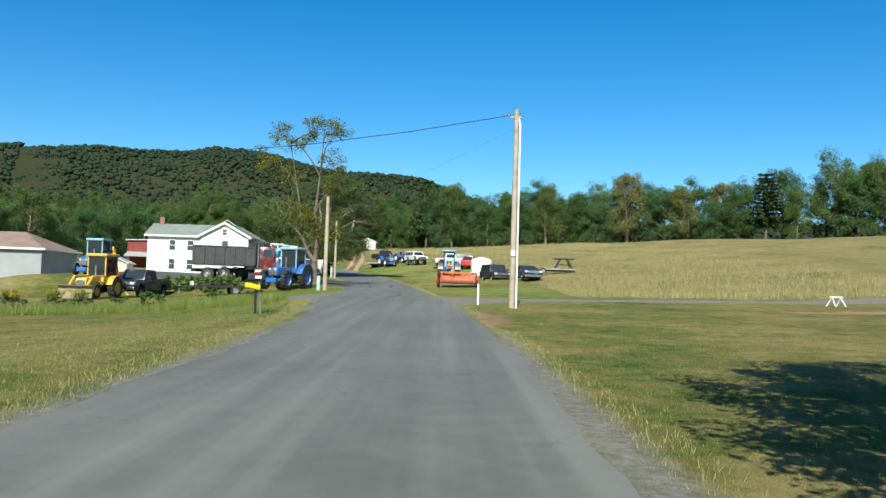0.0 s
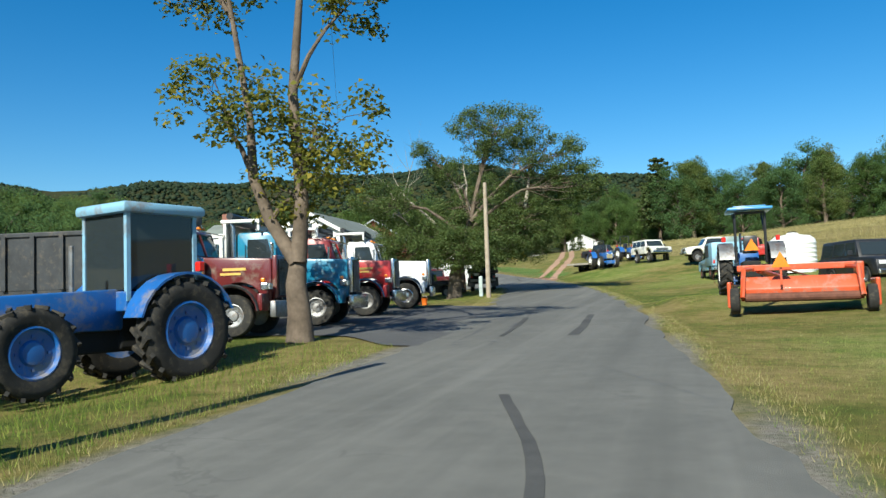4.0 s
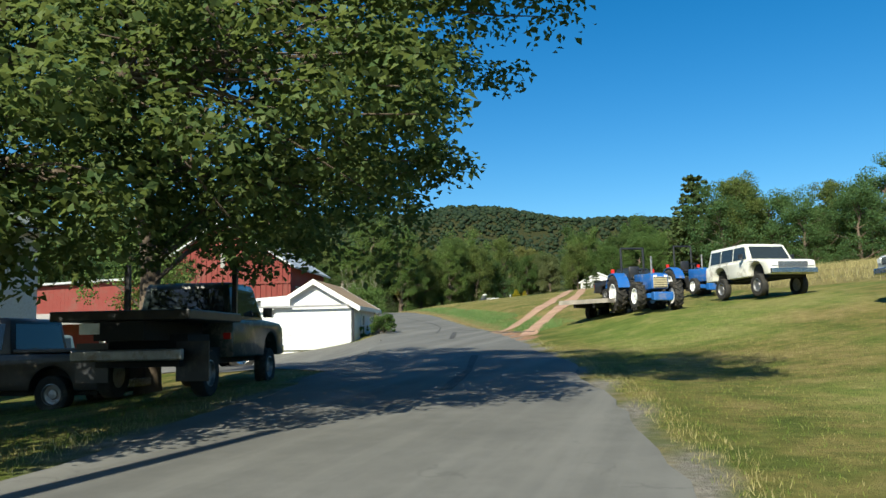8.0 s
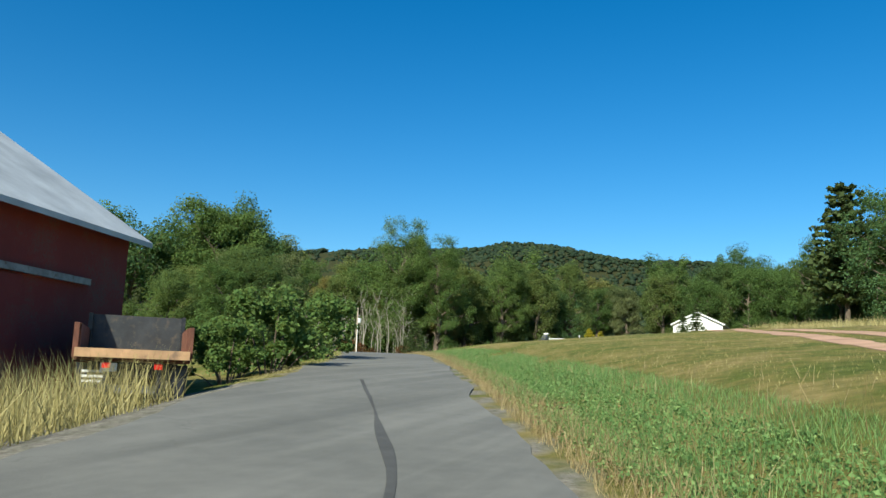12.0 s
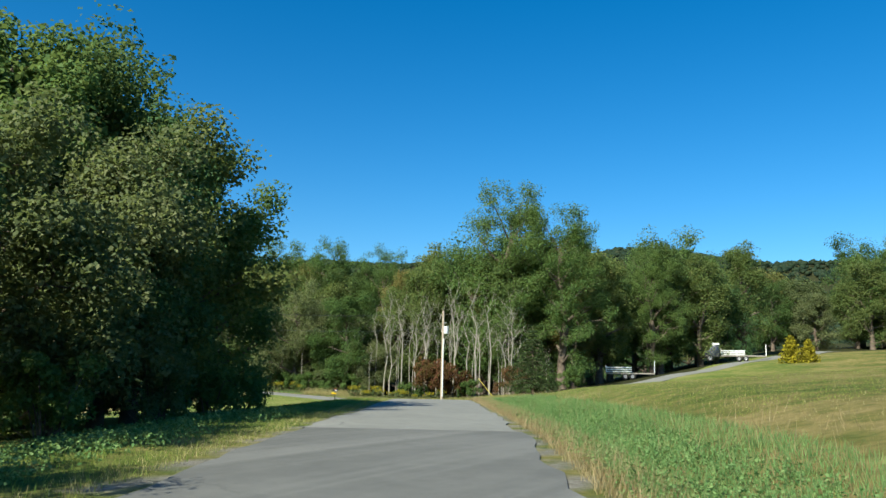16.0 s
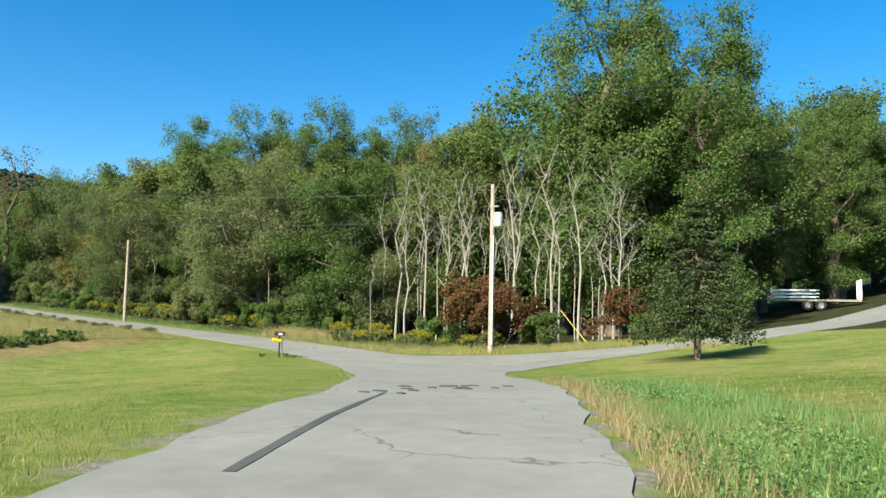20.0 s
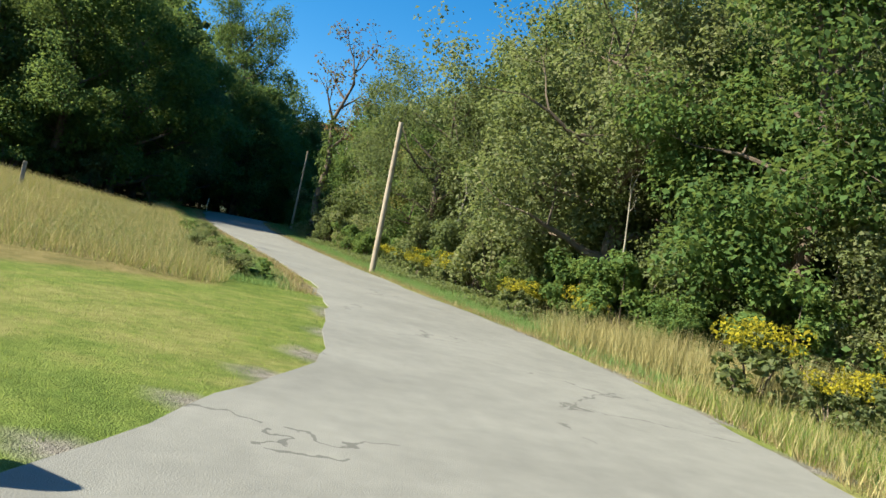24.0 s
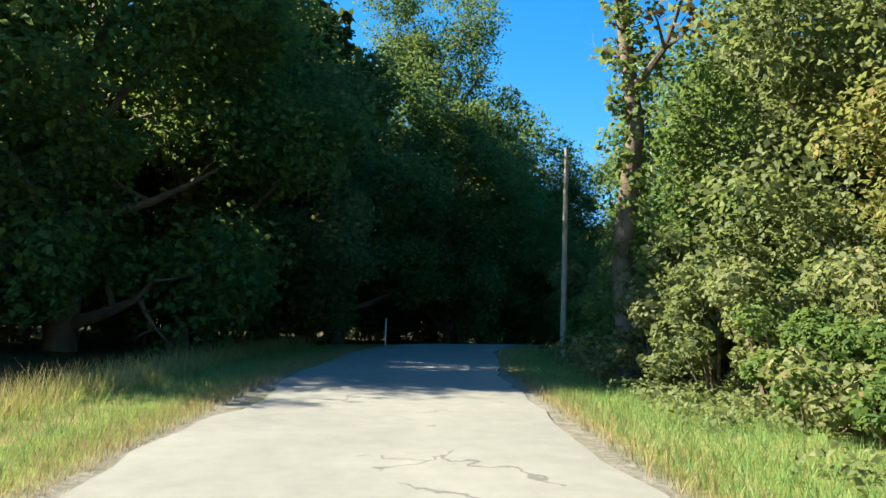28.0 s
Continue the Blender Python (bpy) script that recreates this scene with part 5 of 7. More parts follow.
wire((3.1, 35.9, 9.7), (-62, 60, 17.0), 4.1, 0.018)
wire((3.4, 35.9, 9.2), (-24.6, 103.2, 7.7), 0.9, 0.003)
wire((-78.4, 253.7, 16.6), (-118.0, 238.8, 18.3), 1.0, 0.014)
wire((-78.4, 253.7, 15.0), (-118.1, 239.0, 16.8), 1.2, 0.014)
wire((-118.0, 238.8, 18.3), (-190, 200, 22), 1.5)
wire((-78.4, 253.7, 15.9), (-30, 272, 17.5), 1.2)
guy = thing("guy_wire", "guy wire with a yellow guard beside the pole", "guy wire", pose(0, 0, 0))
part("cable", Kit().rod((-78.3, 253.7, 14.5), (-73.6, 256.2, 7.9), 0.012, 5), STEEL, guy)
part("guard", Kit().rod((-74.9, 255.5, 9.7), (-73.6, 256.2, 7.9), 0.024, 8), plain("yellow_guard", (0.75, 0.6, 0.12), 0.5), guy)

# ---- wheels ----
def wheel(parent, x, y, z, r, w, out=1, rim=0.55, rim_mat=None, lugs=0, name="wheel", hub=True, turn=0.0):
    """A wheel with its axle along y; out: the side (+1 or -1) its face looks to; lugs: tractor bars."""
    root = new(name)
    root.parent = parent
    root.matrix_local = pose(x, y, z, 0, 0, turn)
    h = w / 2
    k = Kit()
    prof = [(r * rim, -h * 0.8), (r * 0.78, -h), (r * 0.94, -h * 0.92), (r, -h * 0.7), (r, h * 0.7), (r * 0.94, h * 0.92), (r * 0.78, h), (r * rim, h * 0.8)]
    if lugs:
        prof = [(p * 0.95 if p > r * 0.9 else p, q) for p, q in prof]
    k.lathe(prof, (0, 0, 0), 'y', 28)
    if not lugs:
        for j in range(0, len(k.v)):
            p = Vector(k.v[j])
            if math.hypot(p.x, p.z) > r * 0.98 and (j % 28) % 2:
                k.v[j] = (p.x * 0.985, p.y, p.z * 0.985)
    part("tyre", k, RUBBER, root, smooth=True)
    if lugs:
        bar = Kit().box(0, 0, 0, r * 0.09, h * 1.15, r * 0.085).mesh("lug", RUBBER)
        for j in range(2 * lugs):
            sd = 1 if j % 2 else -1
            lug = part("lug", bar, RUBBER, root)
            lug.matrix_local = Matrix.Rotation(-math.pi * j / lugs, 4, 'Y') @ pose(r * 0.965, sd * h * 0.48, 0, sd * 38, 0, 0)
    k = Kit()
    k.lathe([(r * rim * 1.02, out * h * 0.82), (r * rim * 0.95, out * h * 0.86), (r * rim * 0.88, out * h * 0.45), (r * rim * 0.5, out * h * 0.30), (r * rim * 0.42, out * h * 0.55), (r * rim * 0.2, out * h * 0.62), (0, out * h * 0.62)], (0, 0, 0), 'y', 24)
    k.lathe([(r * rim * 1.02, -out * h * 0.8), (r * rim * 0.6, -out * h * 0.5), (0, -out * h * 0.45)], (0, 0, 0), 'y', 20)
    if hub:
        for j in range(8):
            a = 2 * math.pi * j / 8
            k.box(r * rim * 0.62 * math.cos(a), out * h * 0.36, r * rim * 0.62 * math.sin(a), r * 0.06, h * 0.2, r * 0.06)
    part("rim", k, rim_mat or STEEL, root, smooth=True)
    return root


def arch(cx, r, z0, n=9):
    """Points of a wheel arch, from back to front (rising x)."""
    return [(cx + r * math.cos(math.pi - math.pi * j / n), z0 + r * math.sin(math.pi * j / n)) for j in range(n + 1)]


def pane(parent, pts, label=""):
    """A flat glass pane through corner points, 8 mm thick."""
    p = [Vector(q) for q in pts]
    nrm = (p[1] - p[0]).cross(p[2] - p[0]).normalized() * 0.008
    n = len(p)
    f = [tuple(range(n)), tuple(range(2 * n - 1, n - 1, -1))] + [(j, j + n, (j + 1) % n + n, (j + 1) % n) for j in range(n)]
    return part("window", Kit().add(p + [q - nrm for q in p], f), GLASS, parent, label)


def paint(name, col, rough=0.32, dirt=(0.22, 0.19, 0.15), metal=0.0):
    m = plain(name, col, rough, metal, 0.1, 1.3, 25, dirt=dirt)
    m.node_tree.nodes["Principled BSDF"].inputs["Coat Weight"].default_value = 0.3
    return m


# ---- light trucks: +x is ahead, the origin on the ground between the axles ----
def light_truck(label, m, body, style="pickup", lift=0.0, L=5.2, W=1.92, r=0.37, category="pickup truck", two_tone=None, grille=None, rim=None, topper=None, round_=False, name=None, bed_mat=None):
    car = thing(name or {"pickup": "pickup_truck", "suv": "sport_utility_vehicle", "car": "car", "flat": "flatbed_truck"}[style], label, category, m)
    z0, zb = r * 1.05 + lift, 1.02 + lift
    xf, xr = L / 2, -L / 2
    ax_f, ax_r = xf - 0.95, xr + 1.15
    ar = r + 0.1
    low = z0 - 0.02
    hood_z = zb + (0.08 if style != "car" else -0.08)
    cab_f, cab_r = xf - 1.35, (-0.55 if style in ("pickup", "flat") else xr + 0.15)
    if style == "car":
        cab_f, cab_r = xf - 1.5, xr + 0.9
    prof = [(xr, low)] + arch(ax_r, ar, low) + arch(ax_f, ar, low) + [(xf - 0.05, low), (xf, zb - 0.35), (xf - 0.04, zb - 0.06), (xf - 0.25, zb + 0.02), (cab_f, hood_z), (cab_r, hood_z), (xr + 0.03, hood_z - (0.02 if style != "car" else 0.0)), (xr, zb - 0.3)]
    h = W / 2
    if style == "flat":
        prof = [(cab_r - 0.05, low)] + arch(ax_f, ar, low) + [(xf - 0.05, low), (xf, zb - 0.35), (xf - 0.04, zb - 0.02), (xf - 0.3, zb + 0.08), (cab_f, hood_z + 0.04), (cab_r - 0.05, hood_z)]
    part("body", Kit().prism(prof, -h, h, 0.05), body, car, smooth=True)
    if two_tone:
        for s in (-1, 1):
            part("side_panel", Kit().box((ax_f + ax_r) / 2, s * (h + 0.004), low + 0.22, ax_f - ax_r - 2 * ar, 0.02, 0.36), two_tone, car)
    part("underbody", Kit().box(0, 0, low + 0.05, L - 0.6, W - 0.5, 0.3).box(ax_f, 0, low + 0.2, 1.0, W - 0.5, 0.55).box(ax_r, 0, low + 0.2, 1.0, W - 0.5, 0.45), DARK, car)
    top = (0.72 if style != "car" else 0.52)
    zr = hood_z + top
    rake = 0.42 if style != "car" else 0.75
    rr = 0.12 if style != "car" else 0.55
    gp = [(cab_f, hood_z - 0.03), (cab_f - rake, zr - 0.06), (cab_f - rake - 0.12, zr), (cab_r + rr + 0.1, zr), (cab_r + rr, zr - 0.05), (cab_r, hood_z - 0.03)]
    part("cab", Kit().prism(gp, -h + 0.04, h - 0.04, 0.03, 0.16, hood_z), body, car, smooth=True)
    zg0, zg1 = hood_z + 0.08, zr - 0.12
    def yy(z):
        return h - 0.04 - (z - hood_z) * 0.16 + 0.006
    fx = lambda z: cab_f - rake * (z - hood_z) / (top - 0.06) + 0.012
    rx = lambda z: cab_r + rr * (z - hood_z) / (top - 0.05) - 0.012
    pane(car, [(fx(zg0), -yy(zg0) + 0.12, zg0), (fx(zg0), yy(zg0) - 0.12, zg0), (fx(zg1), yy(zg1) - 0.12, zg1), (fx(zg1), -yy(zg1) + 0.12, zg1)])
    pane(car, [(rx(zg0), yy(zg0) - 0.14, zg0), (rx(zg0), -yy(zg0) + 0.14, zg0), (rx(zg1), -yy(zg1) + 0.14, zg1), (rx(zg1), yy(zg1) - 0.14, zg1)])
    x1, x0 = fx(zg0) - 0.22, rx(zg0) + 0.14
    cuts = [x1] + ([x1 - 1.05] if x1 - x0 > 1.6 else []) + ([x1 - 2.0] if x1 - x0 > 2.7 else []) + [x0]
    for s in (-1, 1):
        for n, (a, b_) in enumerate(zip(cuts[:-1], cuts[1:])):
            slant = 0.42 * (zg1 - zg0) if n == 0 else 0
            q = [(a, s * yy(zg0), zg0), (a - slant, s * yy(zg1), zg1), (b_ + 0.07, s * yy(zg1), zg1), (b_ + 0.07, s * yy(zg0), zg0)]
            pane(car, q if s < 0 else q[::-1])
    part("grille", Kit().box(xf + 0.005, 0, zb - 0.2, 0.05, W * 0.62, 0.22, ch=0.01), grille or STEEL, car)
    for j in range(4):
        part("grille_bar", Kit().box(xf + 0.035, 0, zb - 0.28 + j * 0.055, 0.015, W * 0.6, 0.015), CHROME, car)
    for s in (-1, 1):
        part("headlight", Kit().box(xf + 0.01, s * W * 0.39, zb - 0.18, 0.05, 0.26, 0.15, ch=0.02), LAMP_GLASS, car)
        part("tail_light", Kit().box(xr - 0.01 if style != "flat" else cab_r - 0.1, s * (h - 0.1), zb - 0.22, 0.04, 0.14, 0.32 if style != "flat" else 0.12, ch=0.01), RED_LAMP, car)
        part("mirror", Kit().box(cab_f - 0.35, s * (h + 0.14), hood_z + 0.18, 0.08, 0.18, 0.2, ch=0.02), BLACK, car)
    part("front_bumper", Kit().box(xf + 0.07, 0, low + 0.12, 0.14, W * 0.98, 0.2, ch=0.03), CHROME, car)
    part("rear_bumper", Kit().box(xr - 0.06, 0, low + 0.1, 0.12, W * 0.96, 0.18, ch=0.03), CHROME if style != "flat" else STEEL, car)
    if style == "pickup":
        part("bed_floor", Kit().box((cab_r + xr) / 2 - 0.05, 0, hood_z + 0.012, cab_r - xr - 0.35, W - 0.3, 0.02), DARK, car, "open cargo bed")
        for s in (-1, 1):
            part("bed_rail", Kit().box((cab_r + xr) / 2, s * (h - 0.06), hood_z + 0.05, cab_r - xr - 0.1, 0.1, 0.08, ch=0.02), body, car)
    if style == "flat":
        bx0, bx1 = xr - 0.35, cab_r - 0.15
        part("bed", Kit().box((bx0 + bx1) / 2, 0, hood_z + 0.02, bx1 - bx0, 2.25, 0.16, ch=0.02), bed_mat or BLACK, car, "flat black steel bed")
        for s in (-1, 1):
            part("mud_flap", Kit().box(ax_r - 0.65, s * 0.85, 0.6, 0.03, 0.55, 0.65), BLACK, car)
            part("stake", Kit().box(bx1 - 0.05, s * 1.02, hood_z + 0.55, 0.09, 0.09, 1.0), BLACK, car)
        part("frame_rail", Kit().box((bx0 + bx1) / 2, 0, hood_z - 0.22, bx1 - bx0, 0.8, 0.3), DARK, car)
        part("plate", Kit().box(bx0 - 0.03, 0.45, hood_z - 0.18, 0.02, 0.32, 0.17), WHITE, car, "white number plate")
    if topper:
        part("topper", Kit().prism([(cab_r - 0.05, hood_z + 0.02), (xr + 0.05, hood_z + 0.02), (xr + 0.15, zr - 0.04), (cab_r - 0.05, zr)], -h + 0.06, h - 0.06, 0.03, 0.12, hood_z), topper, car, smooth=True)
    for x in (ax_f, ax_r):
        for s in (-1, 1):
            wheel(car, x, s * (h - 0.14), r - 0.02, r, 0.26, s, 0.56, rim)
    return car


# ---- heavy trucks: +x is ahead, the origin on the ground under the front axle ----
def heavy_truck(label, m, body, dump, hood_len=1.75, canopy=True, shield=None, sign=None, rim=None, dull=False):
    t = thing("dump_truck", label, "truck", m, "parked dump trucks")
    hz0, hz1 = 0.98, 2.02
    k = Kit().prism([(-1.15, hz0 - 0.2), (-0.72, hz0 - 0.2)] + arch(0, 0.66, 0.72)[1:-1] + [(0.72, hz0 - 0.2), (0.88, 0.86), (0.88, hz1 - 0.04), (-1.15, hz1 + 0.05)], -0.62, 0.62, 0.06)
    part("hood", k, body, t, smooth=True)
    for s in (-1, 1):
        rim_pts = [(0.70 * math.cos(a), s * 0.93, 0.60 + 0.70 * math.sin(a)) for a in [math.pi * (0.02 + 0.96 * j / 10) for j in range(11)]]
        fk = Kit().prism([(p[0], p[2]) for p in rim_pts] + [(p[0] * 0.93, 0.60 + (p[2] - 0.60) * 0.93) for p in rim_pts[::-1]], s * 0.87 - 0.31, s * 0.87 + 0.31)
        part("fender", fk, body, t, smooth=True)
        part("fender_nose", Kit().box(0.74, s * 0.87, 0.86, 0.14, 0.6, 0.44, ch=0.04), body, t, smooth=True)
        part("fender_trim", Kit().tube([(p[0], s * 1.19, p[2]) for p in rim_pts], 0.035, 6), CHROME if not dull else BLACK, t, smooth=True)
        part("headlight", Kit().box(0.82, s * 0.86, 1.25, 0.22, 0.34, 0.2, ch=0.04), CHROME, t)
        part("headlight_lens", Kit().box(0.935, s * 0.86, 1.25, 0.02, 0.28, 0.14, ch=0.01), LAMP_GLASS, t)
        part("turn_lamp", Kit().box(0.75, s * 0.9, 1.42, 0.1, 0.1, 0.1, ch=0.02), AMBER, t)
        wheel(t, 0, s * 0.98, 0.53, 0.54, 0.30, s, 0.55, rim or STEEL)
        part("air_cleaner", Kit().lathe([(0, 1.25), (0.19, 1.25), (0.2, 1.3), (0.2, 1.95), (0.17, 2.02), (0.08, 2.08), (0, 2.08)], (-1.0, s * 0.88, 0), 'z', 16), CHROME, t, smooth=True)
        part("exhaust_stack", Kit().tube([(-2.55, s * 1.0, 1.2), (-2.55, s * 1.0, 3.05), (-2.63, s * 1.0, 3.2)], 0.085, 12), CHROME, t, smooth=True)
        part("fuel_tank", Kit().tube([(-2.75, s * 0.88, 0.78), (-1.45, s * 0.88, 0.78)], 0.3, 16), CHROME if not dull else STEEL, t, smooth=True)
        part("mirror", Kit().box(-1.28, s * 1.22, 2.28, 0.06, 0.16, 0.5, ch=0.02).rod((-1.4, s * 0.98, 2.5), (-1.28, s * 1.22, 2.5), 0.015, 5), CHROME, t)
    part("wheel_well", Kit().box(-0.05, 0, 0.95, 1.1, 1.2, 0.5), DARK, t)
    part("radiator_shell", Kit().box(0.94, 0, 1.5, 0.14, 1.16, 1.12, ch=0.05), CHROME if not dull else body, t, smooth=True)
    part("grille", Kit().box(1.005, 0, 1.48, 0.04, 0.92, 0.94), DARK, t)
    for j in range(9):
        part("grille_bar", Kit().box(1.03, -0.4 + j * 0.1, 1.48, 0.02, 0.025, 0.92), STEEL, t)
    part("bumper", Kit().box(1.08, 0, 0.68, 0.16, 2.35, 0.42, ch=0.04), CHROME if not dull else STEEL, t, smooth=True)
    cab = part("cab", Kit().prism([(-2.45, 0.95), (-1.1, 0.95), (-1.1, 2.02), (-1.32, 2.78), (-1.5, 2.88), (-2.4, 2.88), (-2.45, 2.8)], -1.0, 1.0, 0.05, 0.06, 2.0), body, t, smooth=True)
    pane(t, [(-1.10, -0.82, 2.12), (-1.10, 0.82, 2.12), (-1.285, 0.78, 2.7), (-1.285, -0.78, 2.7)], "raked windscreen")
    part("windscreen_post", Kit().box(-1.18, 0, 2.41, 0.04, 0.05, 0.62, ry=-17), body, t)
    part("visor", Kit().box(-1.12, 0, 2.76, 0.34, 1.7, 0.03, ry=12), CHROME, t)
    for s in (-1, 1):
        q = [(-1.35, s * 0.996, 2.08), (-1.5, s * 0.962, 2.66), (-2.12, s * 0.962, 2.66), (-2.12, s * 0.996, 2.08)]
        pane(t, q if s < 0 else q[::-1])
        part("door_seam", Kit().box(-1.28, s * 1.003, 1.55, 0.015, 0.012, 1.05).box(-2.18, s * 1.003, 1.75, 0.015, 0.012, 1.5), DARK, t)
        part("step", Kit().box(-1.9, s * 0.95, 0.48, 0.7, 0.3, 0.05), STEEL, t)
    for j in range(5):
        part("marker_light", Kit().box(-1.45, -0.6 + 0.3 * j, 2.91, 0.12, 0.08, 0.06, ch=0.02), AMBER, t)
    for s in (-1, 1):
        part("air_horn", Kit().tube([(-2.0, s * 0.45, 2.95), (-1.5, s * 0.45, 2.97), (-1.4, s * 0.45, 2.97)], [0.02, 0.03, 0.07], 8), CHROME, t)
    part("frame_rail", Kit().box(-3.4, 0, 0.82, 9.0, 0.85, 0.28), DARK, t)
    for x in (-5.2, -6.5):
        for s in (-1, 1):
            wheel(t, x, s * 0.92, 0.53, 0.54, 0.52, s, 0.55, rim or STEEL)
    b0, b1 = -7.7, -2.75
    part("dump_floor", Kit().box((b0 + b1) / 2, 0, 1.32, b1 - b0, 2.35, 0.16), dump, t)
    for s in (-1, 1):
        part("dump_side", Kit().box((b0 + b1) / 2, s * 1.15, 2.05, b1 - b0, 0.08, 1.4), dump, t)
        part("top_rail", Kit().box((b0 + b1) / 2, s * 1.17, 2.78, b1 - b0, 0.14, 0.12, ch=0.02), dump, t)
        for j in range(7):
            part("side_rib", Kit().box(b0 + 0.1 + j * (b1 - b0 - 0.2) / 6, s * 1.22, 2.05, 0.12, 0.1, 1.4), dump, t)
    part("headboard", Kit().box(b1, 0, 2.25, 0.08, 2.35, 1.8), dump, t)
    part("tailgate", Kit().box(b0, 0, 2.0, 0.08, 2.35, 1.4), dump, t)
    if canopy:
        part("cab_shield", Kit().box(-2.3, 0, 3.22, 1.2, 2.3, 0.1, ch=0.02).box(-1.72, 0, 3.1, 0.06, 2.3, 0.34), shield or dump, t)
        part("sign_board", Kit().box(-1.665, 0, 3.2, 0.03, 2.1, 0.26), DUMP_BLACK, t, "dark sign board on the cab shield")
        part("sign_lettering", Kit().box(-1.645, 0, 3.2, 0.012, 1.5, 0.1), STEEL, t)
        part("tarp_roll", Kit().rod((-2.6, -1.15, 3.38), (-2.6, 1.15, 3.38), 0.11, 10), BLACK, t)
    if sign:
        part("lettering", Kit().box(-0.1, -0.635, 1.72, 0.62, 0.012, 0.07).box(-0.2, -0.635, 1.6, 0.55, 0.012, 0.06), sign, t, "gold hood lettering")
    return t


# ---- farm machines: +x is ahead, the origin on the ground under the rear axle ----
def tractor(label, m, body, R=0.82, rf=0.62, base=2.5, cab=None, canopy=None, rim=None, lugs=16, grille=None, fwd=True, fenders=None, wide=1.0, name="tractor", category="tractor", flash=False):
    t = thing(name, label, category, m)
    hz = rf + 0.75
    part("hood", Kit().prism([(0.75, hz - 0.5), (base + 0.45, hz - 0.5), (base + 0.5, hz + 0.02), (base + 0.35, hz + 0.12), (0.75, hz + 0.22)], -0.36, 0.36, 0.05), body, t, smooth=True)
    part("engine", Kit().box(base * 0.55, 0, rf + 0.12, base * 0.9, 0.5, 0.5, ch=0.04), DARK, t)
    part("grille", Kit().box(base + 0.5, 0, hz - 0.24, 0.05, 0.58, 0.44, ch=0.02), grille or STEEL, t)
    for j in range(5):
        part("grille_bar", Kit().box(base + 0.53, 0, hz - 0.42 + j * 0.09, 0.02, 0.56, 0.02), DARK, t)
    part("front_weight", Kit().box(base + 0.6, 0, rf - 0.05, 0.3, 0.8, 0.34, ch=0.04), body, t)
    part("transmission", Kit().box(0.2, 0, R, 1.2, 0.6, 0.6, ch=0.06), DARK, t)
    part("rear_axle", Kit().rod((0, -0.95 * wide, R), (0, 0.95 * wide, R), 0.14, 10), DARK, t)
    part("front_axle", Kit().box(base, 0, rf, 0.2, 1.4 * wide, 0.2, ch=0.03), body, t)
    for s in (-1, 1):
        wheel(t, 0, s * 0.88 * wide, R, R, 0.46, s, 0.56, rim or WHITE, lugs, "rear_wheel")
        wheel(t, base, s * 0.78 * wide, rf, rf, 0.36 if fwd else 0.24, s, 0.56, rim or WHITE, (lugs - 2) if fwd else 0, "front_wheel")
        bow = [math.radians(15 + j * 14.4) for j in range(11)]
        fk = Kit().prism([((R + 0.12) * math.cos(a), R + (R + 0.12) * math.sin(a)) for a in bow] + [((R + 0.08) * math.cos(a), R + (R + 0.08) * math.sin(a)) for a in bow[::-1]], s * 0.84 * wide - 0.25, s * 0.84 * wide + 0.25)
        part("fender", fk, fenders or body, t, smooth=True)
        part("headlight", Kit().box(base + 0.52, s * 0.22, hz + 0.0, 0.03, 0.14, 0.09, ch=0.01), LAMP_GLASS, t)
        part("fender_light", Kit().box(-0.35, s * 0.9 * wide, 2 * R + 0.22, 0.12, 0.14, 0.18, ch=0.02), RED_LAMP, t)
    part("exhaust", Kit().tube([(base * 0.6, 0.2, hz), (base * 0.6, 0.2, hz + 0.95)], 0.045, 8), STEEL, t, smooth=True)
    zc = R + 0.55
    if cab:
        h = 1.55
        for x, y in ((0.85, 0.62), (0.85, -0.62), (-0.55, 0.62), (-0.55, -0.62)):
            part("cab_post", Kit().box(x, y, zc + h / 2, 0.08, 0.08, h), cab, t)
        part("cab_roof", Kit().box(0.12, 0, zc + h + 0.08, 1.75, 1.5, 0.2, ch=0.07), cab, t, smooth=True)
        part("cab_floor", Kit().box(0.15, 0, zc, 1.5, 1.3, 0.35, ch=0.03), body, t)
        for s in (-1, 1):
            q = [(0.8, s * 0.63, zc + 0.2), (0.8, s * 0.63, zc + h), (-0.5, s * 0.63, zc + h), (-0.5, s * 0.63, zc + 0.2)]
            pane(t, q if s < 0 else q[::-1])
        pane(t, [(0.87, -0.58, zc + 0.2), (0.87, 0.58, zc + 0.2), (0.87, 0.58, zc + h), (0.87, -0.58, zc + h)])
        pane(t, [(-0.57, 0.58, zc + 0.2), (-0.57, -0.58, zc + 0.2), (-0.57, -0.58, zc + h), (-0.57, 0.58, zc + h)])
    else:
        for s in (-1, 1):
            part("roll_bar", Kit().tube([(-0.3, s * 0.5, zc - 0.3), (-0.35, s * 0.5, zc + 1.45)], 0.05, 8), BLACK, t)
            if canopy:
                part("canopy_strut", Kit().tube([(-0.35, s * 0.45, zc + 0.8), (0.7, s * 0.5, zc + 1.5)], 0.03, 6), BLACK, t)
        part("roll_bar_top", Kit().rod((-0.35, -0.5, zc + 1.45), (-0.35, 0.5, zc + 1.45), 0.05, 8), BLACK, t)
        part("steering_wheel", Kit().lathe([(0.2, -0.02), (0.22, 0), (0.2, 0.02), (0.18, 0), (0.2, -0.02)], (0.75, 0, zc + 0.42), 'z', 16).rod((0.95, 0, zc), (0.75, 0, zc + 0.42), 0.025, 6), BLACK, t)
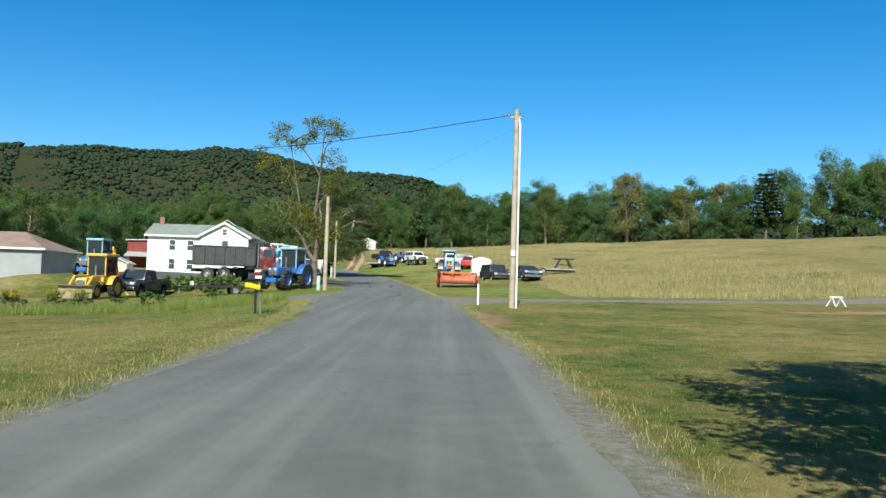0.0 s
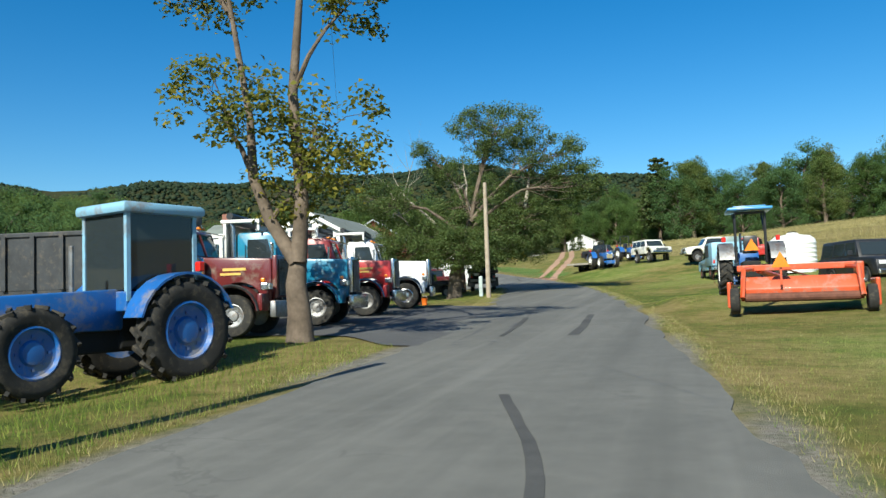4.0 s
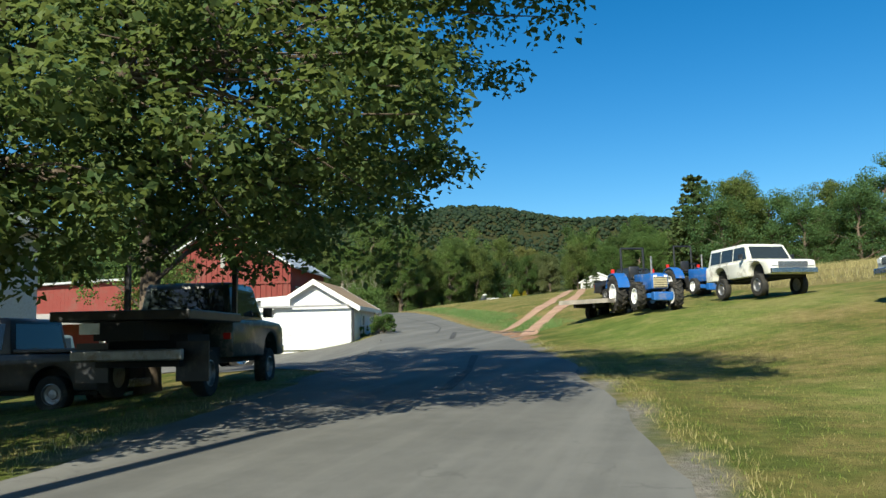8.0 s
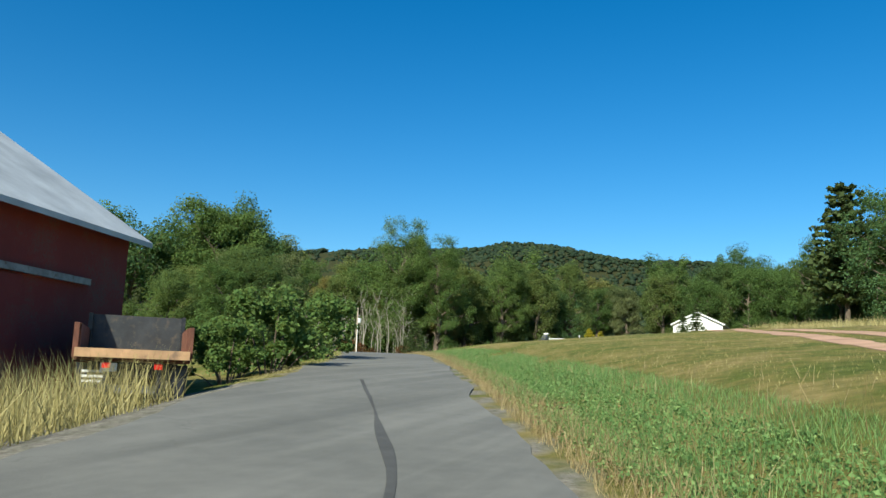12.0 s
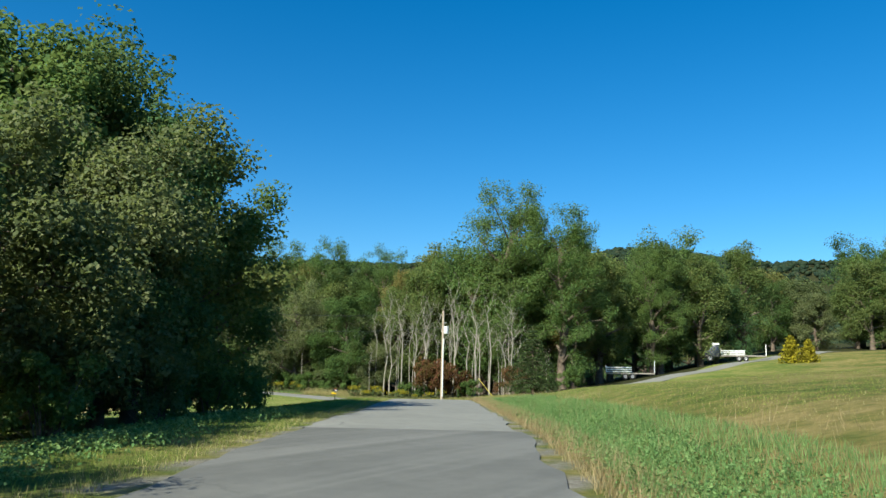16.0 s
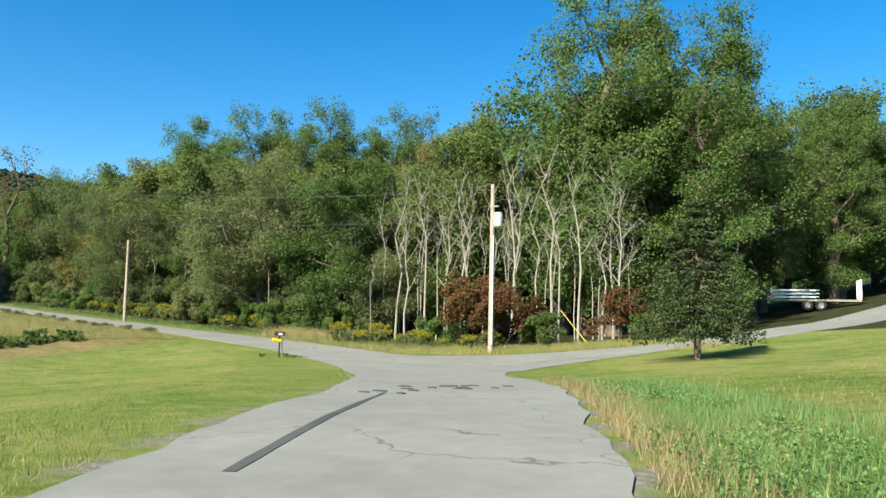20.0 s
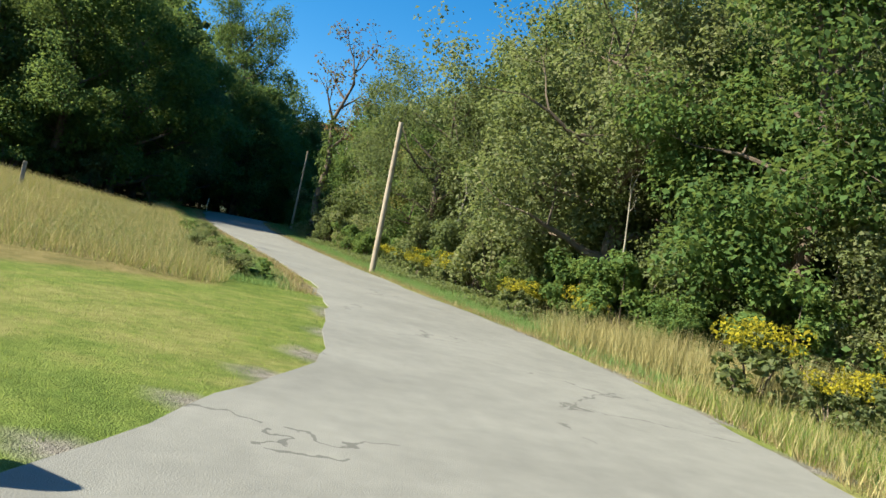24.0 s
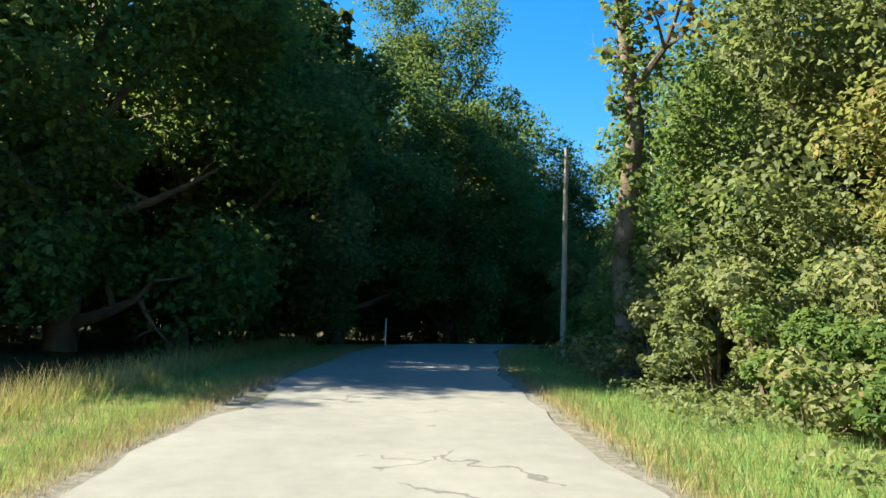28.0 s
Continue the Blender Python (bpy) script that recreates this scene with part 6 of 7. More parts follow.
        if canopy:
            part("canopy", Kit().box(0.2, 0, zc + 1.58, 1.9, 1.5, 0.1, ch=0.045).box(0.2, 0, zc + 1.66, 1.5, 1.1, 0.06, ch=0.025), canopy, t, "sun canopy", True)
    part("seat", Kit().box(0.05, 0, zc + 0.1, 0.5, 0.5, 0.14, ch=0.05).box(-0.2, 0, zc + 0.4, 0.12, 0.48, 0.5, ch=0.05), BLACK, t, smooth=True)
    if flash:
        part("warning_triangle", Kit().add([(-0.62, -0.25, zc + 0.1), (-0.62, 0.25, zc + 0.1), (-0.62, 0, zc + 0.52), (-0.6, -0.25, zc + 0.1), (-0.6, 0.25, zc + 0.1), (-0.6, 0, zc + 0.52)], [(0, 1, 2), (5, 4, 3), (0, 3, 4, 1), (1, 4, 5, 2), (2, 5, 3, 0)]), AMBER, t, "orange slow-vehicle triangle")
    return t

# ---- the hero trees ----

def lobed_tree(name, label, x, y, lobes, seed, mat, trunk_h, trunk_r, per, size, clump=0.6, bare=(), lean=(0, 0), stems=()):
    """A spreading tree: lobes of foliage (dx, dy, height, half width, half height, clumps), each on its own limb."""
    g = np.random.RandomState(seed)
    root = place(thing(name, label, "tree"), x, y)
    kit, C = Kit(), []
    trunk = [Vector((0.1 * g.randn() * u + lean[0] * u * u, 0.1 * g.randn() * u + lean[1] * u * u, trunk_h * u)) for u in (0, 0.05, 0.3, 0.6, 1.0)]
    trunk[0].z = -0.3
    kit.tube(trunk, [trunk_r * k for k in (1.5, 1.15, 0.95, 0.85, 0.6)], 12, cap=False)
    for path, r in stems:
        kit.tube(path, [r * (1 - 0.85 * k / (len(path) - 1)) for k in range(len(path))], 9, cap=False)
    for dx, dy, h, rw, rh, n in lobes:
        c = Vector((dx, dy, h))
        a = trunk[2].lerp(trunk[4], min(1.0, max(0.0, (h - 2.0) / 7.0)))
        low = [Vector(p) for path, _ in stems for p in path if p[2] < h - 0.8]
        if low:
            a = min(low, key=lambda p: (p - c).length)
        m = a.lerp(c, 0.5) + Vector((0.3 * g.randn(), 0.3 * g.randn(), 0.12 * (c - a).length))
        r = trunk_r * (0.18 + 0.05 * rw)
        path = [a, a.lerp(m, 0.5) + Vector((0, 0, 0.15)), m, m.lerp(c, 0.6), c]
        kit.tube(path, [r, r * 0.85, r * 0.65, r * 0.42, r * 0.2], 7, cap=False)
        d = g.randn(n, 3)
        d /= np.linalg.norm(d, axis=1)[:, None]
        rad = 0.35 + 0.65 * g.rand(n) ** 0.5
        P = np.array(c) + d * rad[:, None] * np.array([rw, rw * 0.9, rh])
        for j, p in enumerate(P):
            C.append(p)
            if j % 2 == 0:
                s_ = path[2].lerp(path[4], g.rand())
                q = s_.lerp(Vector(p), 0.55) + Vector(0.2 * g.randn(3))
                kit.tube([s_, q, Vector(p)], [r * 0.22, r * 0.12, 0.008], 4, cap=False)
    part("trunk", kit, BARK, root, smooth=True)
    for k in range(len(bare)):
        bk = Kit()
        (bx, by, bz), way, length, r = bare[k]
        limb(bk, g, (bx, by, bz), way, length, r, 2, [], 0.3)
        part("bare_limb", bk, PALE_BARK, root, "bare grey dead limb", True)
    C = np.array(C)
    v, f = leaves(g, C, clump * (0.65 + 0.7 * g.rand(len(C))), per, size, squash=0.7, flat=1.1, hollow=0.2)
    part("crown", raw_mesh("crown", v, f, 4, mat), mat, root)
    return root


def seen_from_road(rows):
    """Lobes given across and along the road's line of sight, turned to the compass."""
    return [(0.965 * u - 0.255 * w, 0.255 * u + 0.965 * w, h, rw, rh, n) for u, w, h, rw, rh, n in rows]


lobed_tree("walnut_tree", "forked walnut with thin yellowing leaves", -10.1, 65.8, [
    (-2.3, 0.2, 12.2, 2.0, 1.2, 26), (0.0, 0.5, 13.0, 1.8, 1.1, 24), (1.6, -0.4, 12.6, 1.2, 0.9, 12), (-4.5, 0.0, 10.2, 1.3, 1.0, 16), (-2.6, 0.8, 9.1, 1.6, 1.0, 18), (0.9, 0.0, 9.9, 1.3, 1.2, 16), (1.2, 0.8, 8.3, 1.1, 0.8, 12),
    (-1.7, -0.4, 5.8, 1.5, 1.2, 26), (0.4, 0.3, 5.2, 1.6, 1.2, 26), (-0.6, 0.6, 3.8, 1.3, 0.8, 14), (1.2, -0.2, 4.2, 1.1, 0.8, 14)],
    51, WALNUT, 2.3, 0.29, 46, 0.15, 0.55, (), (-0.05, 0),
    [([(-0.05, 0, 1.9), (-0.7, 0, 2.9), (-1.15, 0, 4.0), (-1.2, 0, 5.4), (-1.7, 0.1, 8.0), (-2.4, 0.2, 11.6)], 0.19), ([(0, 0, 1.9), (0.08, 0.1, 3.4), (-0.15, 0.2, 6.0), (0.1, 0.3, 9.0), (0.3, 0.4, 12.4)], 0.21)])
lobed_tree("maple_tree", "huge old maple leaning over the road and parked trucks", -15.9, 101.0, seen_from_road([
    (3.3, 1.2, 11.9, 3.3, 1.7, 90), (2.6, 1.6, 9.9, 1.7, 1.2, 26), (6.6, 1.0, 9.6, 2.7, 1.9, 76), (8.9, 0.6, 7.9, 2.0, 1.5, 52), (6.6, 3.8, 6.9, 2.6, 1.8, 64), (4.9, 0.6, 4.9, 2.4, 2.3, 90),
    (1.6, 2.4, 6.9, 3.4, 2.4, 90), (0.3, 1.0, 4.2, 3.9, 2.1, 120), (4.4, 4.0, 4.0, 2.9, 1.7, 64), (-4.9, -0.6, 6.8, 2.4, 1.2, 50), (-2.9, 0.4, 4.6, 3.0, 2.0, 90), (-1.6, 1.0, 10.2, 1.2, 0.8, 16), (-0.3, 1.2, 9.0, 1.3, 0.8, 16), (0.6, -1.8, 3.3, 2.6, 1.5, 70), (-2.6, -1.6, 3.4, 2.2, 1.3, 50), (2.8, -0.8, 3.4, 1.8, 1.3, 40)]),
    52, MAPLE, 5.2, 0.46, 125, 0.125, 0.62,
    [((4.6, 2.4, 6.2), (0.5, 0.2, 0.9), 4.2, 0.13), ((-1.2, 0.8, 5.0), (-0.75, 0.1, 0.75), 5.0, 0.12), ((-2.0, 0.2, 4.5), (-0.9, -0.2, 0.35), 5.0, 0.10), ((1.0, 1.2, 6.0), (-0.3, 0.1, 1.0), 4.2, 0.11)], (1.2, 0.4))
lobed_tree("maple_tree", "smaller maple whose branch reaches over the road", -17.4, 109.0, [
    (4.2, 1.8, 6.9, 1.5, 0.8, 20), (1.6, 1.2, 8.2, 2.0, 1.2, 30), (-0.6, 0.4, 6.4, 2.2, 1.5, 34), (-2.4, 1.0, 5.0, 1.7, 1.2, 24), (3.7, 3.0, 4.8, 1.2, 0.6, 26), (2.5, 2.0, 3.9, 1.2, 0.8, 24), (4.9, 3.9, 5.5, 0.9, 0.4, 13), (1.2, 2.6, 4.8, 1.4, 1.0, 24)], 59, MAPLE, 4.6, 0.24, 90, 0.125, 0.5)
place(decid("tree", "small rough tree before the red barn", 6.2, 2.4, 55, GREEN, per=36, size=0.15, clear=0.2, limbs=10, levels=2, clump=0.55), -34.7, 131.0)
lobed_tree("tree", "broad-leaved tree overhanging the lawn", 7.0, 4.6, [
    (-1.3, 4.3, 4.3, 0.7, 0.5, 9), (0.0, 0.6, 6.2, 3.1, 1.8, 90), (-2.9, -2.2, 4.0, 2.2, 1.2, 70), (0.8, -2.2, 4.2, 2.8, 1.5, 80), (-2.4, 1.0, 4.6, 2.0, 1.1, 60), (2.4, 1.5, 4.4, 2.4, 1.5, 60), (0.6, 2.2, 3.8, 2.0, 0.9, 40)], 24, GREEN, 4.0, 0.25, 90, 0.14, 0.6)
ivy_trunk = place(decid("dead_tree", "tall dead trunk wrapped in reddening ivy", 17, 2.6, 56, RUST, BARK, per=8, size=0.22, clear=0.45, limbs=8, levels=1, clump=0.55, upright=1.0, trunk_r=0.26), -137.6, 257.9)
kit, C, R = Kit(), [], []
for j in range(34):
    a = j * 2.4
    C.append((0.3 * math.cos(a), 0.3 * math.sin(a), 0.4 + j * 0.26))
    R.append(0.42 + 0.15 * math.sin(j))
v, f = leaves(np.random.RandomState(57), C, R, 60, 0.17)
part("ivy", raw_mesh("ivy", v, f, 4, MIXED), MIXED, ivy_trunk, "climbing ivy")

# ---- paints ----
MAROON = paint("maroon_truck_paint", (0.12, 0.016, 0.017))
TEAL = paint("teal_blue_truck_paint", (0.016, 0.19, 0.32))
RED = paint("red_truck_paint", (0.46, 0.028, 0.028))
TRUCK_WHITE = paint("white_truck_paint", (0.80, 0.80, 0.80))
DUMP_BLACK = plain("black_dump_steel", (0.035, 0.038, 0.042), 0.55, 0.2, 0.3, dirt=(0.10, 0.08, 0.06))
DUMP_WHITE = paint("white_dump_paint", (0.72, 0.72, 0.69), 0.45)
FORD_BLUE = paint("tractor_blue_paint", (0.015, 0.11, 0.36), 0.4)
PALE_BLUE = paint("pale_blue_paint", (0.22, 0.42, 0.56), 0.5, (0.20, 0.16, 0.13))
MACHINE_YELLOW = paint("machine_yellow_paint", (0.62, 0.36, 0.03), 0.5)
ORANGE = paint("orange_red_machine_paint", (0.50, 0.075, 0.02), 0.5)
NAVY = paint("dark_navy_paint", (0.012, 0.016, 0.035), 0.3)
GREY_GREEN = paint("grey_green_paint", (0.17, 0.25, 0.25), 0.4)
DARK_GREEN = paint("dark_green_paint", (0.012, 0.025, 0.02), 0.35)
GOLD_LETTER = plain("gold_lettering", (0.60, 0.40, 0.10), 0.4)
CREAM = paint("cream_white_paint", (0.74, 0.72, 0.64), 0.4)
PLANK = plain("grey_plank", (0.27, 0.24, 0.20), 0.85, var=0.3, bump=0.3)
ORANGE_WOOD = plain("orange_stained_wood", (0.42, 0.15, 0.035), 0.6, var=0.25)
RUSTY = plain("rusty_steel", (0.14, 0.055, 0.035), 0.8, 0.3, 0.4, 4, 20, bump=0.3)


def at(x, y, turn=0.0, dz=0.0):
    return pose(x, y, ground_z(x, y) + dz, 0, 0, turn)


# ---- truck yard ----
heavy_truck("maroon conventional dump truck with a black dump body", at(-12.5, 67.6, 10, 0.03), MAROON, DUMP_BLACK, sign=GOLD_LETTER, dull=True)
heavy_truck("teal-blue conventional dump truck with a chrome grille", at(-12.14, 71.72, 11, 0.03), TEAL, DUMP_WHITE, sign=None)
heavy_truck("red conventional dump truck with gold hood lettering", at(-12.56, 76.8, 10, 0.03), RED, DUMP_WHITE, sign=GOLD_LETTER)
heavy_truck("white conventional dump truck with polished wheels", at(-12.72, 81.6, 14, 0.03), TRUCK_WHITE, DUMP_WHITE, rim=CHROME)
tractor("large blue cab tractor with deep-lugged tyres", at(-11.0, 61.4, -108), FORD_BLUE, 0.92, 0.72, 2.7, cab=PALE_BLUE, rim=FORD_BLUE, lugs=18, wide=1.15)
light_truck("dark grey pickup truck facing the drive", at(-21.4, 58.4, -98), NAVY, "pickup", 0.12, 5.4)
tractor("pale blue cab tractor parked behind the pickup", at(-28.4, 67.5, -92), FORD_BLUE, 0.8, 0.5, 2.3, cab=PALE_BLUE, fwd=False)


def backhoe(m):
    t = tractor("yellow backhoe loader with its bucket on the ground", m, MACHINE_YELLOW, 0.72, 0.48, 2.2, cab=MACHINE_YELLOW, rim=MACHINE_YELLOW, lugs=14, fwd=False, name="backhoe_loader", category="backhoe")
    for s in (-1, 1):
        part("loader_arm", Kit().tube([(0.9, s * 0.62, 1.5), (2.4, s * 0.62, 1.45), (3.2, s * 0.62, 0.6)], 0.08, 6), MACHINE_YELLOW, t)
        part("lift_cylinder", Kit().rod((1.1, s * 0.6, 0.9), (2.3, s * 0.6, 1.35), 0.045, 8), CHROME, t)
    part("bucket", Kit().prism([(3.2, 0.05), (3.95, 0.03), (3.95, 0.07), (3.3, 0.12), (3.22, 0.75), (3.5, 0.85), (3.15, 0.9), (3.1, 0.2)], -1.15, 1.15, 0.01), plain("worn_bucket_steel", (0.28, 0.22, 0.14), 0.6, 0.4), t, "wide worn steel loader bucket")
    part("boom", Kit().tube([(-0.9, 0, 0.9), (-1.3, 0, 3.3), (-1.05, 0, 3.5)], [0.14, 0.11, 0.08], 6), MACHINE_YELLOW, t)
    part("dipper", Kit().tube([(-1.1, 0, 3.45), (-1.9, 0, 1.7)], [0.1, 0.07], 6), MACHINE_YELLOW, t)
    for s in (-1, 1):
        part("stabiliser", Kit().tube([(-0.9, s * 0.6, 0.8), (-1.0, s * 1.3, 0.25)], 0.07, 6), MACHINE_YELLOW, t)
    return t


backhoe(at(-22.6, 54.6, -97))


def utility_trailer(m):
    t = thing("utility_trailer", "low black utility trailer with a white front board", "trailer", m)
    part("deck", Kit().box(0, 0, 0.55, 4.4, 1.9, 0.07), PLANK, t)
    for s in (-1, 1):
        part("side_rail", Kit().box(0, s * 0.95, 0.85, 4.4, 0.05, 0.05).box(0, s * 0.95, 0.6, 4.4, 0.06, 0.12), BLACK, t)
        for j in range(6):
            part("rail_post", Kit().box(-2.1 + j * 0.84, s * 0.95, 0.72, 0.05, 0.05, 0.3), BLACK, t)
        wheel(t, 0.7, s * 1.08, 0.34, 0.34, 0.2, s)
    part("front_board", Kit().box(-2.25, 0, 0.78, 0.08, 2.0, 0.3), WHITE, t, "white painted front board")
    part("tongue", Kit().rod((-2.2, 0.5, 0.5), (-3.3, 0, 0.5), 0.05, 6).rod((-2.2, -0.5, 0.5), (-3.3, 0, 0.5), 0.05, 6), BLACK, t)
    part("jack", Kit().rod((-3.1, 0, 0.0), (-3.1, 0, 0.8), 0.04, 6), STEEL, t)
    part("ramp_gate", Kit().box(2.25, 0, 1.15, 0.06, 1.8, 1.2), BLACK, t)
    return t


utility_trailer(at(-15.6, 58.9, 22))


# ---- right-hand grass ----
tractor("open tractor with a blue canopy and grey fenders", at(1.05, 79.1, 90), FORD_BLUE, 0.86, 0.55, 2.4, canopy=paint("sky_blue_canopy", (0.06, 0.28, 0.62), 0.4), fenders=STEEL, lugs=18, flash=True)


def mower(m):
    t = thing("mower_conditioner", "orange-red mower conditioner hitched behind the tractor", "farm machine", m, "")
    part("header", Kit().prism([(-0.7, 0.35), (0.7, 0.35), (0.75, 0.6), (0.35, 1.0), (-0.5, 1.05), (-0.75, 0.7)], -1.6, 1.6, 0.03), ORANGE, t, "sheet-metal header hood", True)
    for s in (-1, 1):
        wheel(t, -1.1, s * 1.75, 0.38, 0.38, 0.26, s, 0.5, RUSTY)
        part("end_shield", Kit().box(-0.55, s * 1.9, 0.55, 1.3, 0.12, 0.75, ch=0.04), ORANGE, t)
        part("lift_arm", Kit().tube([(-1.1, s * 1.55, 0.45), (-0.6, s * 1.5, 1.25), (0.2, s * 1.2, 1.3)], 0.07, 6), ORANGE, t)
    part("top_beam", Kit().box(0.1, 0, 1.32, 0.18, 3.4, 0.18, ch=0.02), ORANGE, t)
    part("tongue", Kit().tube([(0.2, 1.1, 1.25), (1.8, 0.5, 1.05), (3.4, 0.1, 0.7)], 0.09, 6), ORANGE, t)
    part("roller", Kit().rod((-0.75, -1.5, 0.45), (-0.75, 1.5, 0.45), 0.13, 12), RUSTY, t)
    part("chain_case", Kit().box(-0.1, -1.55, 1.15, 0.9, 0.2, 0.5, ch=0.05), ORANGE, t)
    part("warning_triangle", Kit().add([(-1.0, 0.25, 1.3), (-1.0, 0.75, 1.3), (-1.0, 0.5, 1.75), (-0.97, 0.25, 1.3), (-0.97, 0.75, 1.3), (-0.97, 0.5, 1.75)], [(0, 1, 2), (5, 4, 3), (0, 3, 4, 1), (1, 4, 5, 2), (2, 5, 3, 0)]), AMBER, t, "orange slow-vehicle triangle")
    part("post", Kit().box(-0.9, 0.5, 1.15, 0.06, 0.06, 0.7), ORANGE, t)
    return t


mower(at(1.9, 74.0, 84))
light_truck("black sport utility vehicle parked nose out", at(6.0, 84.5, -75), BLACK, "suv", 0.0, 4.9, category="suv")
light_truck("dark sedan with a pale front bumper", at(8.7, 79.0, -80), NAVY, "car", -0.12, 4.7, 1.8, 0.32, "car")
light_truck("red pickup truck behind the white tank", at(4.8, 117.5, 165), RED, "pickup", 0.08, 5.3)


def poly_tank(m):
    t = thing("water_tank", "big white plastic tank on the grass", "tank", m)
    prof = [(0, 0), (1.32, 0.0)]
    for j in range(7):
        prof += [(1.30, 0.05 + j * 0.27), (1.34, 0.14 + j * 0.27), (1.30, 0.25 + j * 0.27)]
    prof += [(1.26, 2.02), (1.0, 2.22), (0.35, 2.32), (0.32, 2.42), (0, 2.42)]
    part("shell", Kit().lathe(prof, (0, 0, 0), 'z', 32), plain("white_polyethylene", (0.80, 0.80, 0.77), 0.45, var=0.04), t, smooth=True)
    part("lid", Kit().lathe([(0, 2.43), (0.24, 2.43), (0.24, 2.5), (0, 2.52)], (0, 0, 0), 'z', 16), BLACK, t)
    return t


poly_tank(at(5.45, 101.2))


def goose_trailer(m):
    t = thing("gooseneck_trailer", "low trailer with a black trestle frame on it", "trailer", m)
    part("deck", Kit().box(0.6, 0, 0.6, 5.6, 2.2, 0.16), PLANK, t)
    part("frame_rail", Kit().box(0.6, 0.7, 0.45, 5.6, 0.12, 0.2).box(0.6, -0.7, 0.45, 5.6, 0.12, 0.2), BLACK, t)
    for x in (1.6, 2.5):
        for s in (-1, 1):
            wheel(t, x, s * 1.1, 0.36, 0.37, 0.22, s)
    part("trestle_top", Kit().box(-0.9, 0, 1.85, 2.4, 1.9, 0.12, ch=0.02), BLACK, t)
    for s in (-1, 1):
        for x0, x1 in ((-1.9, -1.3), (0.1, -0.5)):
            part("trestle_leg", Kit().rod((x0, s * 0.8, 0.65), (x1, s * 0.7, 1.8), 0.07, 6), BLACK, t)
    part("brace", Kit().box(-0.9, 0, 1.15, 1.6, 0.1, 0.1), BLACK, t)
    return t


goose_trailer(at(14.0, 95.5, 178))
van = light_truck("faded pale blue utility truck with a tall rear box", at(1.5, 106.0, 98), PALE_BLUE, "pickup", 0.1, 5.2, 2.0, 0.38, "utility truck", name="utility_truck", rim=RUSTY)
part("box_body", Kit().prism([(-2.75, 0.75), (-0.3, 0.75), (-0.3, 2.25), (-2.7, 2.25)], -1.04, 1.04, 0.05), PALE_BLUE, van, "tall faded box body", True)
part("rack_panel", Kit().box(-1.0, 1.05, 1.75, 1.2, 0.03, 0.75), BLACK, van)
for s in (-1, 1):
    part("rear_window", Kit().box(-2.765, s * 0.42, 1.72, 0.03, 0.34, 0.38, ch=0.01), GLASS, van)
    part("rear_lamp", Kit().box(-2.77, s * 0.93, 1.0, 0.03, 0.12, 0.2), RED_LAMP, van)
part("rear_door_seam", Kit().box(-2.765, 0, 1.45, 0.015, 0.02, 1.3), DARK, van)


def hay_rake(m):
    t = thing("hay_rake", "old yellow side-delivery hay rake", "farm machine", m)
    part("frame_bar", Kit().tube([(-1.6, -0.3, 0.9), (0, 0, 1.0), (1.6, 0.3, 0.9)], 0.06, 6), MACHINE_YELLOW, t)
    for x in (-1.4, -0.7, 0.0, 0.7, 1.4):
        part("rake_bar", Kit().tube([(x, 0.2 * x, 0.95), (x - 0.3, -0.5 + 0.2 * x, 0.55), (x - 0.2, -0.55 + 0.2 * x, 0.2), (x + 0.1, -0.2 + 0.2 * x, 0.12)], 0.025, 5), MACHINE_YELLOW, t)
    hoop = [(-1.7 + 0.45 * math.cos(q), -0.4, 0.55 + 0.45 * math.sin(q)) for q in [2 * math.pi * j / 16 for j in range(17)]]
    part("hoop", Kit().tube(hoop, 0.014, 6), RUSTY, t)
    part("reel", Kit().rod((-1.6, -0.45, 0.5), (1.5, 0.1, 0.5), 0.05, 6), RUSTY, t)
    for x in (-0.9, 1.5):
        wheel(t, x, 0.5, 0.34, 0.34, 0.16, 1, 0.6, RUSTY)
    part("tongue", Kit().rod((1.6, 0.3, 0.9), (3.0, 0.8, 0.5), 0.05, 6), RUSTY, t)
    return t


hay_rake(at(2.3, 91.5, 12))
light_truck("white and grey-green lifted pickup with a flat tyre look", at(2.0, 121.0, 192), CREAM, "pickup", 0.22, 5.4, 1.95, 0.40, two_tone=GREY_GREEN, topper=GREY_GREEN)
light_truck("cream-white lifted four-wheel-drive wagon", at(-3.6, 129.6, -62), CREAM, "suv", 0.34, 4.75, 2.0, 0.45, "suv", name="sport_utility_vehicle")
tractor("blue four-wheel-drive tractor with white rims", at(-8.5, 129.8, -66), FORD_BLUE, 0.78, 0.57, 2.2, rim=WHITE, lugs=16, grille=plain("tan_grille", (0.42, 0.36, 0.22), 0.7))
tractor("second blue tractor standing behind the first", at(-6.4, 138.5, -60), FORD_BLUE, 0.72, 0.42, 2.0, rim=WHITE, fwd=False)


def flat_wagon(m):
    t = thing("flat_wagon", "grey plank flat wagon with tandem wheels", "wagon", m)
    for j in range(8):
        part("plank", Kit().box(0, -1.1 + j * 0.314, 0.80, 6.2, 0.30, 0.07), PLANK, t)
    part("edge_rail", Kit().box(0, -1.27, 0.75, 6.2, 0.05, 0.18).box(-3.1, 0, 0.75, 0.06, 2.5, 0.18), PLANK, t)
    part("frame_rail", Kit().box(0, 0.5, 0.62, 6.0, 0.12, 0.24).box(0, -0.5, 0.62, 6.0, 0.12, 0.24), DARK, t)
    for x in (-1.1, -0.1):
        for s in (-1, 1):
            wheel(t, x, s * 0.95, 0.36, 0.36, 0.24, s)
    return t


